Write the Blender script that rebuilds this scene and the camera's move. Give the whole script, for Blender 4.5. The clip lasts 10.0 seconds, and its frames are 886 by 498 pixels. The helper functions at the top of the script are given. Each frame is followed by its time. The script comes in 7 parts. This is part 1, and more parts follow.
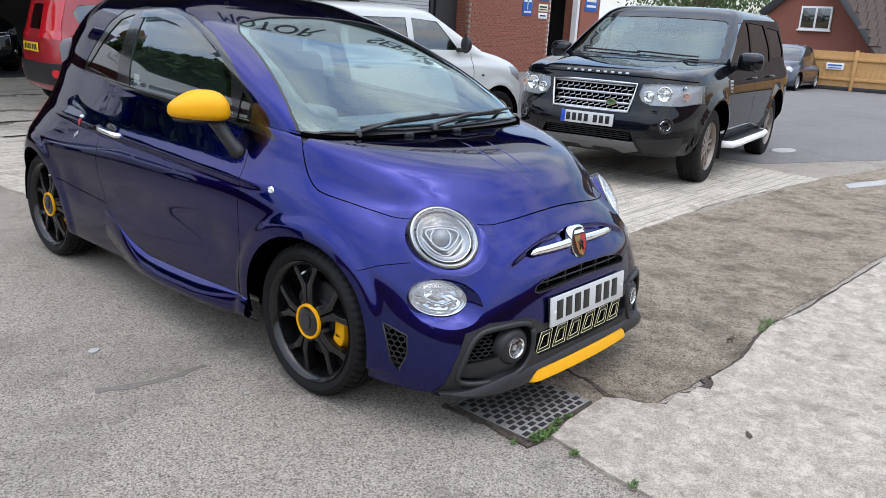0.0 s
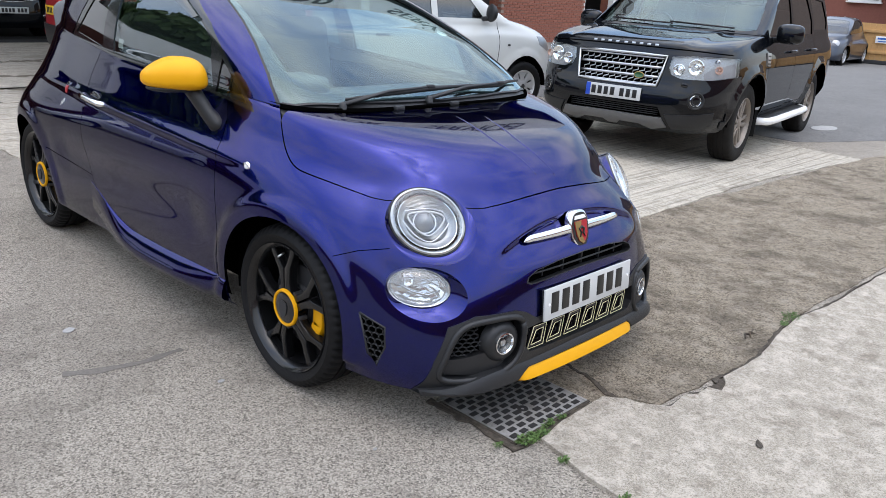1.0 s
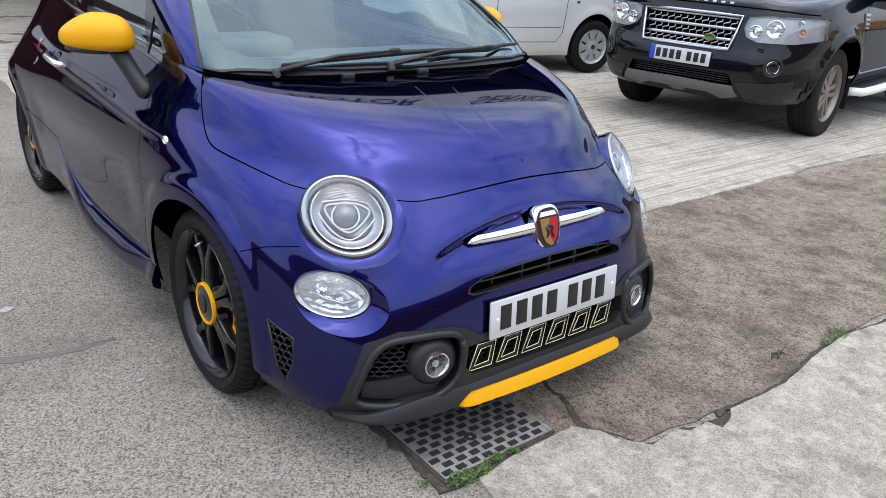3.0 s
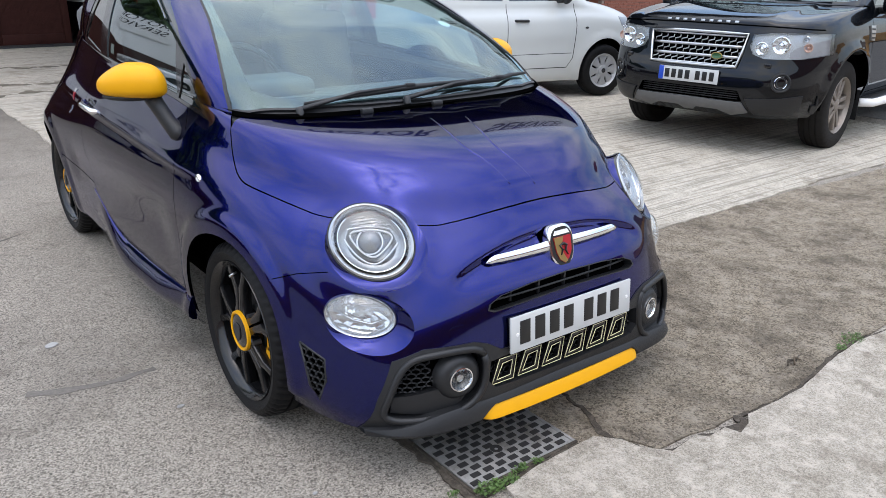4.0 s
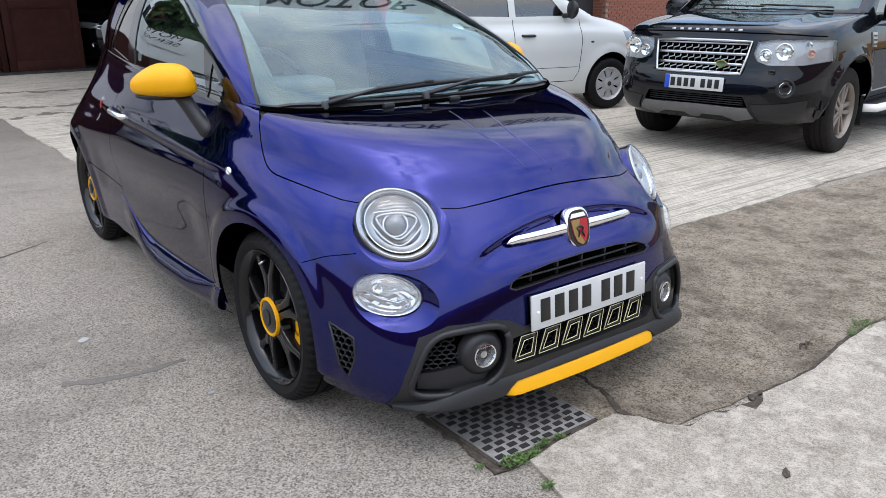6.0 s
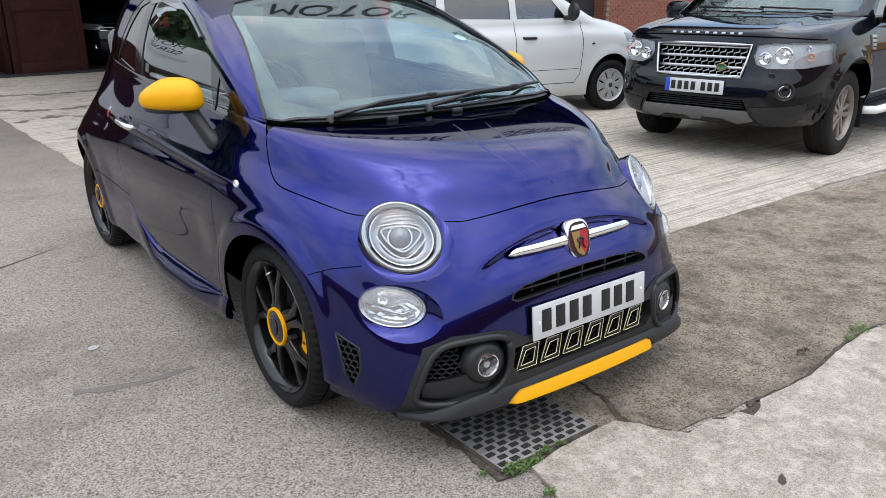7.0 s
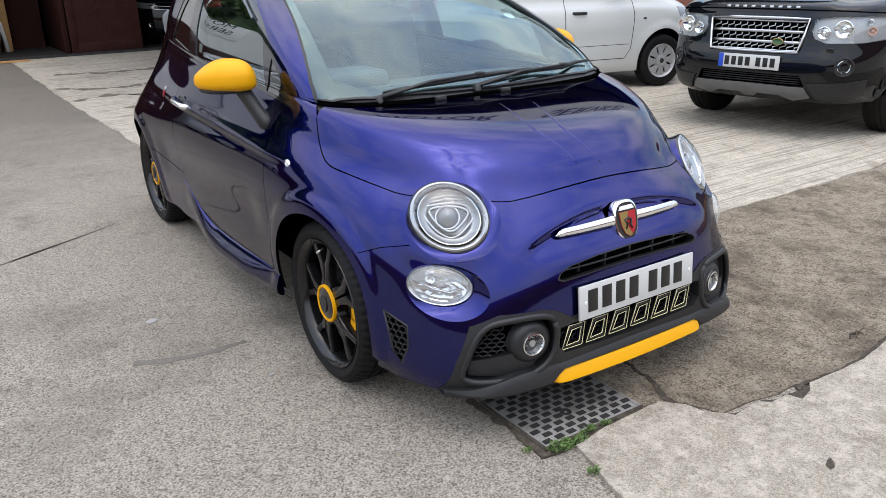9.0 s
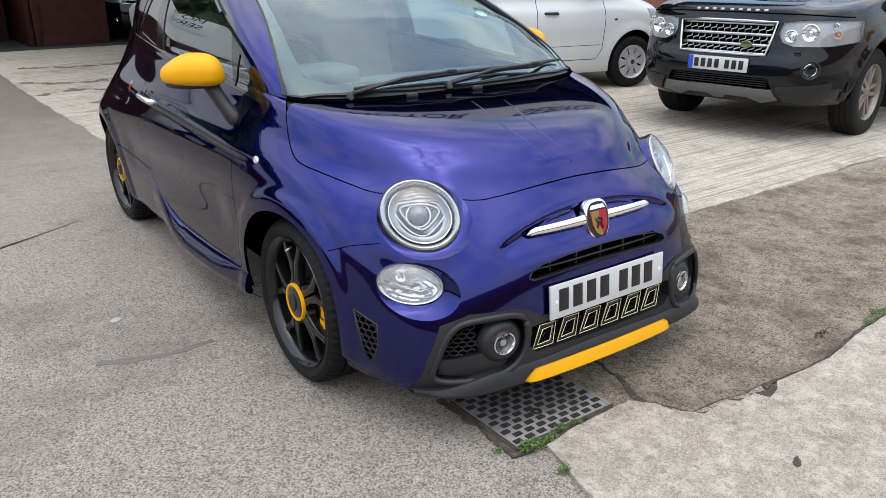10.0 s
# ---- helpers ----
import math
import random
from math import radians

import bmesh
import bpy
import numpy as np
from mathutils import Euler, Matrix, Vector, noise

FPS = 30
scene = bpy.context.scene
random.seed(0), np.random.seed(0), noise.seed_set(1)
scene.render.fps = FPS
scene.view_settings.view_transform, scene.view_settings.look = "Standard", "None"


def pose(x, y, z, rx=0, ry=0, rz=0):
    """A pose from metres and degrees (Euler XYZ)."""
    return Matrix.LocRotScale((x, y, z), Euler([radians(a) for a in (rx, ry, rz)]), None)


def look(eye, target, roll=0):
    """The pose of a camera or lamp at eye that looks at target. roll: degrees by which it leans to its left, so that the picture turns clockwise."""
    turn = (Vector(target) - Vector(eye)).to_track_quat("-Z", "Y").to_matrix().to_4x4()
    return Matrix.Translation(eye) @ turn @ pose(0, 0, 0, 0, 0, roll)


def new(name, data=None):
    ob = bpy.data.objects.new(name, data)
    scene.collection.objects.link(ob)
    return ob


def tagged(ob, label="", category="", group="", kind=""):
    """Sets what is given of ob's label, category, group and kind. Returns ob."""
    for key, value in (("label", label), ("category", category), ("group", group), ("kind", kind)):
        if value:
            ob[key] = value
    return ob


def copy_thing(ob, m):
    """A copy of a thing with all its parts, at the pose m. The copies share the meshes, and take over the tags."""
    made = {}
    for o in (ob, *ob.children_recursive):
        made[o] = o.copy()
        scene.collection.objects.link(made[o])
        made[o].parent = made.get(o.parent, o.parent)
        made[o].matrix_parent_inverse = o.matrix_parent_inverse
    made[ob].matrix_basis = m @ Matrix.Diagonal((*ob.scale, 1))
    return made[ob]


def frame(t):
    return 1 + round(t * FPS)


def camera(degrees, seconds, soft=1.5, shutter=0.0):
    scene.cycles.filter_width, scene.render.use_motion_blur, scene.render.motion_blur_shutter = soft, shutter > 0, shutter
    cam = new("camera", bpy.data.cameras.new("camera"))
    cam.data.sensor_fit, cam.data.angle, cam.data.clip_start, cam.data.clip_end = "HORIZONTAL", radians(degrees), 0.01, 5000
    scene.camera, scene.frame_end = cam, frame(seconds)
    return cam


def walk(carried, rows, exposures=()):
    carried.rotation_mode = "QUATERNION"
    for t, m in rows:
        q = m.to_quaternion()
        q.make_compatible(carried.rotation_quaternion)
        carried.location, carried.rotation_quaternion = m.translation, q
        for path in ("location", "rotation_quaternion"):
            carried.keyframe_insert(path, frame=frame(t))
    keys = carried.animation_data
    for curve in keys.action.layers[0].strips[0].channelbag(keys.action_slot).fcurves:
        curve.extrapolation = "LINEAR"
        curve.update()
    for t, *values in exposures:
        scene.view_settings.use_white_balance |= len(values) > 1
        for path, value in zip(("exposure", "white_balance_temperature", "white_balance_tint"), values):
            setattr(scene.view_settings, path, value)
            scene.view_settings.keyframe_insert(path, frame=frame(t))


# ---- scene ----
cam = camera(59.4, 10.0, soft=0.8)
PATH = [
    (0, (-2.487, -2.146, 1.389), (-1.034, -0.891, 0.828), 3.2),
    (0.5, (-2.336, -2.149, 1.381), (-0.958, -0.839, 0.762), 3.7),
    (1, (-2.211, -2.113, 1.378), (-0.83, -0.812, 0.742), 3.7),
    (1.5, (-1.991, -2.014, 1.355), (-0.585, -0.75, 0.701), 5.3),
    (2, (-1.797, -1.969, 1.335), (-0.455, -0.674, 0.612), 4.5),
    (2.2, (-1.699, -1.975, 1.344), (-0.415, -0.636, 0.595), 4.2),
    (3.3, (-1.566, -2.18, 1.395), (-0.408, -0.725, 0.658), 2.9),
    (3.5, (-1.578, -2.209, 1.407), (-0.439, -0.736, 0.679), 2.2),
    (4, (-1.641, -2.208, 1.403), (-0.489, -0.722, 0.721), 0.7),
    (4.5, (-1.663, -2.183, 1.373), (-0.477, -0.718, 0.703), 0.6),
    (5, (-1.705, -2.248, 1.377), (-0.53, -0.765, 0.73), -0.0),
    (5.5, (-1.718, -2.279, 1.308), (-0.555, -0.776, 0.686), -0.2),
    (6, (-1.757, -2.283, 1.32), (-0.607, -0.77, 0.694), -0.3),
    (7.5, (-1.786, -2.318, 1.394), (-0.643, -0.808, 0.753), -0.7),
    (8, (-1.793, -2.314, 1.392), (-0.663, -0.805, 0.723), -1.1),
    (8.5, (-1.799, -2.317, 1.401), (-0.726, -0.776, 0.713), -1.5),
    (9, (-1.798, -2.327, 1.397), (-0.763, -0.76, 0.71), -1.3),
    (9.5, (-1.794, -2.313, 1.384), (-0.718, -0.771, 0.703), -0.4),
    (10, (-1.786, -2.313, 1.388), (-0.691, -0.788, 0.698), -0.3),
]
walk(cam, [(t, look(eye, target, roll)) for t, eye, target, roll in PATH], [(0.0, 0.0, 6400, 10), (6.0, 0.0, 6400, 10), (7.5, 0.0, 6700, 10), (10.0, 0.0, 6700, 10)])

from mathutils.bvhtree import BVHTree
# ---- world, sun, exposure ----
SUN_DIR = Vector((-0.15, -0.20, 0.97)).normalized()
world = bpy.data.worlds.new("sky")
scene.world = world
world.use_nodes = True
wn, wl = world.node_tree.nodes, world.node_tree.links
sky = wn.new("ShaderNodeTexSky")
sky.sky_type, sky.sun_disc = "NISHITA", False
sky.sun_elevation = math.asin(SUN_DIR.z)
sky.sun_rotation = math.atan2(SUN_DIR.x, SUN_DIR.y)
sky.air_density, sky.dust_density = 1.0, 2.0
wco = wn.new("ShaderNodeTexCoord")
wmap = wn.new("ShaderNodeMapping")
wmap.inputs["Scale"].default_value = (1.0, 1.0, 2.2)
wl.new(wco.outputs["Generated"], wmap.inputs["Vector"])
wno = wn.new("ShaderNodeTexNoise")
wno.inputs["Scale"].default_value, wno.inputs["Detail"].default_value, wno.inputs["Roughness"].default_value = 2.6, 8.0, 0.58
wl.new(wmap.outputs[0], wno.inputs["Vector"])
wra = wn.new("ShaderNodeValToRGB")
wra.color_ramp.elements[0].position, wra.color_ramp.elements[1].position = 0.36, 0.63
wl.new(wno.outputs[0], wra.inputs[0])
wmx = wn.new("ShaderNodeMix")
wmx.data_type = "RGBA"
wl.new(wra.outputs[0], wmx.inputs["Factor"])
wgain = wn.new("ShaderNodeVectorMath")
wgain.operation = "SCALE"
wgain.inputs["Scale"].default_value = 4.0
wl.new(sky.outputs[0], wgain.inputs[0])
wl.new(wgain.outputs[0], wmx.inputs["A"])
wmx.inputs["B"].default_value = (17.2, 17.8, 18.4, 1)
wl.new(wmx.outputs["Result"], wn["Background"].inputs[0])
wsep, wup = wn.new("ShaderNodeSeparateXYZ"), wn.new("ShaderNodeMapRange")
wl.new(wco.outputs["Generated"], wsep.inputs[0])
wl.new(wsep.outputs["Z"], wup.inputs[0])
wup.inputs["From Min"].default_value, wup.inputs["From Max"].default_value = 0.0, 0.9
wup.inputs["To Min"].default_value, wup.inputs["To Max"].default_value = 0.054, 0.146
wl.new(wup.outputs[0], wn["Background"].inputs[1])
sun = new("sun", bpy.data.lights.new("sun", "SUN"))
sun.data.energy, sun.data.angle, sun.data.color = 0.5, radians(140), (1.0, 0.95, 0.88)
sun.matrix_world = look(SUN_DIR * 40, (0, 0, 0))


# ---- materials ----
def material(name, color, rough=0.5, metal=0.0, var=0.0, scale=8.0, bump=0.0, bscale=60.0, coat=0.0, color2=None, scale2=1.0, mix2=0.5, spec=0.5, rvar=0.0):
    """A plain surface with variation at two scales, fine relief and an optional clear coat."""
    m = bpy.data.materials.new(name)
    m.use_nodes = True
    n, l = m.node_tree.nodes, m.node_tree.links
    b = n["Principled BSDF"]
    b.inputs["Base Color"].default_value = (*color, 1)
    b.inputs["Roughness"].default_value, b.inputs["Metallic"].default_value = rough, metal
    b.inputs["Specular IOR Level"].default_value = spec
    b.inputs["Coat Weight"].default_value, b.inputs["Coat Roughness"].default_value, b.inputs["Coat IOR"].default_value = coat, 0.012, 1.42
    co = n.new("ShaderNodeTexCoord")
    out = None
    if var > 0:
        t = n.new("ShaderNodeTexNoise")
        t.inputs["Scale"].default_value, t.inputs["Detail"].default_value, t.inputs["Roughness"].default_value = scale, 7.0, 0.65
        l.new(co.outputs["Object"], t.inputs["Vector"])
        x = n.new("ShaderNodeMix")
        x.data_type = "RGBA"
        x.inputs["A"].default_value = (*[max(0, c * (1 - var)) for c in color], 1)
        x.inputs["B"].default_value = (*[min(1, c * (1 + var)) for c in color], 1)
        l.new(t.outputs[0], x.inputs["Factor"])
        out = x.outputs["Result"]
        if rvar > 0:
            r = n.new("ShaderNodeMapRange")
            r.inputs["To Min"].default_value, r.inputs["To Max"].default_value = max(0, rough - rvar), min(1, rough + rvar)
            l.new(t.outputs[0], r.inputs[0])
            l.new(r.outputs[0], b.inputs["Roughness"])
    if color2 is not None:
        t = n.new("ShaderNodeTexNoise")
        t.inputs["Scale"].default_value, t.inputs["Detail"].default_value, t.inputs["Roughness"].default_value = scale2, 9.0, 0.7
        l.new(co.outputs["Object"], t.inputs["Vector"])
        r = n.new("ShaderNodeValToRGB")
        r.color_ramp.elements[0].position, r.color_ramp.elements[1].position = mix2 - 0.09, mix2 + 0.11
        l.new(t.outputs[0], r.inputs[0])
        x = n.new("ShaderNodeMix")
        x.data_type = "RGBA"
        l.new(r.outputs[0], x.inputs["Factor"])
        if out is not None:
            l.new(out, x.inputs["A"])
        else:
            x.inputs["A"].default_value = (*color, 1)
        x.inputs["B"].default_value = (*color2, 1)
        out = x.outputs["Result"]
    if out is not None:
        l.new(out, b.inputs["Base Color"])
    if bump > 0:
        t = n.new("ShaderNodeTexNoise")
        t.inputs["Scale"].default_value, t.inputs["Detail"].default_value = bscale, 5.0
        l.new(co.outputs["Object"], t.inputs["Vector"])
        p = n.new("ShaderNodeBump")
        p.inputs["Strength"].default_value, p.inputs["Distance"].default_value = min(1, bump), 0.01
        l.new(t.outputs[0], p.inputs["Height"])
        l.new(p.outputs[0], b.inputs["Normal"])
    return m


def glass_material(name, tint, rough=0.0, f0=0.05, gloss=(1, 1, 1)):
    m = bpy.data.materials.new(name)
    m.use_nodes = True
    n, l = m.node_tree.nodes, m.node_tree.links
    for x in list(n):
        n.remove(x)
    o = n.new("ShaderNodeOutputMaterial")
    tr, gl, fr, mx = n.new("ShaderNodeBsdfTransparent"), n.new("ShaderNodeBsdfGlossy"), n.new("ShaderNodeLayerWeight"), n.new("ShaderNodeMixShader")
    tr.inputs[0].default_value = (*tint, 1)
    gl.inputs["Roughness"].default_value = rough
    gl.inputs[0].default_value = (*gloss, 1)
    fr.inputs[0].default_value = 0.5
    pw, ma = n.new("ShaderNodeMath"), n.new("ShaderNodeMath")
    pw.operation, ma.operation = "POWER", "MULTIPLY_ADD"
    l.new(fr.outputs["Facing"], pw.inputs[0])
    pw.inputs[1].default_value = 4.0
    l.new(pw.outputs[0], ma.inputs[0])
    ma.inputs[1].default_value, ma.inputs[2].default_value = 1 - f0, f0
    l.new(ma.outputs[0], mx.inputs[0])
    l.new(tr.outputs[0], mx.inputs[1])
    l.new(gl.outputs[0], mx.inputs[2])
    l.new(mx.outputs[0], o.inputs[0])
    return m


def ground_material(name, dark, light, stain, cell, speck, rough=0.9, ribs=0.0, stain_scale=1.2, stain_at=0.55, bump=0.8, pale=None, pits=0.35, shade_from=None, relief=0.6):
    """Stones and binder seen close: cells of varied tone, fine grain, broad stains, and trowelled ribs where ribs is above 0."""
    dark, light, stain = [(r * 0.865, g * 0.875, b_ * 0.865) for r, g, b_ in (dark, light, stain)]
    pale = pale and tuple(v * 0.92 for v in pale)
    m = bpy.data.materials.new(name)
    m.use_nodes = True
    n, l = m.node_tree.nodes, m.node_tree.links
    b = n["Principled BSDF"]
    b.inputs["Roughness"].default_value = rough
    b.inputs["Specular IOR Level"].default_value = 0.3
    co = n.new("ShaderNodeTexCoord")

    def tex(kind, scale, detail=6.0, rough_=0.6):
        t = n.new(kind)
        t.inputs["Scale"].default_value = scale
        if kind == "ShaderNodeTexNoise":
            t.inputs["Detail"].default_value, t.inputs["Roughness"].default_value = detail, rough_
        l.new(co.outputs["Object"], t.inputs["Vector"])
        return t

    def ramp(src, lo, hi):
        r = n.new("ShaderNodeMapRange")
        r.inputs["From Min"].default_value, r.inputs["From Max"].default_value = lo, hi
        l.new(src, r.inputs[0])
        return r.outputs[0]

    def mix(fac, a, c):
        x = n.new("ShaderNodeMix")
        x.data_type = "RGBA"
        l.new(fac, x.inputs["Factor"])
        for v, k in ((a, "A"), (c, "B")):
            if isinstance(v, tuple):
                x.inputs[k].default_value = (*v, 1)
            else:
                l.new(v, x.inputs[k])
        return x.outputs["Result"]

    def part_of(fac, k):
        m_ = n.new("ShaderNodeMath")
        m_.operation, m_.use_clamp = "MULTIPLY", True
        l.new(fac, m_.inputs[0])
        m_.inputs[1].default_value = k
        return m_.outputs[0]

    cells = tex("ShaderNodeTexVoronoi", cell)
    sep = n.new("ShaderNodeSeparateColor")
    l.new(cells.outputs["Color"], sep.inputs[0])
    grain = tex("ShaderNodeTexNoise", cell * 0.7, 6.0, 0.8)
    mid = tex("ShaderNodeTexNoise", 11.0, 10.0, 0.8)
    broad = tex("ShaderNodeTexNoise", stain_scale, 9.0, 0.68)
    add = n.new("ShaderNodeMath")
    add.operation = "MULTIPLY_ADD"
    l.new(sep.outputs[0], add.inputs[0])
    add.inputs[1].default_value = speck
    l.new(grain.outputs[0], add.inputs[2])
    c = mix(ramp(add.outputs[0], 0.34, 0.48 + speck), dark, light)
    if pale is not None:
        c = mix(part_of(ramp(mid.outputs[0], 0.47, 0.62), 0.75), c, pale)
    blot = tex("ShaderNodeTexNoise", stain_scale * 4.3, 8.0, 0.75)
    c = mix(part_of(ramp(blot.outputs[0], 0.54, 0.66), 0.65), c, stain)
    c = mix(part_of(ramp(broad.outputs[0], stain_at - 0.06, stain_at + 0.14), 0.85), c, stain)
    if shade_from is not None:
        # canopy and workshop shade put into the colour, beginning along an uneven line
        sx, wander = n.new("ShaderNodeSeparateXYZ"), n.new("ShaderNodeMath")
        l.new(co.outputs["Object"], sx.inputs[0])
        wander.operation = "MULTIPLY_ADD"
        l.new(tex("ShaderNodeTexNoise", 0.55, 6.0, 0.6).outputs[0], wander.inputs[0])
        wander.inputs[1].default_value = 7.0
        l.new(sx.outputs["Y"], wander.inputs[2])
        c = mix(part_of(ramp(wander.outputs[0], shade_from, shade_from + 4.0), 0.75), c, stain)
    height = add.outputs[0]
    peb = tex("ShaderNodeTexVoronoi", cell * 0.8)
    psep = n.new("ShaderNodeSeparateColor")
    l.new(peb.outputs["Color"], psep.inputs[0])
    c = mix(part_of(ramp(psep.outputs[1], 0.84, 0.90), pits), c, tuple(v * 0.6 for v in dark))
    # uneven surface under the grain
    lumps = n.new("ShaderNodeMath")
    lumps.operation = "MULTIPLY_ADD"
    l.new(mid.outputs[0], lumps.inputs[0])
    lumps.inputs[1].default_value = relief
    l.new(height, lumps.inputs[2])
    height = lumps.outputs[0]
    if ribs > 0:
        mp = n.new("ShaderNodeMapping")
        mp.inputs["Scale"].default_value = (0.9, 40.0, 1.0)
        mp.inputs["Rotation"].default_value = (0, 0, radians(-3))
        l.new(co.outputs["Object"], mp.inputs["Vector"])
        w = n.new("ShaderNodeTexNoise")
        w.inputs["Scale"].default_value, w.inputs["Detail"].default_value, w.inputs["Roughness"].default_value = 1.0, 5.0, 0.6
        l.new(mp.outputs[0], w.inputs["Vector"])
        c = mix(part_of(ramp(w.outputs[0], 0.50, 0.60), 0.6), c, tuple(v * (1 - ribs) for v in dark))
        s2 = n.new("ShaderNodeMath")
        s2.operation = "MULTIPLY_ADD"
        l.new(w.outputs[0], s2.inputs[0])
        s2.inputs[1].default_value = -2.0
        l.new(height, s2.inputs[2])
        height = s2.outputs[0]
    l.new(c, b.inputs["Base Color"])
    p = n.new("ShaderNodeBump")
    p.inputs["Strength"].default_value, p.inputs["Distance"].default_value = bump, 0.0075
    l.new(height, p.inputs["Height"])
    l.new(p.outputs[0], b.inputs["Normal"])
    return m


BLUE = material("blue_car_paint", (0.0014, 0.0052, 0.116), 0.16, 1.0, var=0.10, scale=1200, coat=1.0)
BLUE.node_tree.nodes["Principled BSDF"].inputs["Specular Tint"].default_value = (0.05, 0.05, 0.30, 1)
BLUE.node_tree.nodes["Principled BSDF"].inputs["Coat IOR"].default_value = 1.45
BLACK_PAINT = material("black_car_paint", (0.004, 0.005, 0.007), 0.35, 0.1, coat=1.0, var=0.1, scale=3, spec=0.0)
WHITE_PAINT = material("white_car_paint", (0.53, 0.545, 0.527), 0.35, coat=0.8, var=0.03, scale=3)
SILVER_PAINT = material("silver_car_paint", (0.50, 0.52, 0.53), 0.32, 0.5, coat=1.0, var=0.04, scale=3)
RED_PAINT = material("red_car_paint", (0.34, 0.012, 0.02), 0.35, coat=1.0, var=0.05, scale=3)
NAVY_PAINT = material("slate_car_paint", (0.02, 0.028, 0.045), 0.3, 0.3, coat=1.0, var=0.05, scale=3)
YELLOW = material("yellow_paint", (0.72, 0.345, 0.002), 0.42, var=0.04, scale=20, spec=0.25)
TRIM = material("black_plastic", (0.0125, 0.0130, 0.0142), 0.44, spec=0.46, var=0.15, scale=40, bump=0.15, bscale=900)
GLOSS_BLACK = material("gloss_black", (0.008, 0.008, 0.009), 0.16, coat=0.5, var=0.1, scale=10)
# near-black, so the shade inside gaps, arches and grilles lies in the colour
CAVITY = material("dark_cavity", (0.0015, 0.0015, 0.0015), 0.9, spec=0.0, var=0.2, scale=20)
RUBBER = material("tyre_rubber", (0.0075, 0.0075, 0.0079), 0.6, spec=0.18, var=0.25, scale=30, bump=0.2, bscale=400)
WORN_RUBBER = material("worn_tyre_rubber", (0.018, 0.0165, 0.015), 0.85, spec=0.15, var=0.3, scale=14, bump=0.3, bscale=200)
CHROME = material("chrome", (0.78, 0.79, 0.80), 0.08, 1.0, var=0.03, scale=20)
SATIN = material("satin_silver", (0.55, 0.56, 0.57), 0.28, 1.0, var=0.05, scale=20)
ALLOY = material("dusty_alloy", (0.24, 0.21, 0.18), 0.45, 0.6, var=0.25, scale=18)
COVER = material("silver_wheel_cover", (0.45, 0.46, 0.47), 0.4, 0.5, var=0.1, scale=18)
RIM_BLACK = material("satin_black_rim", (0.005, 0.005, 0.0054), 0.22, 0.0, coat=0.3, spec=0.4, var=0.15, scale=25)
BARREL = material("dark_grey_barrel", (0.014, 0.0145, 0.0155), 0.35, 0.5, var=0.2, scale=25)
GLASS = glass_material("window_glass", (0.60, 0.76, 0.74), f0=0.085, gloss=(0.82, 0.97, 1.0))
SIDE_GLASS = glass_material("side_glass", (0.40, 0.47, 0.45), f0=0.16, gloss=(0.92, 0.98, 1.0))
DARK_GLASS = glass_material("tinted_glass", (0.16, 0.19, 0.18), f0=0.13)
CLEAR = glass_material("lamp_glass", (0.95, 0.97, 0.98), f0=0.07)
REFLECTOR = material("lamp_reflector", (0.31, 0.32, 0.33), 0.30, 0.7, var=0.2, scale=70)
LAMP_BRIGHT = material("bright_reflector", (0.58, 0.59, 0.60), 0.16, 0.75, var=0.12, scale=80)
LAMP_PALE = material("pale_light_guide", (0.52, 0.53, 0.53), 0.25, var=0.06, scale=60, coat=0.4)
LAMP_GREY = material("grey_lamp_lining", (0.34, 0.35, 0.36), 0.35, 0.3, var=0.25, scale=25)
PEARL = material("satin_chrome_bezel", (0.44, 0.45, 0.46), 0.20, 0.85, var=0.04, scale=30)
AMBER = material("amber_lens", (0.62, 0.42, 0.34), 0.2, coat=0.5, var=0.1, scale=60)
TAIL_RED = material("red_lens", (0.6, 0.01, 0.02), 0.15, coat=1.0, var=0.1, scale=30)
SEAT = material("dark_seat_cloth", (0.13, 0.135, 0.14), 0.85, var=0.2, scale=60, bump=0.2, bscale=600)
DASH = material("grey_dashboard", (0.13, 0.135, 0.14), 0.6, var=0.1, scale=40, bump=0.2, bscale=600)
PLATE_WHITE = material("plate_white", (0.52, 0.53, 0.52), 0.35, var=0.04, scale=15, coat=0.3)
PLATE_YELLOW = material("plate_yellow", (0.80, 0.55, 0.03), 0.35, var=0.05, scale=15)
LINER = material("pale_headlining", (0.26, 0.265, 0.26), 0.9, var=0.06, scale=60)
BOWL = material("lamp_bowl_grey", (0.10, 0.105, 0.11), 0.25, 0.6, var=0.2, scale=60)
PROJECTOR = material("projector_glass", (0.16, 0.165, 0.17), 0.08, 0.3, coat=0.6, var=0.2, scale=40)
INK = material("plate_ink", (0.008, 0.008, 0.008), 0.4, var=0.1, scale=30)
EURO_BLUE = material("euro_blue", (0.012, 0.06, 0.42), 0.35, var=0.05, scale=15)
SIGN_BLUE = material("sign_blue", (0.03, 0.12, 0.42), 0.5, var=0.06, scale=4)
SIGN_WHITE = material("sign_white", (0.78, 0.78, 0.76), 0.5, var=0.06, scale=4)
CREAM = material("cream_sticker", (0.75, 0.72, 0.55), 0.5, var=0.05, scale=30)
PINK = material("badge_red", (0.36, 0.012, 0.02), 0.3, coat=0.6, var=0.1, scale=50)
GOLD = material("badge_gold", (0.38, 0.27, 0.10), 0.3, 0.7, var=0.1, scale=50)
CREAM_LINE = material("lettering_cream", (0.80, 0.74, 0.45), 0.4, var=0.06, scale=50)
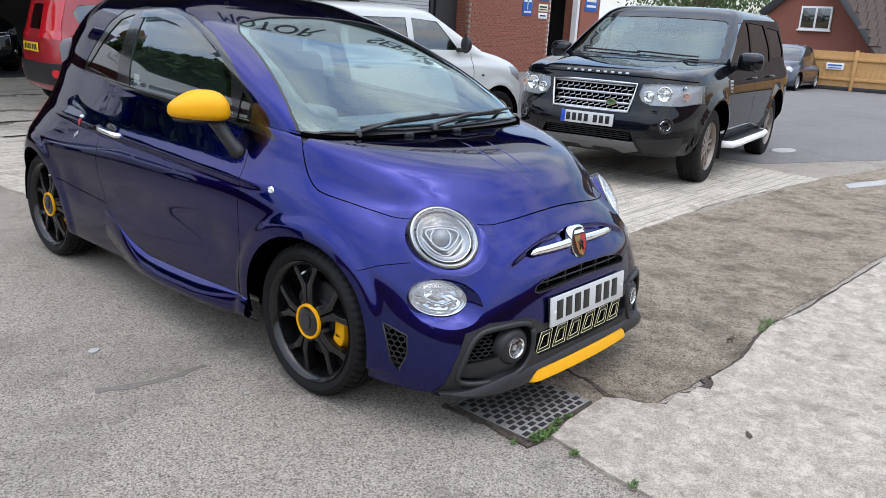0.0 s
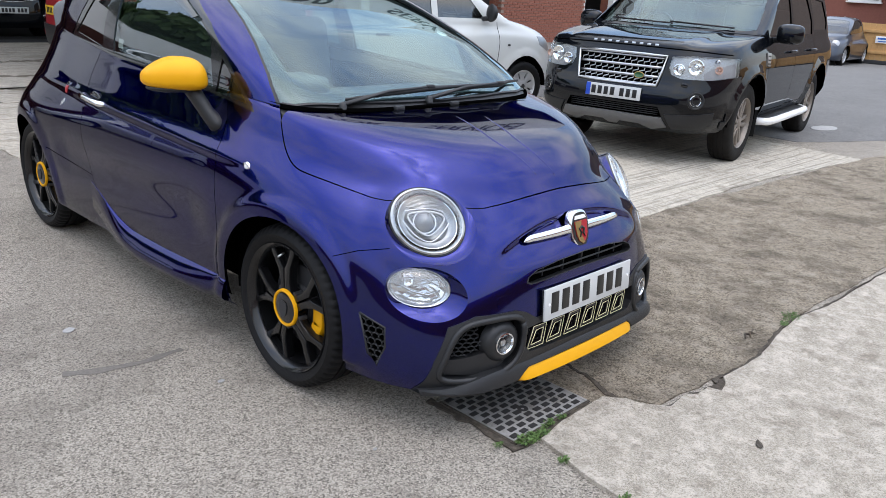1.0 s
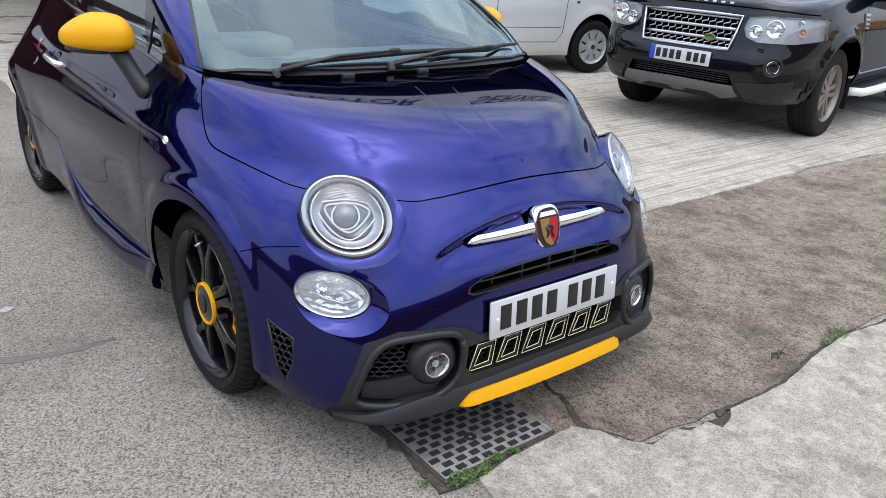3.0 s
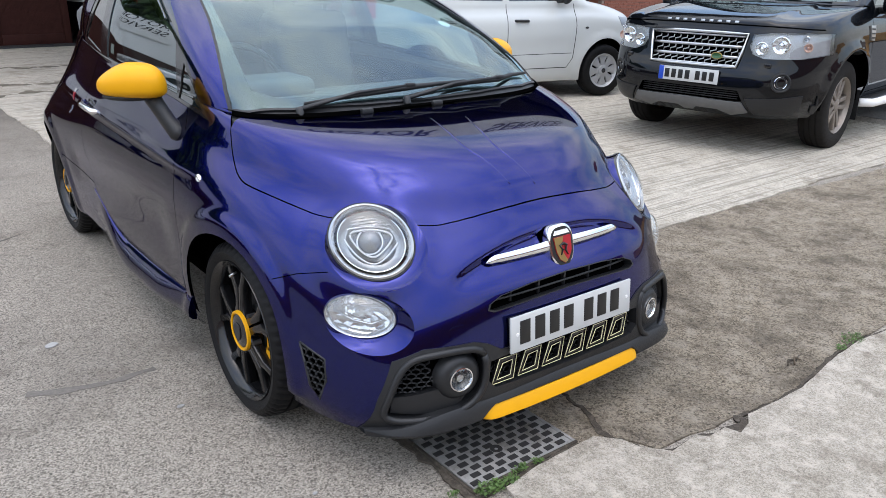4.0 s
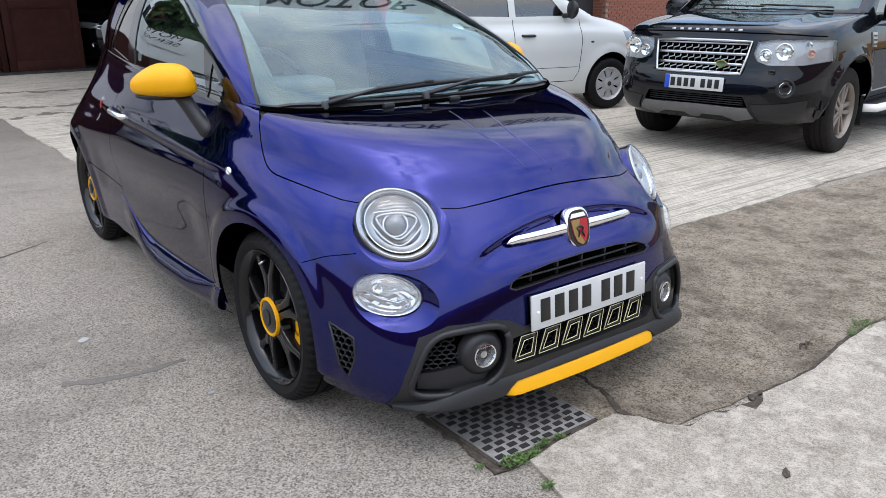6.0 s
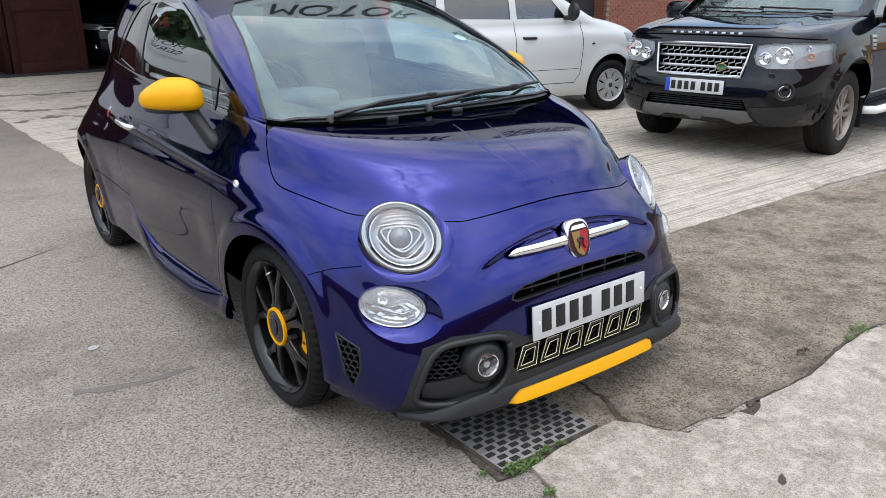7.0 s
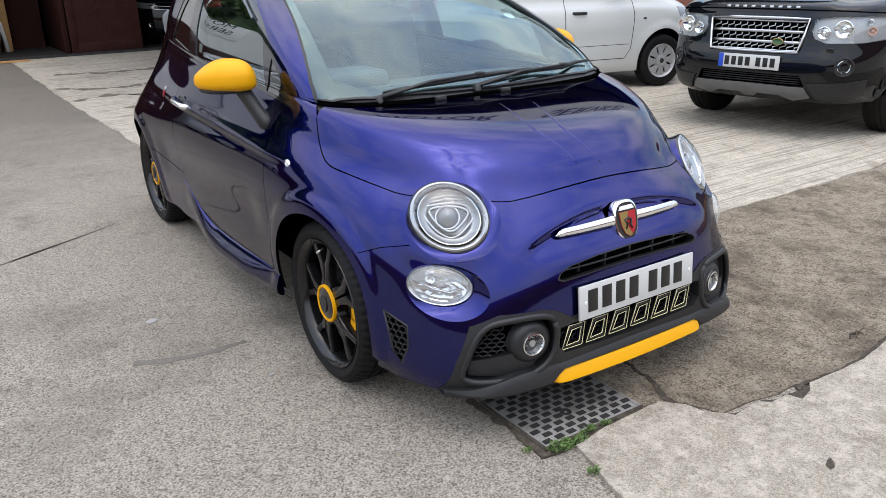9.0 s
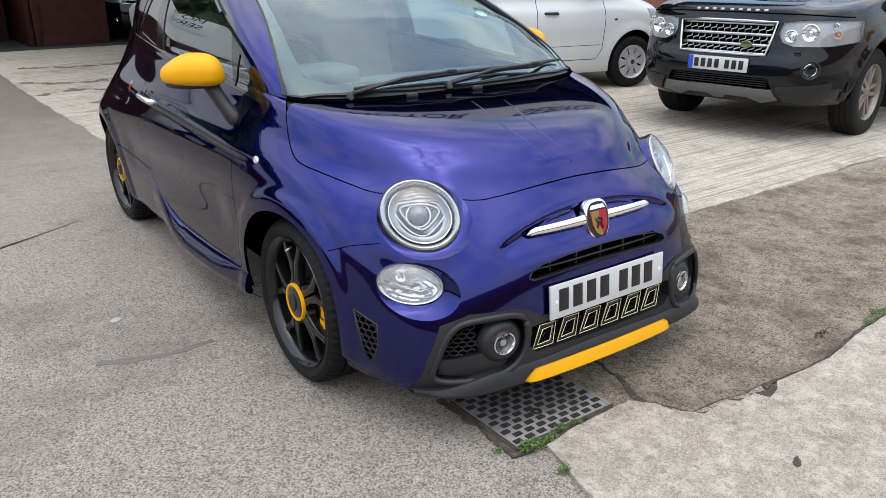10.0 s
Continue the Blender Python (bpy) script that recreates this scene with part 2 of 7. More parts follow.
ASPHALT = ground_material("asphalt", (0.114, 0.099, 0.082), (0.618, 0.546, 0.464), (0.217, 0.190, 0.159), 215.0, 0.60, stain_scale=0.7, stain_at=0.58, bump=1.0, pits=0.6, shade_from=6.1)
ASPHALT_FAR = ground_material("far_asphalt", (0.125, 0.120, 0.116), (0.235, 0.226, 0.218), (0.15, 0.144, 0.14), 70.0, 0.4, stain_scale=0.35, bump=0.5)
CONCRETE = ground_material("pale_concrete", (0.225, 0.194, 0.155), (0.58, 0.512, 0.425), (0.205, 0.170, 0.128), 260.0, 0.4, stain_scale=1.8, stain_at=0.645, bump=0.8, pale=(0.72, 0.655, 0.56), relief=2.0)
WORN = ground_material("worn_brown_concrete", (0.066, 0.051, 0.035), (0.51, 0.423, 0.318), (0.085, 0.066, 0.045), 170.0, 0.5, stain_scale=2.4, stain_at=0.54, bump=1.0, pits=0.5, pale=(0.50, 0.43, 0.34), relief=3.6)
APRON = ground_material("ribbed_concrete", (0.41, 0.36, 0.29), (0.72, 0.65, 0.545), (0.28, 0.23, 0.175), 150.0, 0.4, ribs=0.45, stain_scale=0.8, stain_at=0.58, bump=1.0, pale=(0.76, 0.70, 0.60))
DIRT = material("crack_dirt", (0.052, 0.041, 0.030), 0.95, var=0.7, scale=60, color2=(0.12, 0.10, 0.075), scale2=45, mix2=0.56, bump=0.8, bscale=200)
CRACK = material("damp_concrete_stain", (0.20, 0.17, 0.125), 0.9, var=0.6, scale=14, color2=(0.11, 0.095, 0.07), scale2=5, mix2=0.52, bump=0.5, bscale=80)
IRON = material("cast_iron", (0.30, 0.292, 0.28), 0.5, 0.35, var=0.4, scale=9, bump=0.3, bscale=200, color2=(0.10, 0.085, 0.065), scale2=11, mix2=0.60)
IRON_DARK = material("cover_recess_black", (0.012, 0.011, 0.010), 0.8, var=0.4, scale=40)
LEAF = material("weed_leaf", (0.085, 0.15, 0.035), 0.6, var=0.4, scale=90)
BRICK = material("red_brick", (0.27, 0.10, 0.065), 0.85, var=0.35, scale=9, bump=0.5, bscale=120)
MORTAR = material("mortar", (0.30, 0.24, 0.20), 0.95, var=0.2, scale=30)
HOUSE_BRICK = material("house_brick", (0.21, 0.078, 0.056), 0.9, var=0.25, scale=14, bump=0.4, bscale=40)
BROWN_DOOR = material("brown_stained_wood", (0.040, 0.013, 0.010), 0.7, spec=0.15, var=0.45, scale=7, bump=0.4, bscale=60)
SHUTTER = material("grey_shutter", (0.50, 0.51, 0.52), 0.5, 0.2, var=0.08, scale=3)
DARK_STEEL = material("dark_steel", (0.03, 0.03, 0.032), 0.6, 0.2, var=0.2, scale=10)
SEAM = material("asphalt_seam", (0.155, 0.140, 0.122), 0.95, var=0.5, scale=80, bump=0.6, bscale=150)
# near-black colour carries the dimness of the workshop and the canopy underside
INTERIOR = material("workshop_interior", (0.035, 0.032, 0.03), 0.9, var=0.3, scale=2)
FENCE = material("larch_boards", (0.50, 0.29, 0.11), 0.75, var=0.3, scale=6, bump=0.3, bscale=40)
ROOF_TILE = material("roof_tile", (0.10, 0.075, 0.062), 0.85, var=0.4, scale=5, bump=0.4, bscale=30)
FOLIAGE = material("tree_leaves", (0.055, 0.10, 0.025), 0.7, var=0.5, scale=3)
BARK = material("bark", (0.10, 0.075, 0.05), 0.9, var=0.4, scale=12, bump=0.6, bscale=30)
WHITE_FRAME = material("white_frame", (0.75, 0.75, 0.73), 0.5, var=0.06, scale=6)
CHALK = material("white_road_paint", (0.36, 0.355, 0.34), 0.85, var=0.35, scale=40, bump=0.4, bscale=150)


# ---- helpers of this scene ----
def part(name, bm, mat, parent=None, label="", smooth=True, sharp=40):
    """Links a bmesh as one mesh object, under a thing or a part."""
    me = bpy.data.meshes.new(name)
    bmesh.ops.recalc_face_normals(bm, faces=bm.faces[:]) if smooth == "fix" else None
    for f in bm.faces:
        f.smooth = bool(smooth)
    if smooth:
        lim = radians(sharp)
        for e in bm.edges:
            if len(e.link_faces) == 2 and e.calc_face_angle(0) > lim:
                e.smooth = False
    bm.to_mesh(me)
    bm.free()
    me.materials.append(mat)
    ob = new(name, me)
    if parent is not None:
        ob.parent = parent
    if label:
        ob["label"] = label
    return ob


def thing(name, label, category, m=None, group="", kind=""):
    ob = new(name)
    ob.empty_display_size = 0.2
    tagged(ob, label, category, group, kind)
    if m is not None:
        ob.matrix_world = m
    return ob


def box_bm(sx, sy, sz, m=None, bevel=0.0, seg=2, bm=None):
    """A box of that size round the origin, bevelled, moved by m, into bm."""
    out = bm or bmesh.new()
    b = bmesh.new()
    bmesh.ops.create_cube(b, size=1)
    bmesh.ops.scale(b, vec=(sx, sy, sz), verts=b.verts[:])
    if bevel > 0:
        bmesh.ops.bevel(b, geom=b.edges[:], offset=bevel, segments=seg, profile=0.5, affect="EDGES")
    if m is not None:
        bmesh.ops.transform(b, matrix=m, verts=b.verts[:])
    join(out, b)
    return out


def join(a, b):
    me = bpy.data.meshes.new("tmp")
    b.to_mesh(me)
    b.free()
    a.from_mesh(me)
    bpy.data.meshes.remove(me)
    return a


def lathe(profile, n=64, m=None, bm=None, closed=False):
    """A profile of (axial, radius) turned round the local x axis."""
    out = bmesh.new()
    rings = []
    for a, r in profile:
        rings.append([out.verts.new((a, r * math.cos(2 * math.pi * i / n), r * math.sin(2 * math.pi * i / n))) for i in range(n)])
    pairs = list(zip(rings, rings[1:])) + ([(rings[-1], rings[0])] if closed else [])
    for p, q in pairs:
        for i in range(n):
            out.faces.new((p[i], p[(i + 1) % n], q[(i + 1) % n], q[i]))
    bmesh.ops.recalc_face_normals(out, faces=out.faces[:])
    if m is not None:
        bmesh.ops.transform(out, matrix=m, verts=out.verts[:])
    return join(bm, out) if bm else out


def tube(points, r, n=8, bm=None, flat=1.0, up=(0, 0, 1), ends=True):
    """A round bar through the points; r may be one radius or one a point; flat squeezes it along up."""
    out = bm or bmesh.new()
    pts = [Vector(p) for p in points]
    rs = r if isinstance(r, (list, tuple)) else [r] * len(pts)
    rings = []
    for i, p in enumerate(pts):
        d = (pts[min(i + 1, len(pts) - 1)] - pts[max(i - 1, 0)]).normalized()
        s = d.cross(Vector(up))
        s = s.normalized() if s.length > 1e-5 else d.orthogonal().normalized()
        u = s.cross(d).normalized()
        rings.append([out.verts.new(p + rs[i] * (math.cos(2 * math.pi * k / n) * s + flat * math.sin(2 * math.pi * k / n) * u)) for k in range(n)])
    for a, b in zip(rings, rings[1:]):
        for k in range(n):
            out.faces.new((a[k], a[(k + 1) % n], b[(k + 1) % n], b[k]))
    if ends:
        out.faces.new(rings[0][::-1])
        out.faces.new(rings[-1])
    return out


def prism(outline, depth, m=None, bevel=0.0, bm=None):
    """An outline in x, y raised to depth along z; bevelled; moved by m."""
    b = bmesh.new()
    vs = [b.verts.new((x, y, 0)) for x, y in outline]
    f = b.faces.new(vs)
    if f.calc_area() and f.normal.z > 0:
        f.normal_flip()
    top = bmesh.ops.extrude_face_region(b, geom=[f])
    bmesh.ops.translate(b, vec=(0, 0, depth), verts=[g for g in top["geom"] if isinstance(g, bmesh.types.BMVert)])
    bmesh.ops.recalc_face_normals(b, faces=b.faces[:])
    if bevel > 0:
        es = [e for e in b.edges if all(v.co.z > depth * 0.5 for v in e.verts)] if depth > 0 else b.edges[:]
        bmesh.ops.bevel(b, geom=es, offset=bevel, segments=2, profile=0.5, affect="EDGES")
    if m is not None:
        bmesh.ops.transform(b, matrix=m, verts=b.verts[:])
    return join(bm, b) if bm else b


def spline(pts, n=12, closed=False):
    """A smooth curve through a few points, as many short steps."""
    p = np.array(pts, float)
    out = []
    k = len(p)
    for i in range(k if closed else k - 1):
        if closed:
            a, b, c, d = p[i - 1], p[i], p[(i + 1) % k], p[(i + 2) % k]
        else:
            b, c = p[i], p[i + 1]
            a, d = p[max(i - 1, 0)], p[min(i + 2, k - 1)]
        for j in range(n):
            t = j / n
            out.append(0.5 * (2 * b + (c - a) * t + (2 * a - 5 * b + 4 * c - d) * t * t + (3 * b - a - 3 * c + d) * t ** 3))
    if not closed:
        out.append(p[-1])
    return [tuple(q) for q in out]


def circle(cx, cy, r, n=40, ry=None, a0=0.0):
    ry = ry or r
    return [(cx + r * math.cos(a0 + 2 * math.pi * i / n), cy + ry * math.sin(a0 + 2 * math.pi * i / n)) for i in range(n)]


def stroke(line, w):
    """The outline of a band of width w along a line in the plane."""
    p = [Vector(q) for q in line]
    left, right = [], []
    for i, q in enumerate(p):
        d = (p[min(i + 1, len(p) - 1)] - p[max(i - 1, 0)]).normalized()
        s = Vector((-d.y, d.x)) * w / 2
        left.append(tuple(q + s))
        right.append(tuple(q - s))
    return left + right[::-1]


class Hull:
    """A smooth body: rings from the sill to the roof, each a rounded outline in plan, joined into one skin."""

    def __init__(self, levels, yc, yd, steps=5, nf=44, ns=50, nr=30, mid=(0.45, 1.9), slope=0.0):
        rows = np.array(spline(levels, steps))
        self.rows, self.yc, self.yd = rows, yc, yd
        bm = bmesh.new()
        rings = []
        for yf, b, yr, zf, zm, zr, ef, er in rows:
            t = np.linspace(0, math.pi / 2, 600)
            ya, yb = max(yc, yf + 0.5 * b), min(yd, yr - 0.5 * b)
            fx, fy = b * np.sin(t) ** (2 / ef), ya - (ya - yf) * np.cos(t) ** (2 / ef)
            rx, ry = b * np.cos(t) ** (2 / er), yb + (yr - yb) * np.sin(t) ** (2 / er)
            pts = []
            for x, y, n in ((fx, fy, nf), (np.array([b, b]), np.array([ya, yb]), ns), (rx, ry, nr)):
                d = np.concatenate(([0], np.cumsum(np.hypot(np.diff(x), np.diff(y)))))
                u = np.linspace(0, d[-1], n + 1)[:-1]
                pts += list(zip(np.interp(u, d, x), np.interp(u, d, y)))
            pts.append((0.0, yr))
            half = []
            for x, y in pts:
                if y < mid[0]:
                    s = np.clip((y - yf) / max(mid[0] - yf, 1e-4), 0, 1)
                    z = zf + (zm - zf) * s * s * (3 - 2 * s)
                else:
                    s = np.clip((y - mid[1]) / max(yr - mid[1], 1e-4), 0, 1)
                    z = zm + (zr - zm) * s * s * (3 - 2 * s)
                half.append((x, y, z))
            rings.append([bm.verts.new((-x, y, z)) for x, y, z in half] + [bm.verts.new((x, y, z)) for x, y, z in half[-2:0:-1]])
        n = len(rings[0])
        for p, q in zip(rings, rings[1:]):
            for i in range(n):
                bm.faces.new((p[i], p[(i + 1) % n], q[(i + 1) % n], q[i]))
        bm.faces.new(rings[-1])
        bmesh.ops.remove_doubles(bm, verts=bm.verts[:], dist=0.0004)
        bmesh.ops.recalc_face_normals(bm, faces=bm.faces[:])
        bmesh.ops.triangulate(bm, faces=[f for f in bm.faces if len(f.verts) > 4])
        bm.normal_update()
        self.bm, self.cast = bm, None

    def reshape(self, move):
        for v in self.bm.verts:
            v.co = move(v.co)
        self.bm.normal_update()

    def skin(self):
        return self.bm.copy()

    def patch(self, frame_of, outline, offset=0.0, thick=0.0, both=False, facing=0.05, rim=None):
        """The piece of the skin inside an outline, lifted by offset and given thickness."""
        bm = self.bm.copy()
        keep = cut(bm, frame_of, outline, both, facing)
        drop = [f for f in bm.faces if f not in keep]
        bmesh.ops.delete(bm, geom=drop, context="FACES")
        return raise_skin(bm, offset, thick)

    def at(self, frame_of, u, v):
        """Where a line along the frame's axis meets the skin, and the normal there."""
        from_tree = self.tree()
        o, a, b, n = frame_of
        p = o + a * u + b * v + n * 5
        hit = from_tree.ray_cast(p, -n)
        return hit[0], hit[1]

    def tree(self):
        if self.cast is None:
            self.cast = BVHTree.FromBMesh(self.bm)
        return self.cast


def raise_skin(bm, offset, thick):
    bm.normal_update()
    ns = {v: v.normal.copy() for v in bm.verts}
    for v, n in ns.items():
        v.co += n * offset
    if thick:
        faces = bm.faces[:]
        ring = [e for e in bm.edges if len(e.link_faces) == 1]
        made = bmesh.ops.extrude_edge_only(bm, edges=ring)
        old = {}
        for g in made["geom"]:
            if isinstance(g, bmesh.types.BMVert):
                old[g] = None
        for v in old:
            near = [e.other_vert(v) for e in v.link_edges if e.other_vert(v) in ns]
            if near:
                v.co -= ns[near[0]] * thick
    bm.normal_update()
    return bm


SIDE = (Vector((0, 0, 0)), Vector((0, 1, 0)), Vector((0, 0, 1)), Vector((-1, 0, 0)))
FRONT = (Vector((0, 0, 0)), Vector((1, 0, 0)), Vector((0, 0, 1)), Vector((0, -1, 0)))
REAR = (Vector((0, 0, 0)), Vector((1, 0, 0)), Vector((0, 0, 1)), Vector((0, 1, 0)))
TOP = (Vector((0, 0, 0)), Vector((1, 0, 0)), Vector((0, 1, 0)), Vector((0, 0, 1)))


def inside(poly, x, y):
    c, j = False, len(poly) - 1
    for i in range(len(poly)):
        xi, yi = poly[i]
        xj, yj = poly[j]
        if (yi > y) != (yj > y) and x < (xj - xi) * (y - yi) / (yj - yi) + xi:
            c = not c
        j = i
    return c


def cut(bm, frame_of, outline, both=False, facing=0.05):
    """Cuts the skin along an outline seen along a frame's axis; returns the faces inside it."""
    o, a, b, n = frame_of
    us, vs = [p[0] for p in outline], [p[1] for p in outline]
    lo_u, hi_u, lo_v, hi_v = min(us), max(us), min(vs), max(vs)

    def flat(p):
        d = p - o
        return d.dot(a), d.dot(b)

    def side_ok(f):
        q = f.normal.dot(n)
        return abs(q) > facing if both else q > facing

    def span(f):
        q = [flat(v.co) for v in f.verts]
        x, y = [p[0] for p in q], [p[1] for p in q]
        return min(x), max(x), min(y), max(y)

    live = {}
    for f in bm.faces:
        if side_ok(f):
            s = span(f)
            if s[0] <= hi_u and s[1] >= lo_u and s[2] <= hi_v and s[3] >= lo_v:
                live[f] = s
    k = len(outline)
    for i in range(k):
        p, q = outline[i], outline[(i + 1) % k]
        du, dv = q[0] - p[0], q[1] - p[1]
        if abs(du) + abs(dv) < 1e-7:
            continue
        x0, x1, y0, y1 = min(p[0], q[0]), max(p[0], q[0]), min(p[1], q[1]), max(p[1], q[1])
        hit = [f for f, s in live.items() if s[0] <= x1 and s[1] >= x0 and s[2] <= y1 and s[3] >= y0]
        if not hit:
            continue
        no = (a * -dv + b * du).normalized()
        geom = set(hit)
        for f in hit:
            geom.update(f.edges)
            geom.update(f.verts)
            del live[f]
        r = bmesh.ops.bisect_plane(bm, geom=list(geom), plane_co=o + a * p[0] + b * p[1], plane_no=no, dist=1e-6)
        for g in r["geom"]:
            if isinstance(g, bmesh.types.BMFace) and g.is_valid:
                live[g] = span(g)
        for f in hit:
            if f.is_valid and f not in live:
                live[f] = span(f)
    out = set()
    for f in live:
        if f.is_valid:
            c = flat(f.calc_center_median())
            if inside(outline, *c):
                out.add(f)
    return out

# ---- ground ----
def ragged(points, amp, step, seed, sharp=2.2):
    """A closed outline broken into small uneven steps."""
    out = []
    for i, p in enumerate(points):
        q = points[(i + 1) % len(points)]
        d = math.dist(p, q)
        n = max(1, int(d / step))
        nx, ny = -(q[1] - p[1]) / d, (q[0] - p[0]) / d
        for j in range(n):
            t = j / n
            x, y = p[0] + (q[0] - p[0]) * t, p[1] + (q[1] - p[1]) * t
            k = amp * (noise.noise(Vector((x * sharp, y * sharp, seed))) + 0.5 * noise.noise(Vector((x * sharp * 4, y * sharp * 4, seed + 9))))
            out.append((x + nx * k, y + ny * k))
    return out


def slab(name, outline, top, mat, label, category="paving", depth=0.02):
    bm = prism(outline, depth, pose(0, 0, top - depth))
    return tagged(part(name, bm, mat, None, "", smooth=False), label, category, kind="structure")


gb = bmesh.new()
bmesh.ops.create_grid(gb, x_segments=8, y_segments=8, size=400)
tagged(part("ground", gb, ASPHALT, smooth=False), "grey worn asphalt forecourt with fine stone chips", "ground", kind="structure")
slab("pavement_worn", ragged([(-0.03, -0.50), (-0.03, -0.82), (0.10, -0.90), (0.15, -1.01), (0.86, -1.05), (1.42, -0.99), (9.0, -1.28), (9.8, -0.4), (6.2, 0.22), (2.0, 0.42), (-0.33, 0.5), (-0.33, -0.44)], 0.03, 0.05, 2.0),
     0.006, WORN, "weathered brown concrete strip with exposed stones")
slab("pavement_front", ragged([(-0.36, -0.86), (-0.10, -0.84), (0.04, -0.83), (0.10, -0.90), (0.115, -0.955), (0.17, -1.035), (0.30, -1.03), (0.33, -1.055), (0.42, -1.055), (0.43, -1.10), (0.50, -1.085), (0.55, -1.055), (0.86, -1.075), (1.12, -1.03), (1.42, -1.01), (1.70, -1.05), (9.0, -1.32), (9.0, -9.0), (-1.3, -9.0), (-0.44, -1.30), (-0.42, -1.08)], 0.012, 0.035, 5.0, 4.0),
     0.014, CONCRETE, "pale cracked concrete slab with a broken edge")
slab("pavement_apron", ragged([(-0.33, 0.40), (1.6, 0.38), (2.63, 0.38), (4.15, 0.40), (6.25, 0.2), (6.35, 1.15), (6.6, 13.2), (-0.4, 13.2), (-0.40, 7.6), (-0.33, 4.5)], 0.035, 0.06, 8.0),
     0.012, APRON, "pale ribbed concrete apron with rust and oil stains")
slab("road_far", ragged([(6.7, 1.0), (10.2, -0.6), (22, -3.0), (60, -6), (60, 6.0), (24, 7.0), (20, 12.6), (7.0, 12.6)], 0.03, 0.3, 12.0), 0.004, ASPHALT_FAR, "dark grey smooth asphalt yard", "road")
for pts, w in (([(-0.33, 8.75), (0.3, 8.35), (1.0, 8.55), (2.2, 8.3)], 0.10), ([(-0.34, 7.5), (0.1, 7.7), (0.6, 7.45), (1.3, 7.6)], 0.07), ([(-0.1, 10.4), (0.8, 10.1), (2.4, 10.3)], 0.12), ([(0.1, 6.6), (0.7, 6.45), (1.6, 6.6)], 0.05)):
    tagged(part("apron_crack", prism(ragged(stroke(spline(pts, 8), w * 1.4), 0.16, 0.03, 3.0, 6.0), 0.003, pose(0, 0, 0.0105)), CRACK, smooth=False), "dark damp crack across the concrete apron", "crack", kind="structure")
# dirt lying in the joint between the slabs
joint = [(0.13, -0.54), (0.15, -0.62), (0.12, -0.75), (0.09, -0.83), (0.105, -0.93), (0.16, -1.025), (0.31, -1.035), (0.42, -1.075), (0.50, -1.075), (0.54, -1.045), (0.70, -1.065), (0.86, -1.06), (1.13, -1.02), (1.42, -1.00), (1.69, -1.035), (2.4, -1.06), (3.2, -1.09)]
jl = [(x + 0.024 * noise.noise(Vector((x * 13, y * 13, 1.0))) + 0.012 * noise.noise(Vector((x * 43, y * 43, 3.0))), y + 0.012 * noise.noise(Vector((x * 30, y * 30, 7.0)))) for x, y in spline(joint, 14)]
outl = []
for s in (1, -1):
    for i in (range(len(jl)) if s > 0 else range(len(jl) - 1, -1, -1)):
        p, q = Vector(jl[max(0, i - 1)]), Vector(jl[min(len(jl) - 1, i + 1)])
        d = (q - p).normalized()
        w = 0.006 + 0.020 * max(0, noise.noise(Vector((jl[i][0] * 5, jl[i][1] * 5, s * 3.1)))) + (0.014 if 0.40 < jl[i][0] < 0.52 else 0)
        w *= max(0.15, 1 - max(0, jl[i][0] - 1.2) * 0.6)
        outl.append((jl[i][0] - d.y * w * s, jl[i][1] + d.x * w * s))
tagged(part("joint_dirt", prism(outl, 0.006, pose(0, 0, 0.0030)), DIRT, smooth=False), "dark damp dirt in the joint between slabs", "dirt", kind="structure")
for pts, w in (([(-1.34, 0.515), (-1.18, 0.455), (-1.04, 0.44), (-0.92, 0.45)], 0.030), ([(-1.64, 2.03), (-1.35, 2.18), (-0.99, 2.40)], 0.006)):
    tagged(part("asphalt_seam", prism(ragged(stroke(spline(pts, 6), w), 0.016, 0.02, 4.0, 16.0), 0.002, pose(0, 0, 0.0)), SEAM, smooth=False), "faint dark seam in the asphalt", "seam", kind="structure")
for x, y, r, sd in ((-1.181, 0.862, 0.026, 1.0), (-0.937, 0.128, 0.013, 2.0), (-2.05, 1.95, 0.012, 3.0), (-0.80, -0.55, 0.008, 4.0), (-1.35, 2.6, 0.012, 5.0)):
    tagged(part("white_chip", prism(ragged(circle(x, y, r, 10, r * 0.6), r * 0.6, r * 0.4, sd, 30), 0.004, pose(0, 0, 0.001)), CHALK, smooth=False), "white paint fleck on the asphalt", "paint fleck")
slab("road_marking", ragged([(5.95, -0.17), (6.15, -0.06), (8.2, -0.62), (8.0, -0.75)], 0.02, 0.05, 3.0), 0.010, CHALK, "faded white painted line", "road marking", 0.003)
slab("concrete_patch", ragged(circle(8.15, 1.22, 0.30, 14, 0.13), 0.03, 0.05, 7.0), 0.010, CHALK, "small pale patch in the yard", "patch", 0.005)

soil = ragged([(-0.475, -0.44), (-0.445, -0.44), (-0.45, -0.70), (-0.447, -0.83), (-0.30, -0.824), (-0.05, -0.820), (0.0, -0.85), (-0.20, -0.855), (-0.40, -0.86), (-0.475, -0.845), (-0.470, -0.66)], 0.022, 0.02, 3.3, 14.0)
tagged(part("edge_soil", prism(soil, 0.006, pose(0, 0, 0.001)), DIRT, smooth=False), "dark damp soil along the cover's edge", "dirt", kind="structure")

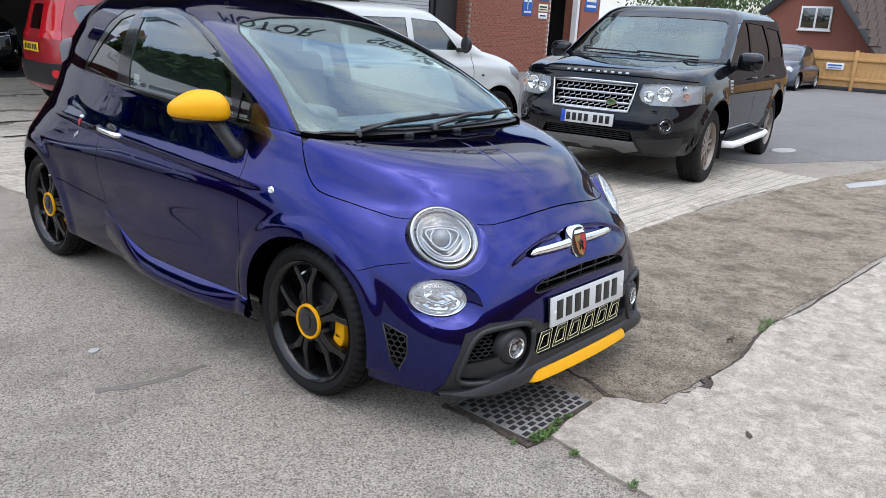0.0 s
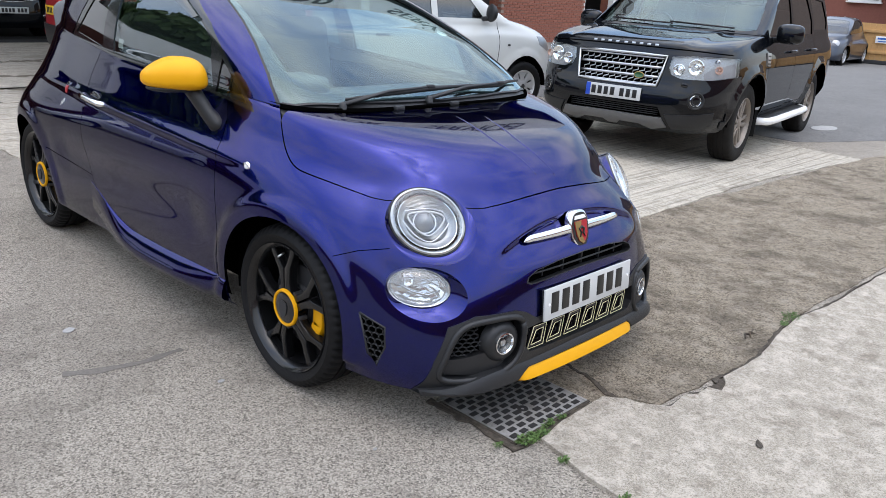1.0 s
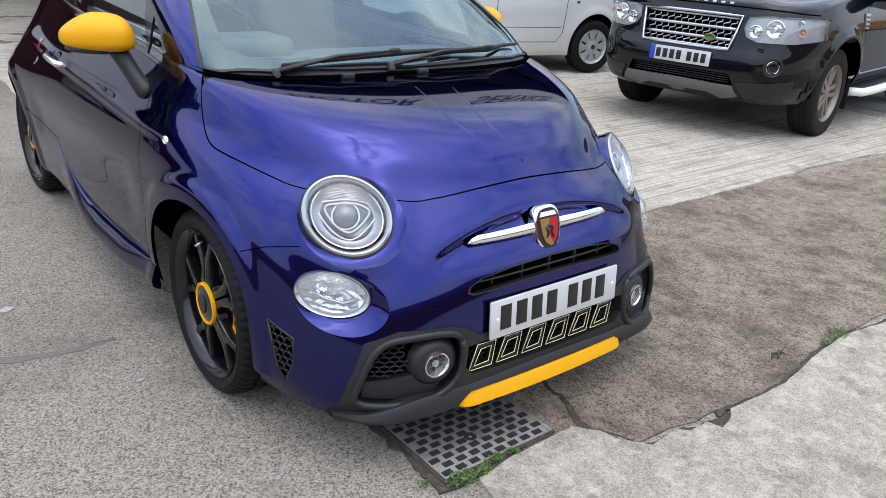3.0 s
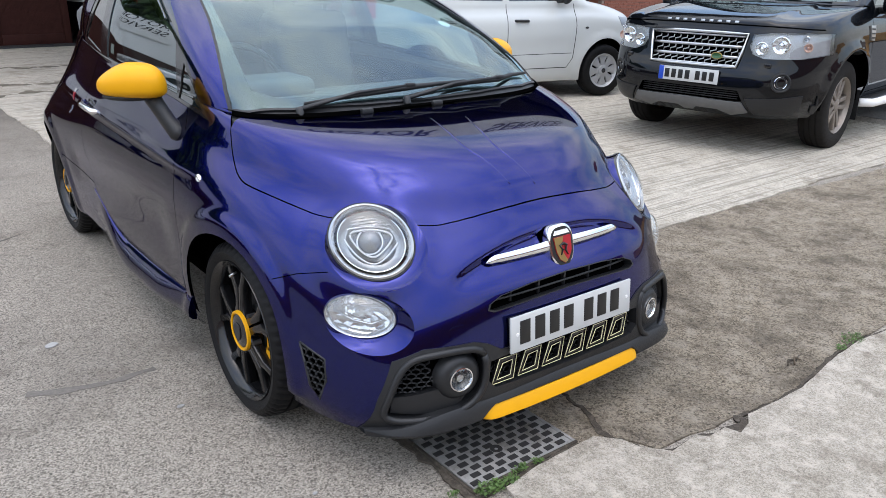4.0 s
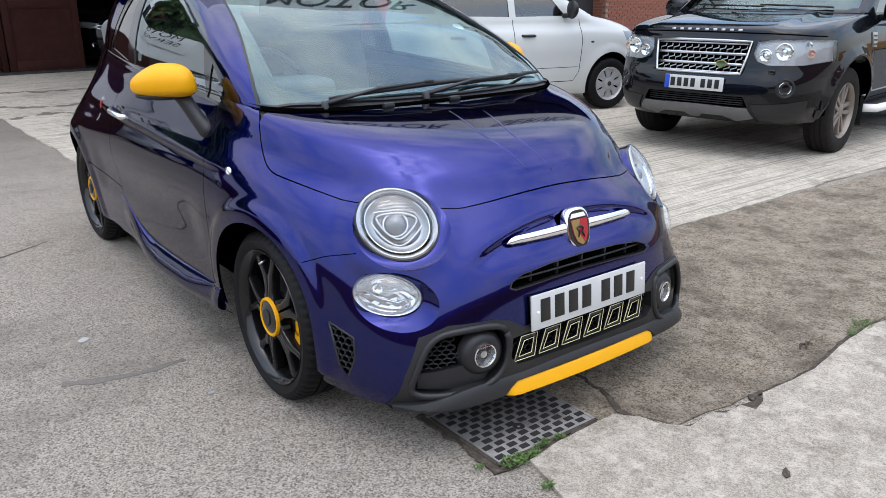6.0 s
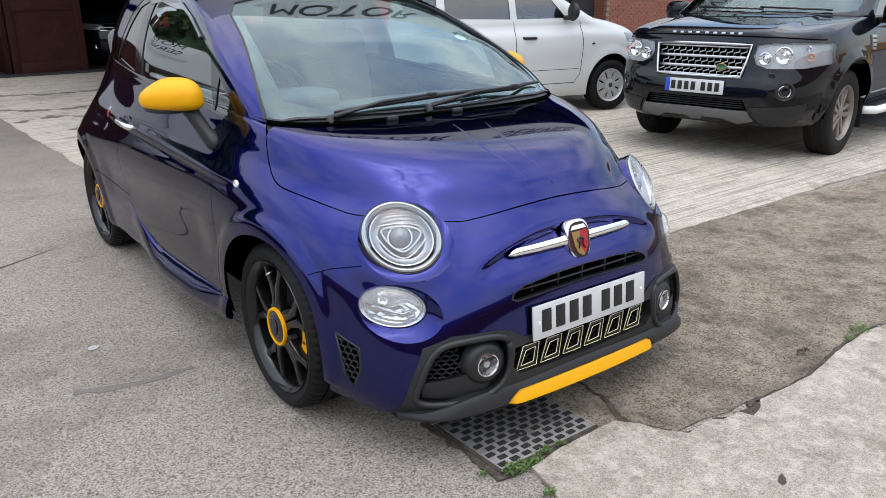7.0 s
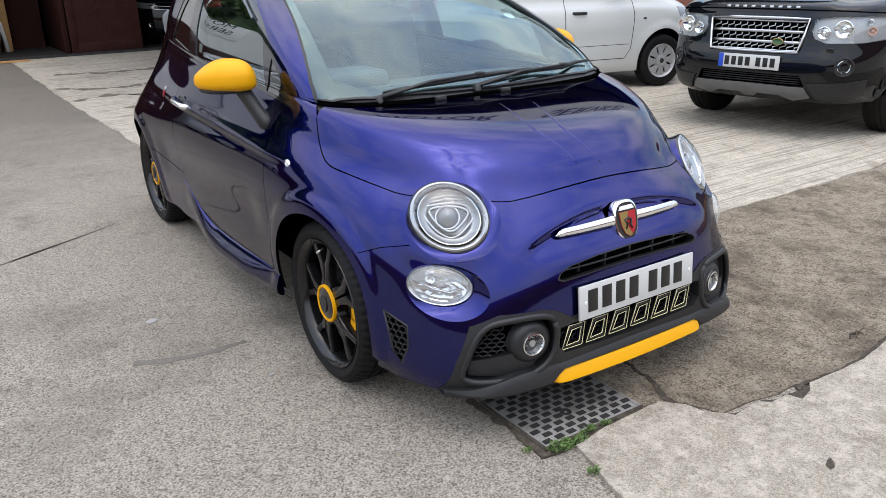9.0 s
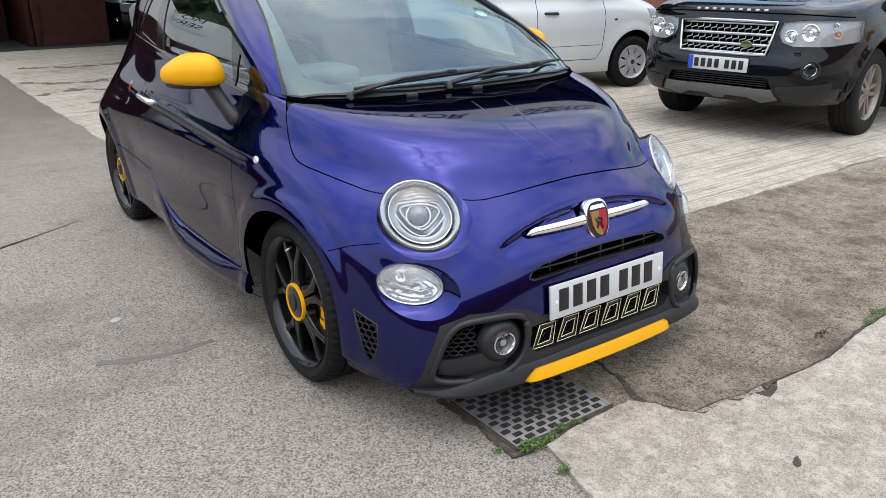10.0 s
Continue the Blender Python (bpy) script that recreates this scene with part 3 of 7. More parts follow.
# steel cover; its lozenge recesses drawn as raised near-black boxes
cov = thing("inspection_cover", "worn steel inspection cover with dark raised studs", "cover", pose(-0.235, -0.645, 0.0))
part("cover_plate", box_bm(0.40, 0.33, 0.008, pose(0, 0, 0.006), 0.002), IRON, cov)
for sx, sy, px, py in ((0.43, 0.012, 0, -0.172), (0.43, 0.012, 0, 0.172), (0.012, 0.33, -0.209, 0), (0.012, 0.33, 0.209, 0)):
    part("cover_frame", box_bm(sx, sy, 0.010, pose(px, py, 0.0055), 0.003), IRON if px > 0 or py > 0 else DIRT, cov)
stud_me = None
for j in range(11):
    for i in range(8):
        x, y = -0.180 + 0.049 * i + (0.0245 if j % 2 else 0), -0.148 + 0.0296 * j
        if x > 0.188 or (i == 3 and j == 3):
            continue
        if stud_me is None:
            st = part("stud", box_bm(0.031, 0.020, 0.004, None, 0.0012, 1), IRON_DARK, cov)
            stud_me = st.data
        else:
            st = new("stud", stud_me)
            st.parent = cov
        st.matrix_basis = pose(x, y, 0.0115, 0, 0, random.uniform(-3, 3))
part("key_hole", lathe([(0, 0.020), (0.002, 0.018), (0.0, 0.010), (-0.002, 0.0005)], 20, pose(-0.02, -0.055, 0.011, 0, -90, 0)), IRON_DARK, cov)

# weeds
def weed(x, y, r, n, seed):
    rng = random.Random(seed)
    w = thing("weed", "small bright green weed growing in the joint", "weed", pose(x, y, 0.008), "weeds in the joints")
    bm = bmesh.new()
    for _ in range(n):
        a, d, h = rng.uniform(0, 6.28), r * math.sqrt(rng.random()), rng.uniform(0.004, 0.018)
        ln, wd, tilt, az = rng.uniform(0.006, 0.014), rng.uniform(0.0025, 0.005), rng.uniform(15, 75), rng.uniform(0, 360)
        m = pose(d * math.cos(a), d * 0.6 * math.sin(a), 0) @ pose(0, 0, 0, 0, 0, az) @ pose(0, 0, h * (1 - d / r * 0.6), tilt, 0, 0)
        vs = [bm.verts.new(m @ Vector(v)) for v in ((0, 0, 0), (wd, ln * 0.5, 0.001), (0, ln, -0.002), (-wd, ln * 0.5, 0.001))]
        bm.faces.new(vs)
        tube([(d * math.cos(a) * 0.7, d * 0.42 * math.sin(a), 0), m @ Vector((0, 0, 0))], 0.0007, 3, bm)
    part("leaves", bm, LEAF, w)


for k, (x, y, r, n) in enumerate(((-0.40, -0.835, 0.050, 130), (-0.27, -0.822, 0.026, 50), (-0.33, -0.845, 0.03, 60), (-0.41, -0.985, 0.024, 40), (-0.20, -0.825, 0.02, 30), (-0.43, -1.22, 0.028, 40), (1.40, -0.985, 0.07, 90), (1.28, -1.0, 0.03, 30), (-0.50, -0.80, 0.02, 24))):
    weed(x, y, r, n, k)
tw = thing("twig", "dry brown curled twig on the concrete", "twig", pose(1.02, -0.955, 0.012))
part("stem", tube([(-0.05, 0.0, 0.004), (-0.02, 0.015, 0.010), (0.015, 0.004, 0.006), (0.05, 0.012, 0.012)], [0.003, 0.005, 0.005, 0.002], 6), DIRT, tw)
part("curl", tube([(-0.02, -0.01, 0.004), (0.01, 0.01, 0.016), (0.03, -0.01, 0.006)], [0.004, 0.004, 0.002], 6), BARK, tw)
lf = thing("fallen_leaf", "small dark fallen leaf on pale concrete", "leaf", pose(0.17, -1.36, 0.016, 6, 4, 30))
part("blade", prism([(-0.03, 0), (-0.012, 0.012), (0.012, 0.010), (0.032, 0.002), (0.010, -0.010), (-0.015, -0.010)], 0.002), DIRT, lf)

# ---- garage building ----
WALL_Y = 13.2


def wall(name, x0, x1, y0, y1, z0, z1, mat, label):
    bm = box_bm(x1 - x0, y1 - y0, z1 - z0, pose((x0 + x1) / 2, (y0 + y1) / 2, (z0 + z1) / 2))
    return tagged(part(name, bm, mat, None, smooth=False), label, "wall", kind="structure")


def words(text, size, m, mat, name="lettering", parent=None, depth=0.01):
    cu = bpy.data.curves.new(name, "FONT")
    cu.body, cu.size, cu.extrude, cu.align_x, cu.align_y = text, size, depth, "CENTER", "CENTER"
    tmp = new(name, cu)
    me = bpy.data.meshes.new_from_object(tmp.evaluated_get(bpy.context.evaluated_depsgraph_get()))
    bpy.data.objects.remove(tmp)
    me.materials.clear()
    me.materials.append(mat)
    ob = new(name, me)
    ob.parent = parent
    ob.matrix_basis = m
    return ob


wall("wall_fascia", -2.4, 22.6, WALL_Y, WALL_Y + 0.3, 3.3, 5.4, WHITE_FRAME, "white boarded fascia above the workshop doors")
canopy = thing("canopy", "flat forecourt canopy with white edge and dark underside", "canopy", pose(5.6, 9.2, 4.50))
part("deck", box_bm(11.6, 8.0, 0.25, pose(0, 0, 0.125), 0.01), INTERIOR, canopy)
part("edge_board", box_bm(11.8, 0.06, 1.3, pose(0, -4.03, 0.65), 0.01), SIGN_WHITE, canopy, "white edge board")
for x in (-5.87, 5.87):
    part("side_board", box_bm(0.06, 8.0, 1.0, pose(x, 0, 0.5), 0.01), SIGN_WHITE, canopy, "white edge board")
for k in range(6):
    part("beam", box_bm(0.12, 7.9, 0.20, pose(-5.0 + 2.0 * k, 0, -0.10), 0.01), DARK_STEEL, canopy)
sign_a = thing("canopy_sign", "black capital letters along the canopy edge", "sign", pose(5.4, 5.13, 5.26))
for word, x in (("MOTOR", -1.95), ("SERVICES", 1.95)):
    words(word, 0.72, pose(x, 0, 0, 90, 0, 0) @ Matrix.Diagonal((1, 1.35, 1, 1)), INK, "letters", sign_a)
sign_b = thing("wall_sign", "white sign board with black capital letters", "sign", pose(-4.3, WALL_Y - 0.03, 2.85))
part("board", box_bm(1.8, 0.05, 0.80, None, 0.01), SIGN_WHITE, sign_b)
words("MOTOR\nSERVICES", 0.33, pose(0, -0.03, 0.15, 90, 0, 0), INK, "letters", sign_b)
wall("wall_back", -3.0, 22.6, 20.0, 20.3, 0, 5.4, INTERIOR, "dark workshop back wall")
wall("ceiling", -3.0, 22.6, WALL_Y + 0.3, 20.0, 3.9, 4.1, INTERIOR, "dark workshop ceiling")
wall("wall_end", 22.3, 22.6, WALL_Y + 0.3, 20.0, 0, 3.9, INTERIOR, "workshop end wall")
wall("wall_left", -22, -0.9, WALL_Y, WALL_Y + 0.3, 1.7, 3.3, WHITE_FRAME, "white painted upper workshop wall")
wall("wall_left_base", -22, -0.9, WALL_Y - 0.04, WALL_Y + 0.3, 0, 1.696, BROWN_DOOR, "brown boarded lower workshop wall")
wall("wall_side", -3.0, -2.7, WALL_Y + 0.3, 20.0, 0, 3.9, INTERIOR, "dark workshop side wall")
slab("workshop_floor", [(-0.9, WALL_Y + 0.05), (22.3, WALL_Y + 0.05), (22.3, 20), (-0.9, 20)], 0.014, INTERIOR, "dark workshop floor", "floor")
slab("threshold", [(-0.7, WALL_Y - 0.12), (13.0, WALL_Y - 0.12), (13.0, WALL_Y + 0.12), (-0.7, WALL_Y + 0.12)], 0.045, DARK_STEEL, "black steel door track across the entrance", "threshold", 0.05)


def board_door(name, x0, x1, y, z1, turn, label):
    """A framed leaf of diagonal boards."""
    w = x1 - x0
    d = thing(name, label, "door", pose(x0, y, 0.03, 0, 0, turn))
    part("leaf", box_bm(w, 0.05, z1, pose(w / 2, 0, z1 / 2), 0.004), BROWN_DOOR, d)
    for px, pz, sx, sz in ((0.06, z1 / 2, 0.12, z1), (w - 0.06, z1 / 2, 0.12, z1), (w / 2, 0.09, w - 0.24, 0.18), (w / 2, 1.15, w - 0.24, 0.16), (w / 2, z1 - 0.07, w - 0.24, 0.14)):
        part("rail", box_bm(sx, 0.035, sz, pose(px, -0.04, pz), 0.005), BROWN_DOOR, d)
    for k in range(int((w + 2.2) / 0.13)):
        bm = box_bm(0.122, 0.016, 4.0, pose(-0.9 + 0.13 * k, -0.032, 1.2, 0, 32, 0), 0.003)
        for co, no in (((0.12, 0, 0), (-1, 0, 0)), ((w - 0.12, 0, 0), (1, 0, 0)), ((0, 0, 0.18), (0, 0, -1)), ((0, 0, z1 - 0.14), (0, 0, 1))):
            bmesh.ops.bisect_plane(bm, geom=bm.verts[:] + bm.edges[:] + bm.faces[:], plane_co=co, plane_no=no, clear_outer=True)
        if bm.verts:
            part("board", bm, BROWN_DOOR, d, smooth=False)
        else:
            bm.free()
    return d


board_door("workshop_door", 0.66, 1.9, WALL_Y + 0.25, 3.2, 0, "dark brown boarded workshop door leaf")
board_door("workshop_door", 0.60, 3.0, WALL_Y + 0.35, 3.2, 90, "dark brown boarded leaf folded back")
wall("wall_recess", -1.6, 0.5, 15.4, 15.6, 0, 3.9, BROWN_DOOR, "brown boarded wall at the back of the recess")
post = thing("door_post", "weathered timber post with white paint", "post", pose(-0.20, 15.0, 0.014))
part("shaft", box_bm(0.14, 0.14, 3.2, pose(0, 0, 1.6), 0.01), FENCE, post)
part("brace", tube([(-0.02, -0.12, 0.0), (-0.08, -0.10, 0.55)], 0.035, 8), SIGN_WHITE, post)
part("brace", tube([(-0.20, -0.12, 0.0), (-0.10, -0.10, 0.50)], 0.03, 8), SIGN_WHITE, post)
lath = thing("timber_offcut", "pale sawn timber lying on the ground", "timber", pose(-0.55, 12.75, 0.012))
part("plank", box_bm(0.85, 0.07, 0.03, pose(0, 0, 0.015, 0, 0, 4), 0.004), FENCE, lath)
weed(-1.05, 12.9, 0.14, 60, 40)

# roller shutter, brick pier, lit bay on the far side
sh = thing("roller_shutter", "pale grey roller shutter, half lowered", "shutter", pose(12.9, WALL_Y + 0.1, 0))
for k in range(24):
    part("slat", box_bm(2.6, 0.03, 0.082, pose(0, 0, 1.22 + 0.088 * k), 0.010, 1), SHUTTER, sh)
part("bottom_bar", box_bm(2.6, 0.05, 0.10, pose(0, 0, 1.13), 0.008), DARK_STEEL, sh)
part("guide", box_bm(0.12, 0.10, 3.3, pose(1.40, 0, 1.65), 0.01), DARK_STEEL, sh)
part("guide", box_bm(0.12, 0.10, 3.3, pose(-1.40, 0, 1.65), 0.01), DARK_STEEL, sh)
# added dark panel stands in for the dark gap between shutter and brick
wall("pier_inner", 14.4, 15.3, WALL_Y, WALL_Y + 0.25, 0, 3.3, DARK_STEEL, "dark panel in place of the gap beside the shutter")
pillar = thing("brick_pier", "red brick pier between two workshop bays", "pier", pose(0, 0, 0), kind="structure")
part("core", box_bm(4.04, 0.84, 3.3, pose(17.35, WALL_Y - 0.02, 1.65)), MORTAR, pillar, smooth=False)
brick_me, rest = None, bmesh.new()
for j in range(44):
    z = 0.036 + 0.075 * j
    off = 0.1125 if j % 2 else 0
    spots = [(15.33 + 0.1125 + off + 0.225 * i, WALL_Y - 0.445, 0) for i in range(18 - (j % 2))] + [(15.325, WALL_Y - 0.33 + off + 0.225 * i, 90) for i in range(3)]
    for x, y, a in spots:
        m = pose(x, y, z, 0, 0, a)
        if 8 <= j < 23 and a == 0:
            if brick_me is None:
                b = part("brick", box_bm(0.215, 0.03, 0.065, None, 0.004, 1), BRICK, pillar)
                brick_me = b.data
            else:
                b = new("brick", brick_me)
                b.parent = pillar
            b.matrix_basis = m @ pose(0, random.uniform(-0.002, 0.002), 0)
        else:
            box_bm(0.215, 0.03, 0.065, m, 0.0, bm=rest)
part("bricks", rest, BRICK, pillar, smooth=False)["kind"] = "stuff"
wall("wall_brick_end", 21.4, 22.6, WALL_Y - 0.35, WALL_Y + 0.3, 0, 3.3, BRICK, "red brick pier at the end of the workshop")
for x in (19.55, 21.3):
    wall("trim", x - 0.07, x + 0.07, WALL_Y - 0.3, WALL_Y - 0.1, 0, 3.3, WHITE_FRAME, "white steel door frame post")


def notice(name, x, z, w, h, face, bars, label, y=WALL_Y - 0.475):
    s = thing(name, label, "sign", pose(x, y, z))
    part("panel", box_bm(w, 0.012, h, None, 0.003), face, s)
    for bx, bz, bw, bh, mat in bars:
        part("bar", box_bm(bw, 0.006, bh, pose(bx, -0.008, bz), 0.001), mat, s)
    return s


mot = notice("test_sign", 18.1, 2.18, 0.50, 0.92, SIGN_BLUE, [(0, -0.36, 0.36, 0.05, SIGN_WHITE)], "blue workshop sign with three white triangles")
for tx, tz in ((0, 0.22), (-0.11, 0.02), (0.11, 0.02)):
    part("triangle", prism([(-0.09, -0.08), (0.09, -0.08), (0, 0.09)], 0.006, pose(tx, -0.006, tz, 90, 0, 0)), SIGN_WHITE, mot)
part("stem", box_bm(0.03, 0.006, 0.22, pose(0, -0.008, -0.18), 0.001), SIGN_WHITE, mot)
notice("wall_notice", 18.95, 2.38, 0.55, 0.36, SIGN_BLUE, [(0, 0.08, 0.42, 0.06, SIGN_WHITE), (0, -0.06, 0.42, 0.06, SIGN_WHITE)], "blue notice with pale bars on brick")
notice("wall_notice", 18.95, 1.98, 0.50, 0.22, CREAM, [(0, 0.03, 0.40, 0.05, INK), (0, -0.05, 0.40, 0.03, INK)], "cream notice with dark bars on brick")
notice("wall_notice", 18.95, 1.74, 0.50, 0.18, SIGN_WHITE, [(0, 0.0, 0.30, 0.04, INK)], "white notice with a dark bar")
notice("wall_notice", 22.0, 2.25, 0.80, 0.50, SIGN_BLUE, [(0, 0.1, 0.6, 0.08, SIGN_WHITE), (0, -0.08, 0.6, 0.08, SIGN_WHITE)], "blue and white notice on the end pier", WALL_Y - 0.36)
for k, (x, mat) in enumerate(((10.9, SIGN_BLUE), (9.6, DARK_STEEL), (10.2, SIGN_WHITE))):
    dr = thing("drum", "standing workshop drum beside the door", "drum", pose(x, WALL_Y + 0.5 + 0.2 * k, 0.014), "drums by the door")
    part("barrel", lathe([(0, 0.0005), (0, 0.29), (0.28, 0.285), (0.29, 0.295), (0.30, 0.285), (0.58, 0.285), (0.59, 0.295), (0.60, 0.285), (0.88, 0.29), (0.87, 0.27), (0.86, 0.0005)], 32, pose(0, 0, 0, 0, -90, 0)), mat, dr)
for k in range(3):
    ty = thing("tyre_stack", "stack of worn black tyres inside the bay", "tyres", pose(20.0 + 0.7 * (k % 2), 15.0 + 0.5 * k, 0.014), "tyres in the bay")
    for j in range(6):
        part("tyre", lathe([(-0.09, 0.22), (-0.1, 0.27), (-0.08, 0.31), (0.08, 0.31), (0.1, 0.27), (0.09, 0.22)], 32, pose(0, 0, 0.10 + 0.2 * j, 0, 90, 0), closed=True), RUBBER, ty)

# unseen walls added towards street and west, to darken low reflections in the paint
wall("wall_street", -24.0, 26.0, -15.3, -15.0, 0, 3.4, HOUSE_BRICK, "unseen brick wall added on the street side to darken reflections")
wall("wall_west", -24.3, -24.0, -15.3, 8.0, 0, 2.8, HOUSE_BRICK, "unseen brick wall added on the west side to darken reflections")

# ---- fence, house, trees ----
fence = thing("fence", "larch board fence on a dark kerb", "fence", pose(24.3, 4.0, 0, 0, 0, -80))
part("kerb", box_bm(26, 0.16, 0.12, pose(2, 0, 0.06), 0.01), DARK_STEEL, fence)
fb = None
for k in range(170):
    x = -10.5 + 0.151 * k
    if fb is None:
        o = part("board", box_bm(0.147, 0.02, 1.05, None, 0.003, 1), FENCE, fence)
        fb = o.data
    else:
        o = new("board", fb)
        o.parent = fence
    o.matrix_basis = pose(x, 0.0, 0.645 + random.uniform(-0.006, 0.006))
for k in range(14):
    part("post", box_bm(0.10, 0.10, 1.2, pose(-10.4 + 1.95 * k, -0.06, 0.62), 0.01), FENCE, fence)
for z in (0.35, 0.95):
    part("rail", box_bm(26, 0.05, 0.09, pose(2, -0.035, z), 0.005), FENCE, fence)
for x, z in ((1.3, 0.80), (-1.2, 0.72)):
    pn = thing("fence_notice", "small white notice fixed to the fence", "sign", fence.matrix_world @ pose(x, -0.066, z))
    part("panel", box_bm(0.50, 0.01, 0.20, None, 0.002), SIGN_WHITE, pn)
    part("bar", box_bm(0.40, 0.006, 0.05, pose(0, -0.006, 0.03)), SIGN_BLUE, pn)
    part("bar", box_bm(0.36, 0.006, 0.03, pose(0, -0.006, -0.05)), SIGN_BLUE, pn)

house = thing("house", "red brick house with tiled roof behind the fence", "house", pose(30.0, 6.0, 0))
GABLE = [(-4.2, 0), (3.65, 0), (3.65, 2.45), (0.0, 5.6), (-4.2, 5.6)]
to_wall = Matrix(((0, 0, 1, 0), (1, 0, 0, 0), (0, 1, 0, 0), (0, 0, 0, 1)))
part("wall", prism(GABLE, 0.3, to_wall), HOUSE_BRICK, house, smooth=False)
part("barge_board", box_bm(0.10, 5.3, 0.30, pose(-0.10, 1.85, 4.10, -40.8, 0, 0), 0.01), DARK_STEEL, house, "grey barge board")
win = part("window", box_bm(0.10, 1.14, 0.86, pose(-0.04, 1.80, 2.28), 0.01), WHITE_FRAME, house, "white framed window")
for dy in (-0.27, 0.27):
    part("pane", box_bm(0.02, 0.46, 0.72, pose(-0.095, 1.80 + dy, 2.28), 0.002), DARK_GLASS, win)
part("curtain", box_bm(0.02, 0.40, 0.70, pose(-0.088, 1.53, 2.28), 0.002), WHITE_FRAME, win)
part("sill", box_bm(0.16, 1.24, 0.06, pose(-0.07, 1.80, 1.83), 0.01), WHITE_FRAME, win)
roof = part("roof", box_bm(0.12, 7.0, 5.2, pose(-0.7, -3.9, 3.3, 0, 24, 0)), ROOF_TILE, house, "brown tiled roof slope")
for v in roof.data.vertices:
    if v.co.z < 3 and v.co.y > -2:
        v.co.y = -1.05
    elif v.co.y > -2:
        v.co.y = 3.2
tile_me = None
for j in range(17):
    z = 0.96 + 0.285 * j
    yr = -1.05 + 4.25 * (z - 0.95) / 4.7
    for i in range(20):
        y = yr - 0.22 - 0.30 * i - (0.15 if j % 2 else 0)
        if tile_me is None:
            o = part("tile", box_bm(0.035, 0.285, 0.34, None, 0.004, 1), ROOF_TILE, house)
            tile_me = o.data
        else:
            o = new("tile", tile_me)
            o.parent = house
        o.matrix_basis = pose(-0.7 + (z - 3.3) * math.tan(radians(24)) - 0.10, y, z, 0, 21, 0)
part("verge", box_bm(0.22, 0.20, 6.6, pose(-0.80, 1.07, 3.3, -40.5, 20, 0), 0.01), DARK_STEEL, house, "grey verge of the roof")


def tree(name, x, y, h, r, n, seed, label, leaf=1.0):
    """A trunk with limbs and a crown of many small leaf cards in uneven clumps."""
    rng = random.Random(seed)
    t = thing(name, label, "tree", pose(x, y, 0), "trees round the yard")
    bm = bmesh.new()
    tube([(0, 0, 0), (0.05, 0.02, h * 0.25), (0.0, 0.08, h * 0.55), (0.1, 0, h * 0.8)], [0.05 * h * 0.6, 0.04 * h * 0.6, 0.025 * h * 0.6, 0.03], 10, bm)
    clumps = []
    for k in range(16):
        a, u = rng.uniform(0, 6.28), rng.uniform(0.35, 1.0)
        p = Vector((r * 0.75 * math.cos(a) * math.sqrt(rng.random()), r * 0.75 * math.sin(a) * math.sqrt(rng.random()), h * u - r * 0.2))
        clumps.append((p, r * rng.uniform(0.28, 0.5)))
        tube([(0, 0.03, h * 0.35), p * 0.55 + Vector((0, 0, h * 0.14)), p], [0.10, 0.06, 0.02], 5, bm)
    part("trunk", bm, BARK, t)
    vs, fs = [], []
    for _ in range(n):
        p, cr = rng.choice(clumps)
        d = Vector((rng.gauss(0, 1), rng.gauss(0, 1), rng.gauss(0, 1))).normalized() * cr * rng.random() ** 0.4
        c = p + d
        q = Euler((rng.uniform(0, 6), rng.uniform(0, 6), rng.uniform(0, 6))).to_matrix()
        s = rng.uniform(0.07, 0.15) * leaf
        b = len(vs)
        vs += [c + q @ Vector(v) * s for v in ((-1, 0, 0), (0, -0.55, 0.1), (1, 0, 0), (0, 0.55, 0.1))]
        fs.append((b, b + 1, b + 2, b + 3))
    me = bpy.data.meshes.new("crown")
    me.from_pydata(vs, [], fs)
    me.materials.append(FOLIAGE)
    o = new("crown", me)
    o.parent = t


for k, (x, y, h, r) in enumerate(((40, 17, 6.5, 4.0), (46, 20, 7.5, 4.5), (44, 13.5, 5.5, 3.5), (-6.5, 19.5, 7.2, 3.0), (-11.0, 19.0, 6.8, 3.4), (-16, 20, 9, 4.5))):
    tree("tree", x, y, h, r, 3200 if k < 3 else 9000, 70 + k, "leafy green tree beyond the yard", 1.0 if k < 3 else 2.8)

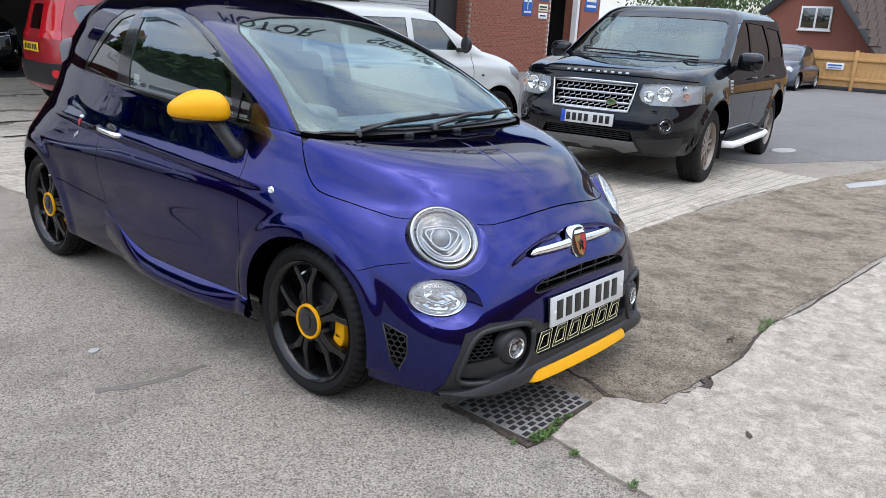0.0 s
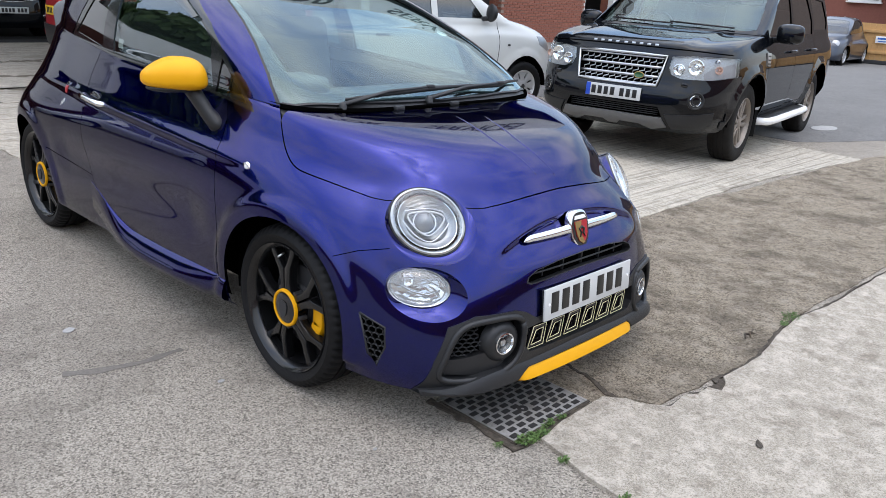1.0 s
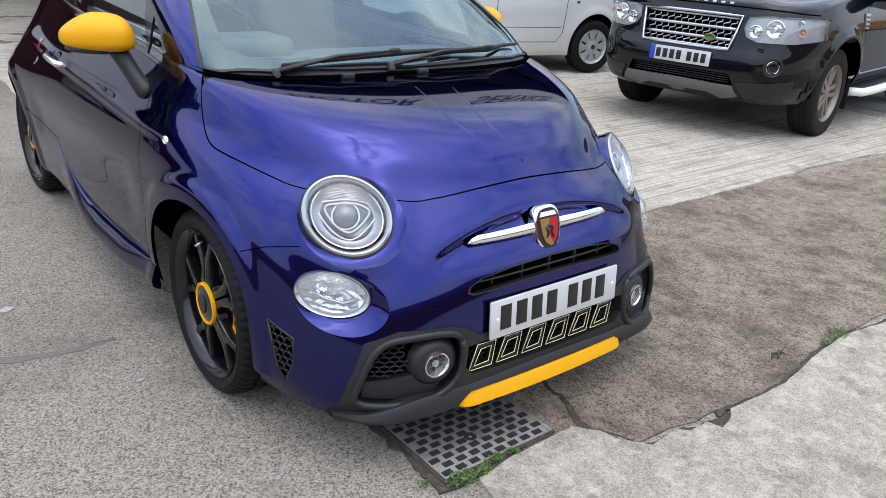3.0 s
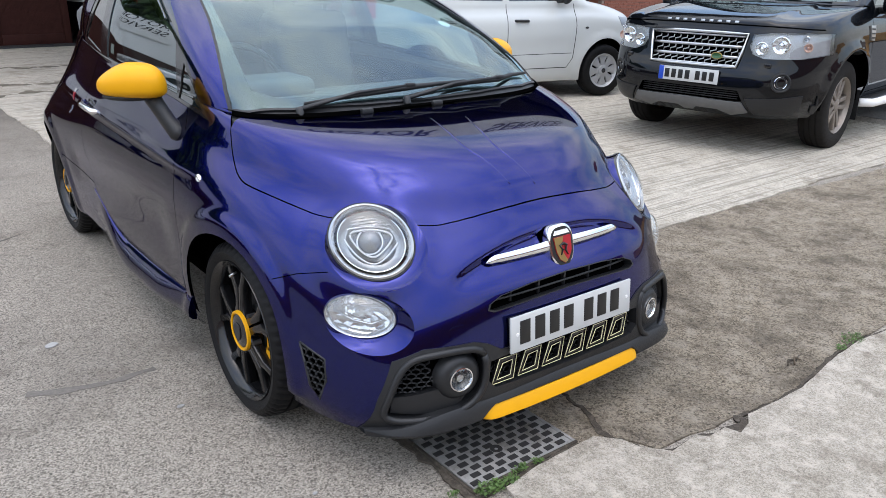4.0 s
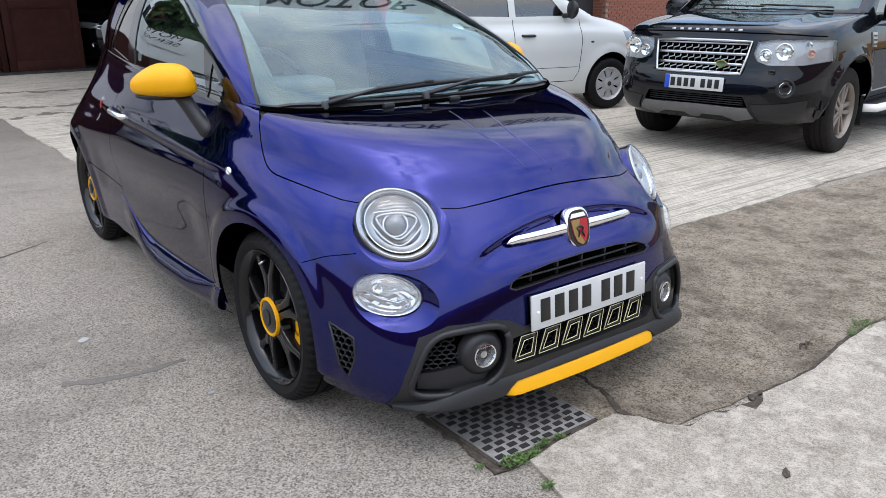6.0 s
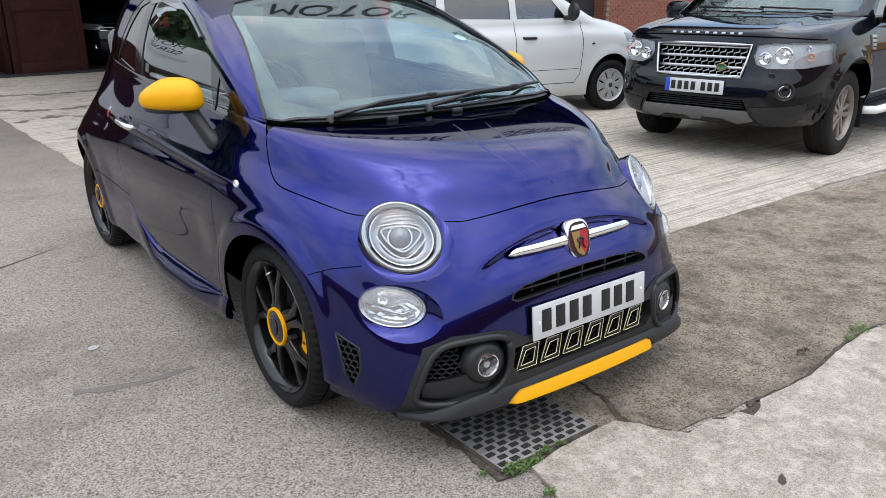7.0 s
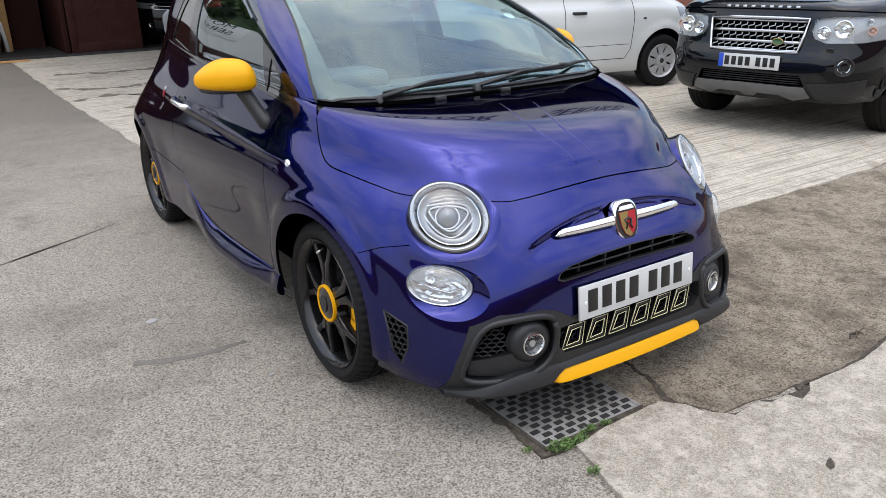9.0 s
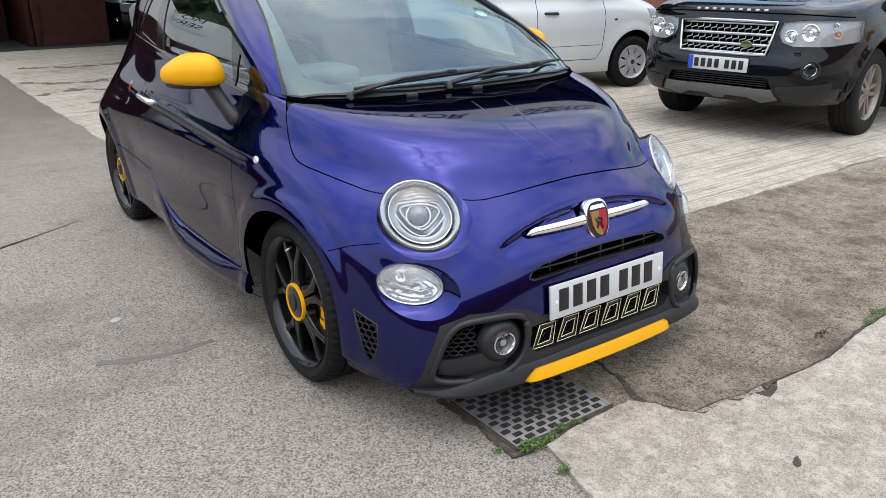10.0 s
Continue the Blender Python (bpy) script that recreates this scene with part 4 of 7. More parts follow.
# ---- the blue hatchback ----
# rows: front y, half width, rear y, front z, side z, rear z, roundness front and rear
BLUE_ROWS = [
    (-0.705, 0.750, 2.800, 0.160, 0.165, 0.200, 5.00, 3.40),
    (-0.733, 0.778, 2.860, 0.225, 0.235, 0.260, 4.60, 3.20),
    (-0.737, 0.800, 2.890, 0.330, 0.380, 0.400, 4.10, 3.20),
    (-0.730, 0.812, 2.890, 0.450, 0.530, 0.520, 3.50, 3.20),
    (-0.712, 0.815, 2.880, 0.530, 0.640, 0.640, 3.20, 3.00),
    (-0.685, 0.805, 2.860, 0.600, 0.725, 0.750, 3.00, 2.60),
    (-0.635, 0.782, 2.840, 0.665, 0.795, 0.840, 2.90, 2.35),
    (-0.575, 0.745, 2.820, 0.727, 0.875, 0.930, 2.60, 2.35),
    (-0.512, 0.728, 2.800, 0.808, 0.912, 0.980, 2.60, 2.35),
    (-0.412, 0.717, 2.790, 0.876, 0.936, 1.010, 2.70, 2.35),
    (-0.240, 0.709, 2.750, 0.920, 0.957, 1.030, 3.00, 2.35),
    (-0.030, 0.704, 2.740, 0.948, 0.972, 1.040, 3.60, 2.35),
    (0.000, 0.700, 2.735, 0.955, 0.985, 1.050, 4.00, 2.35),
    (0.120, 0.690, 2.710, 1.029, 1.046, 1.090, 3.80, 2.35),
    (0.400, 0.655, 2.630, 1.173, 1.172, 1.190, 3.40, 2.35),
    (0.680, 0.610, 2.520, 1.310, 1.285, 1.290, 3.20, 2.40),
    (0.900, 0.560, 2.410, 1.392, 1.365, 1.360, 3.00, 2.40),
    (1.050, 0.500, 2.330, 1.430, 1.415, 1.410, 2.80, 2.40),
    (1.200, 0.380, 2.200, 1.458, 1.455, 1.440, 2.60, 2.40),
    (1.400, 0.200, 2.000, 1.476, 1.478, 1.470, 2.40, 2.40),
    (1.550, 0.030, 1.800, 1.482, 1.484, 1.480, 2.20, 2.40),
]
hull = Hull(BLUE_ROWS, 0.5, 1.95, steps=8, nf=116, ns=72, nr=34)


def smooth01(t):
    t = min(max(t, 0.0), 1.0)
    return t * t * (3 - 2 * t)


LAMP_R = Vector((-0.547, -0.470, 0.680))


def lamp_frame(centre, normal):
    n = Vector(normal).normalized()
    a = Vector((0, 0, 1)).cross(n).normalized()
    return (Vector(centre), a, n.cross(a), n)


def other_side(fr):
    """The same frame on the far side of the car."""
    o, a, b, n = fr
    m = Matrix.Diagonal((-1, 1, 1))
    return (m @ o, -(m @ a), m @ b, m @ n)


HEAD = lamp_frame(LAMP_R, (-0.45, -0.735, 0.51))
LOW = lamp_frame((-0.624, -0.526, 0.495), (-0.60, -0.785, 0.13))


def tilted_oval(ru, rv, tilt, n=44, cu=0.0, cv=0.0):
    c, s = math.cos(tilt), math.sin(tilt)
    return [(cu + x * c - y * s, cv + x * s + y * c) for x, y in circle(0, 0, ru, n, rv)]


# each lamp sits in a painted bezel that widens towards the middle of the car and below
LEAN, LONG, SHORT = -0.52, 1.075, 0.905
HEAD_OVAL, HEAD_RIM = tilted_oval(0.119 * LONG, 0.119 * SHORT, LEAN, 56), tilted_oval(0.148, 0.127, LEAN, 56, 0.013, -0.013)
LOW_OVAL, LOW_RIM = tilted_oval(0.101, 0.062, -0.14, 56), tilted_oval(0.128, 0.083, -0.16, 56, 0.024, -0.018)


def shape_panels(p):
    """Climbing waist, shoulder crease, flared arches, sunken nose and lamp pods."""
    s = min(max((p.y - 0.3) / 1.7, 0), 1)
    k = max(0, min(1, (p.z - 0.75) / 0.2)) * max(0, min(1, (1.40 - p.z) / 0.3))
    q = Vector((p.x, p.y, p.z + 0.07 * s * k))
    side = 1 if p.x > 0 else -1
    q.x *= 1 - 0.125 * smooth01((p.y - 1.25) / 1.1) * smooth01((p.z - 0.66) / 0.30)
    ax = abs(p.x)
    if ax > 0.68 and 0.1 < p.y < 2.3:
        line = 0.765 + 0.035 * (p.y - 0.3)
        q.x += side * 0.009 * math.exp(-((q.z - line) / (0.030 if q.z > line else 0.012)) ** 2) * smooth01((p.y - 0.1) / 0.3) * smooth01((2.3 - p.y) / 0.3)
        q.x -= side * 0.012 * math.exp(-((q.z - 0.50) / 0.10) ** 2) * smooth01((p.y - 0.38) / 0.2) * smooth01((1.92 - p.y) / 0.2)
    if ax > 0.60:
        for wy in (0.0, 2.3):
            r = math.hypot(p.y - wy, p.z - 0.30)
            if p.z > 0.2:
                q.x += side * 0.012 * (1 - smooth01((r - 0.355) / 0.045))
    if p.y < -0.3 and ax < 0.5:
        # recess round the whiskers: upper lip, floor coming forward to the slot
        top = 0.672 - 0.09 * (ax / 0.42) ** 2.5
        q.y += 0.024 * smooth01((0.420 - ax) / 0.06) * smooth01((top - p.z) / 0.034) * smooth01((p.z - 0.535) / 0.09)
    if p.y < 0.0 and ax > 0.25:
        d = math.sqrt((ax - 0.545) ** 2 + (p.y + 0.465) ** 2 + (p.z - 0.68) ** 2)
        q += Vector((side * 0.45, -0.72, 0.5)) * (0.013 * (1 - smooth01((d - 0.11) / 0.10)))
    return q


hull.reshape(shape_panels)
car = thing("hatchback", "glossy dark blue hatchback with yellow mirrors and black alloy wheels", "car")


def mirrored(poly):
    """A half outline, from the middle to the side and back to the middle, made whole."""
    return poly + [(-x, y) for x, y in poly[::-1] if abs(x) > 1e-6]


def flip(poly):
    return [(-x, y) for x, y in poly[::-1]]


SCREEN = (Vector((0, 0, 0)), Vector((1, 0, 0)), Vector((0, 0.8, 0.6)), Vector((0, -0.6, 0.8)))
ARCH_F, ARCH_R = circle(-0.010, 0.294, 0.326, 56), circle(2.285, 0.296, 0.320, 56)
QUARTER_GLASS = [(1.93, 1.070), (1.525, 1.032), (1.535, 1.348), (1.66, 1.318), (1.75, 1.235), (1.84, 1.14)]
DOOR_GLASS = [(1.395, 1.024), (1.430, 1.356), (1.28, 1.368), (1.075, 1.342), (0.89, 1.285), (0.75, 1.232), (0.60, 1.142), (0.535, 0.976)]
TRI_GLASS = [(0.500, 1.085), (0.30, 0.948), (0.515, 0.966)]
WINDOW_FRAME = [(1.99, 1.052), (1.86, 1.19), (1.765, 1.305), (1.66, 1.366), (1.50, 1.386), (1.22, 1.387), (1.03, 1.357), (0.82, 1.287), (0.64, 1.200), (0.46, 1.085), (0.245, 0.925), (0.40, 0.945), (0.56, 0.960), (1.40, 1.008), (1.96, 1.046)]
WINDSCREEN = [(0, 0.590), (0.25, 0.598), (0.50, 0.625), (0.63, 0.672), (0.668, 0.715), (0.655, 0.80), (0.605, 0.99), (0.553, 1.19), (0.510, 1.40), (0.450, 1.50), (0.25, 1.555), (0, 1.570)]
BONNET = [(0, -0.568), (0.15, -0.566), (0.30, -0.548), (0.44, -0.503), (0.53, -0.43), (0.605, -0.338), (0.666, -0.20), (0.711, -0.07), (0.722, 0.0), (0.708, 0.07), (0.690, 0.115), (0.655, 0.118), (0.49, -0.005), (0.20, -0.035), (0, -0.042)]
DOOR = [(0.415, 0.948), (0.373, 0.867), (0.358, 0.70), (0.350, 0.59), (0.358, 0.42), (0.372, 0.31), (0.42, 0.272), (0.96, 0.272), (1.20, 0.30), (1.37, 0.36), (1.475, 0.447), (1.525, 0.62), (1.532, 0.78), (1.560, 0.90), (1.530, 1.014)]
SLOT = mirrored([(0, 0.542), (0.15, 0.538), (0.26, 0.526), (0.300, 0.510), (0.308, 0.496), (0.29, 0.489), (0.15, 0.496), (0, 0.499)])
BUMPER = mirrored([(0, 0.372), (0.28, 0.374), (0.325, 0.402), (0.37, 0.416), (0.51, 0.416), (0.588, 0.385), (0.628, 0.275), (0.668, 0.10), (0, 0.10)])
POCKET = spline([(0.352, 0.388), (0.495, 0.396), (0.562, 0.368), (0.602, 0.285), (0.608, 0.216), (0.50, 0.207), (0.395, 0.222), (0.340, 0.285)], 5, True)
MOUTH = mirrored([(0, 0.352), (0.262, 0.352), (0.318, 0.346), (0.325, 0.285), (0.30, 0.258), (0, 0.250)])
VENT = [(-0.385, 0.394), (-0.472, 0.364), (-0.479, 0.300), (-0.450, 0.230), (-0.420, 0.265)]

# painted shell: openings cut away, panel gaps cut through
shell = hull.skin()


def cut_away(bm, fr, outline, both=False, facing=0.05):
    bmesh.ops.delete(bm, geom=[f for f in cut(bm, fr, outline, both, facing) if f.is_valid], context="FACES")


for o in (ARCH_F, ARCH_R, WINDOW_FRAME):
    cut_away(shell, SIDE, o, True)
cut_away(shell, SCREEN, mirrored(WINDSCREEN), facing=0.2)
cut_away(shell, FRONT, SLOT, facing=0.1)
cut_away(shell, REAR, [(-0.46, 1.10), (-0.40, 1.30), (-0.20, 1.34), (0.20, 1.34), (0.40, 1.30), (0.46, 1.10), (0.30, 1.06), (-0.30, 1.06)], facing=0.1)
cut_away(shell, FRONT, BUMPER, facing=0.1)
for fr, oval in ((HEAD, HEAD_RIM), (LOW, LOW_RIM)):
    cut_away(shell, fr, oval, facing=0.3)
    cut_away(shell, other_side(fr), [(-x, y) for x, y in oval[::-1]], facing=0.3)
cut_away(shell, SIDE, VENT, True, facing=0.3)
inner = shell.copy()
for low_bm, low in ((shell, 0.195), (inner, 0.235)):
    bmesh.ops.delete(low_bm, geom=[f for f in low_bm.faces if 0.2 < f.calc_center_median().y < 2.1 and f.calc_center_median().z < low], context="FACES")
GAP = 0.0030
for poly in (BONNET,):
    lead = [(-x, y) for x, y in poly[5:0:-1]] + poly[:6]
    cut_away(shell, TOP, stroke(spline(lead, 3), GAP), facing=0.02)
    cut_away(shell, TOP, stroke(spline(poly[5:11], 4), GAP), facing=0.02)
    cut_away(shell, TOP, stroke(spline([(-x, y) for x, y in poly[5:11]], 4), GAP), facing=0.02)
cut_away(shell, SIDE, stroke(spline(DOOR, 3), GAP), True)
cut_away(shell, SIDE, stroke([(-0.27, 0.553), (-0.34, 0.582), (-0.43, 0.604)], 0.0026), True)
cut_away(shell, SIDE, stroke([(1.49, 0.46), (1.75, 0.475), (1.98, 0.50)], 0.004), True)
COWL = mirrored([(0, -0.042), (0.20, -0.035), (0.49, -0.005), (0.655, 0.118), (0.69, 0.115), (0.66, 0.17), (0.50, 0.06), (0.25, 0.022), (0, 0.014)])
cut_away(shell, TOP, COWL, facing=0.3)
whole_bonnet = mirrored(BONNET)
groups = {"bonnet": [], "door": [], "door_far": [], "panel": []}
for f in shell.faces:
    c = f.calc_center_median()
    if c.y < 0.15 and c.z > 0.6 and inside(whole_bonnet, c.x, c.y) and f.normal.z > 0.02:
        groups["bonnet"].append(f)
    elif inside(DOOR, c.y, c.z) and abs(f.normal.x) > 0.05 and abs(c.x) > 0.5:
        groups["door" if c.x < 0 else "door_far"].append(f)
    else:
        groups["panel"].append(f)


def split_off(bm, faces):
    keep = {f.index for f in faces}
    bm2 = bm.copy()
    bm2.faces.ensure_lookup_table()
    bmesh.ops.delete(bm2, geom=[f for f in bm2.faces if f.index not in keep], context="FACES")
    return bm2


shell.faces.index_update()
panels = {k: part("door" if k == "door_far" else "body" if k == "panel" else k, split_off(shell, v), BLUE, car, sharp=55) for k, v in groups.items()}
shell.free()
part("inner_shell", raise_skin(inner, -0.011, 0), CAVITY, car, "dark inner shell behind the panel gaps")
REAR_SCREEN = [(-0.46, 1.10), (-0.40, 1.30), (-0.20, 1.34), (0.20, 1.34), (0.40, 1.30), (0.46, 1.10), (0.30, 1.06), (-0.30, 1.06)]
liner = hull.skin()
for o in (WINDOW_FRAME,):
    cut_away(liner, SIDE, o, True)
cut_away(liner, SCREEN, mirrored(WINDSCREEN), facing=0.2)
cut_away(liner, REAR, REAR_SCREEN, facing=0.1)
bmesh.ops.delete(liner, geom=[f for f in liner.faces if f.calc_center_median().z < 0.95 or f.calc_center_median().y < 0.5], context="FACES")
part("headlining", raise_skin(liner, -0.016, 0), LINER, car, "pale grey headlining")


def with_holes(fr, outline, holes, offset, thick, both=False, facing=0.1, fr_holes=None):
    bm = hull.patch(fr, outline, 0, 0, both, facing)
    for h in holes:
        cut_away(bm, fr_holes or fr, h, both, 0.02)
    return raise_skin(bm, offset, thick)


# windows
def inset_of(poly, d):
    """An outline drawn in by d."""
    n, out = len(poly), []
    area = sum(poly[i][0] * poly[(i + 1) % n][1] - poly[(i + 1) % n][0] * poly[i][1] for i in range(n))
    sgn = 1 if area > 0 else -1
    for i in range(n):
        a, b, c = Vector(poly[i - 1]), Vector(poly[i]), Vector(poly[(i + 1) % n])
        u, v = (b - a).normalized(), (c - b).normalized()
        m = Vector((-(u.y + v.y), u.x + v.x))
        m = m.normalized() * sgn if m.length > 1e-6 else Vector((0, 0))
        out.append(tuple(b + m * d))
    return out


FAR_SIDE = (SIDE[0], SIDE[1], SIDE[2], Vector((1, 0, 0)))
for fr in (SIDE, FAR_SIDE):
    part("window_frame", with_holes(fr, WINDOW_FRAME, [DOOR_GLASS, QUARTER_GLASS, TRI_GLASS], -0.002, 0.012), GLOSS_BLACK, car, "black window surround")
    for poly, mat in ((DOOR_GLASS, SIDE_GLASS), (QUARTER_GLASS, DARK_GLASS), (TRI_GLASS, DARK_GLASS)):
        part("side_window", hull.patch(fr, inset_of(poly, -0.004), -0.006, 0, False, 0.1), mat, car, "reflective side window glass").visible_shadow = False
part("rear_window", hull.patch(REAR, REAR_SCREEN, -0.004, 0, False, 0.1), GLASS, car, "rear window glass").visible_shadow = False
ws_all = mirrored(WINDSCREEN)
ws_hole = mirrored([(0, 0.655), (0.30, 0.660), (0.52, 0.695), (0.585, 0.76), (0.555, 0.95), (0.515, 1.18), (0.475, 1.38), (0.42, 1.455), (0.25, 1.490), (0, 1.500)])
part("windscreen", hull.patch(SCREEN, ws_all, -0.004, 0, False, 0.2), GLASS, car, "clear windscreen glass").visible_shadow = False
part("windscreen_border", with_holes(SCREEN, ws_all, [ws_hole], -0.007, 0, False, 0.2), GLOSS_BLACK, car, "black dotted border of the windscreen")
part("windscreen_seal", with_holes(SCREEN, ws_all, [inset_of(ws_all, 0.009)], 0.0, 0.01, False, 0.2), TRIM, car)
vis = [(1.44, 1.358), (1.28, 1.370), (1.075, 1.344), (0.89, 1.288), (0.72, 1.215), (0.76, 1.205), (0.90, 1.255), (1.09, 1.312), (1.28, 1.335), (1.435, 1.325)]
for fr in (SIDE, FAR_SIDE):
    part("wind_deflector", hull.patch(fr, vis, 0.012, 0.006, False, 0.1), DARK_GLASS, car, "smoked wind deflector over the door glass")

def loop_bar(fr, outline, r, offset, closed=True):
    """A rounded bead that follows the skin along an outline."""
    pts = []
    for u, v in outline + ([outline[0]] if closed else []):
        p, n = hull.at(fr, u, v)
        if p is not None:
            pts.append(p + n * offset)
    return tube(pts, r, 8, up=(0.1, -0.9, 0.3))


# two fine creases on the bonnet
for pts in ([(-0.105, -0.15), (-0.135, -0.30), (-0.145, -0.40), (-0.085, -0.53)], [(0.02, -0.18), (-0.015, -0.30), (-0.04, -0.42), (0.01, -0.54)]):
    line = spline(pts, 8)
    line = [hull.at(TOP, u, v) for u, v in line]
    k = len(line) - 1
    part("bonnet_crease", tube([p - n * 0.0030 for p, n in line], [0.0030 + 0.0030 * math.sin(math.pi * min(1, 0.10 + 0.80 * i / k)) for i in range(k + 1)], 12, flat=0.9, up=(0, 0, 1)), BLUE, panels["bonnet"])

# cowl, slot, bumper
part("cowl", hull.patch(TOP, COWL, -0.008, 0.0, False, 0.3), TRIM, car, "black plastic cowl below the windscreen")
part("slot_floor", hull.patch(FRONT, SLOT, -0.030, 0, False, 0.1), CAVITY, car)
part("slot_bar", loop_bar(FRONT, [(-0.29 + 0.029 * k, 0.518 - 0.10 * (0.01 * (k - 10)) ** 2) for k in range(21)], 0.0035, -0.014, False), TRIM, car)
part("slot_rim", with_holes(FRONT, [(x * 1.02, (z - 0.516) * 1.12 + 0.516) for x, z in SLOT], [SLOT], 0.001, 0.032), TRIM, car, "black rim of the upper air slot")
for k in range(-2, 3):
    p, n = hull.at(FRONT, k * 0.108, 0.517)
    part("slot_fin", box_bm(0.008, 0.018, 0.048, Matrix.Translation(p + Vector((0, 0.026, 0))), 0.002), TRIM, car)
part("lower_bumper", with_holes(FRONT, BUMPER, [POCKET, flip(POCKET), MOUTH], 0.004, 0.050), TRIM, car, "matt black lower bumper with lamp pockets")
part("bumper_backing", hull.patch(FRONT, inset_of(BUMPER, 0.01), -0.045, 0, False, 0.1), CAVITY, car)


for poly in (POCKET, flip(POCKET)):
    part("pocket_rim", loop_bar(FRONT, poly, 0.011, 0.002), TRIM, car)


def honeycomb(fr, outline, w, h, bar, offset, depth):
    """Hexagonal mesh bars that follow the skin inside an outline."""
    bm = bmesh.new()
    us, vs = [p[0] for p in outline], [p[1] for p in outline]
    seen = set()
    rows_n = int((max(vs) - min(vs)) / (0.75 * h)) + 3
    cols_n = int((max(us) - min(us)) / w) + 3
    for j in range(-1, rows_n):
        for i in range(-1, cols_n):
            cx, cy = min(us) + (i + 0.5 * (j % 2)) * w, min(vs) + j * 0.75 * h
            ring = [(cx, cy + h / 2), (cx + w / 2, cy + h / 4), (cx + w / 2, cy - h / 4), (cx, cy - h / 2), (cx - w / 2, cy - h / 4), (cx - w / 2, cy + h / 4)]
            for a, b in zip(ring, ring[1:] + ring[:1]):
                key = (round(a[0] + b[0], 4), round(a[1] + b[1], 4))
                if key in seen or not inside(outline, (a[0] + b[0]) / 2, (a[1] + b[1]) / 2):
                    continue
                seen.add(key)
                p, q = hull.at(fr, *a), hull.at(fr, *b)
                if p[0] is None or q[0] is None:
                    continue
                tube([p[0] + p[1] * offset, q[0] + q[1] * offset], bar, 4, bm, 2.2, up=p[1])
    return bm


part("mouth_mesh", honeycomb(FRONT, MOUTH, 0.030, 0.024, 0.0028, -0.028, 0.01), GLOSS_BLACK, car, "black honeycomb mesh")
POCKET_MESH = [(0.495, 0.380), (0.565, 0.352), (0.600, 0.278), (0.545, 0.282), (0.485, 0.300)]
for poly in (POCKET_MESH, flip(POCKET_MESH)):
    part("pocket_mesh", honeycomb(FRONT, poly, 0.026, 0.018, 0.0028, -0.030, 0.01), TRIM, car, "black honeycomb mesh")
    s = 1 if poly is POCKET_MESH else -1
    shelf = [(s * x, z) for x, z in [(0.600, 0.275), (0.605, 0.224), (0.50, 0.214), (0.41, 0.230), (0.39, 0.258), (0.48, 0.290), (0.55, 0.280)]]
    part("pocket_shelf", hull.patch(FRONT, shelf, -0.014, 0.03, False, 0.1), TRIM, car)
for far in (False, True):
    fr = (SIDE[0], SIDE[1], SIDE[2], Vector((1, 0, 0))) if far else SIDE
    part("side_vent", hull.patch(fr, VENT, -0.020, 0, False, 0.2), CAVITY, car)
    part("side_vent_mesh", honeycomb(fr, VENT, 0.024, 0.026, 0.0030, -0.006, 0.01), TRIM, car, "black honeycomb side vent")
    part("side_vent_rim", loop_bar(fr, VENT, 0.004, -0.001), TRIM, car)

# fog lamps with chrome bowls
for s in (-1, 1):
    p, n = hull.at(FRONT, s * 0.415, 0.314)
    ax = Vector((s * 0.18, -1, 0.02)).normalized()
    m = Matrix.Translation(p + ax * 0.010) @ ax.to_track_quat("X", "Z").to_matrix().to_4x4()
    lamp = part("fog_lamp", lathe([(-0.050, 0.074), (-0.026, 0.068), (-0.014, 0.057), (-0.010, 0.046), (-0.012, 0.036), (-0.03, 0.032)], 40, m), TRIM, car, "round fog lamp housing")
    part("reflector", lathe([(-0.010, 0.036), (-0.008, 0.033), (-0.012, 0.029), (-0.030, 0.018), (-0.032, 0.0005)], 40, m), BOWL, lamp, "chrome bowl")
    part("lamp_ring", lathe([(-0.012, 0.0375), (-0.006, 0.0365), (-0.005, 0.033), (-0.011, 0.030)], 40, m), CHROME, lamp, "chrome ring")
    part("bulb_shield", lathe([(-0.028, 0.013), (-0.016, 0.011), (-0.013, 0.0005)], 20, m), SATIN, lamp)
    part("lens", lathe([(-0.010, 0.034), (-0.004, 0.024), (-0.002, 0.0005)], 32, m), CLEAR, lamp).visible_shadow = False

# yellow lip
lip = bmesh.new()
sec = []
N = 28
for i in range(N + 1):
    x = -0.350 + 0.700 * i / N
    tpr = 1.0
    y = -0.738 + 0.12 * x * x + 0.035 * smooth01((abs(x) - 0.318) / 0.03)
    zb, zt = 0.160 + 0.015 * (1 - tpr), 0.178 + 0.026 * tpr
    sec.append([lip.verts.new(v) for v in ((x, y + 0.03, zt + 0.004), (x, y - 0.012, zt), (x, y - 0.026, (zb + zt) / 2), (x, y - 0.030, zb + 0.006), (x, y - 0.022, zb), (x, y + 0.05, zb))])
for a, b in zip(sec, sec[1:]):
    for k in range(5):
        lip.faces.new((a[k], b[k], b[k + 1], a[k + 1]))
lip.faces.new(sec[0])
lip.faces.new(sec[-1][::-1])
bmesh.ops.recalc_face_normals(lip, faces=lip.faces[:])
part("lip_spoiler", lip, YELLOW, car, "bright yellow front lip")
chin = bmesh.new()
sec = []
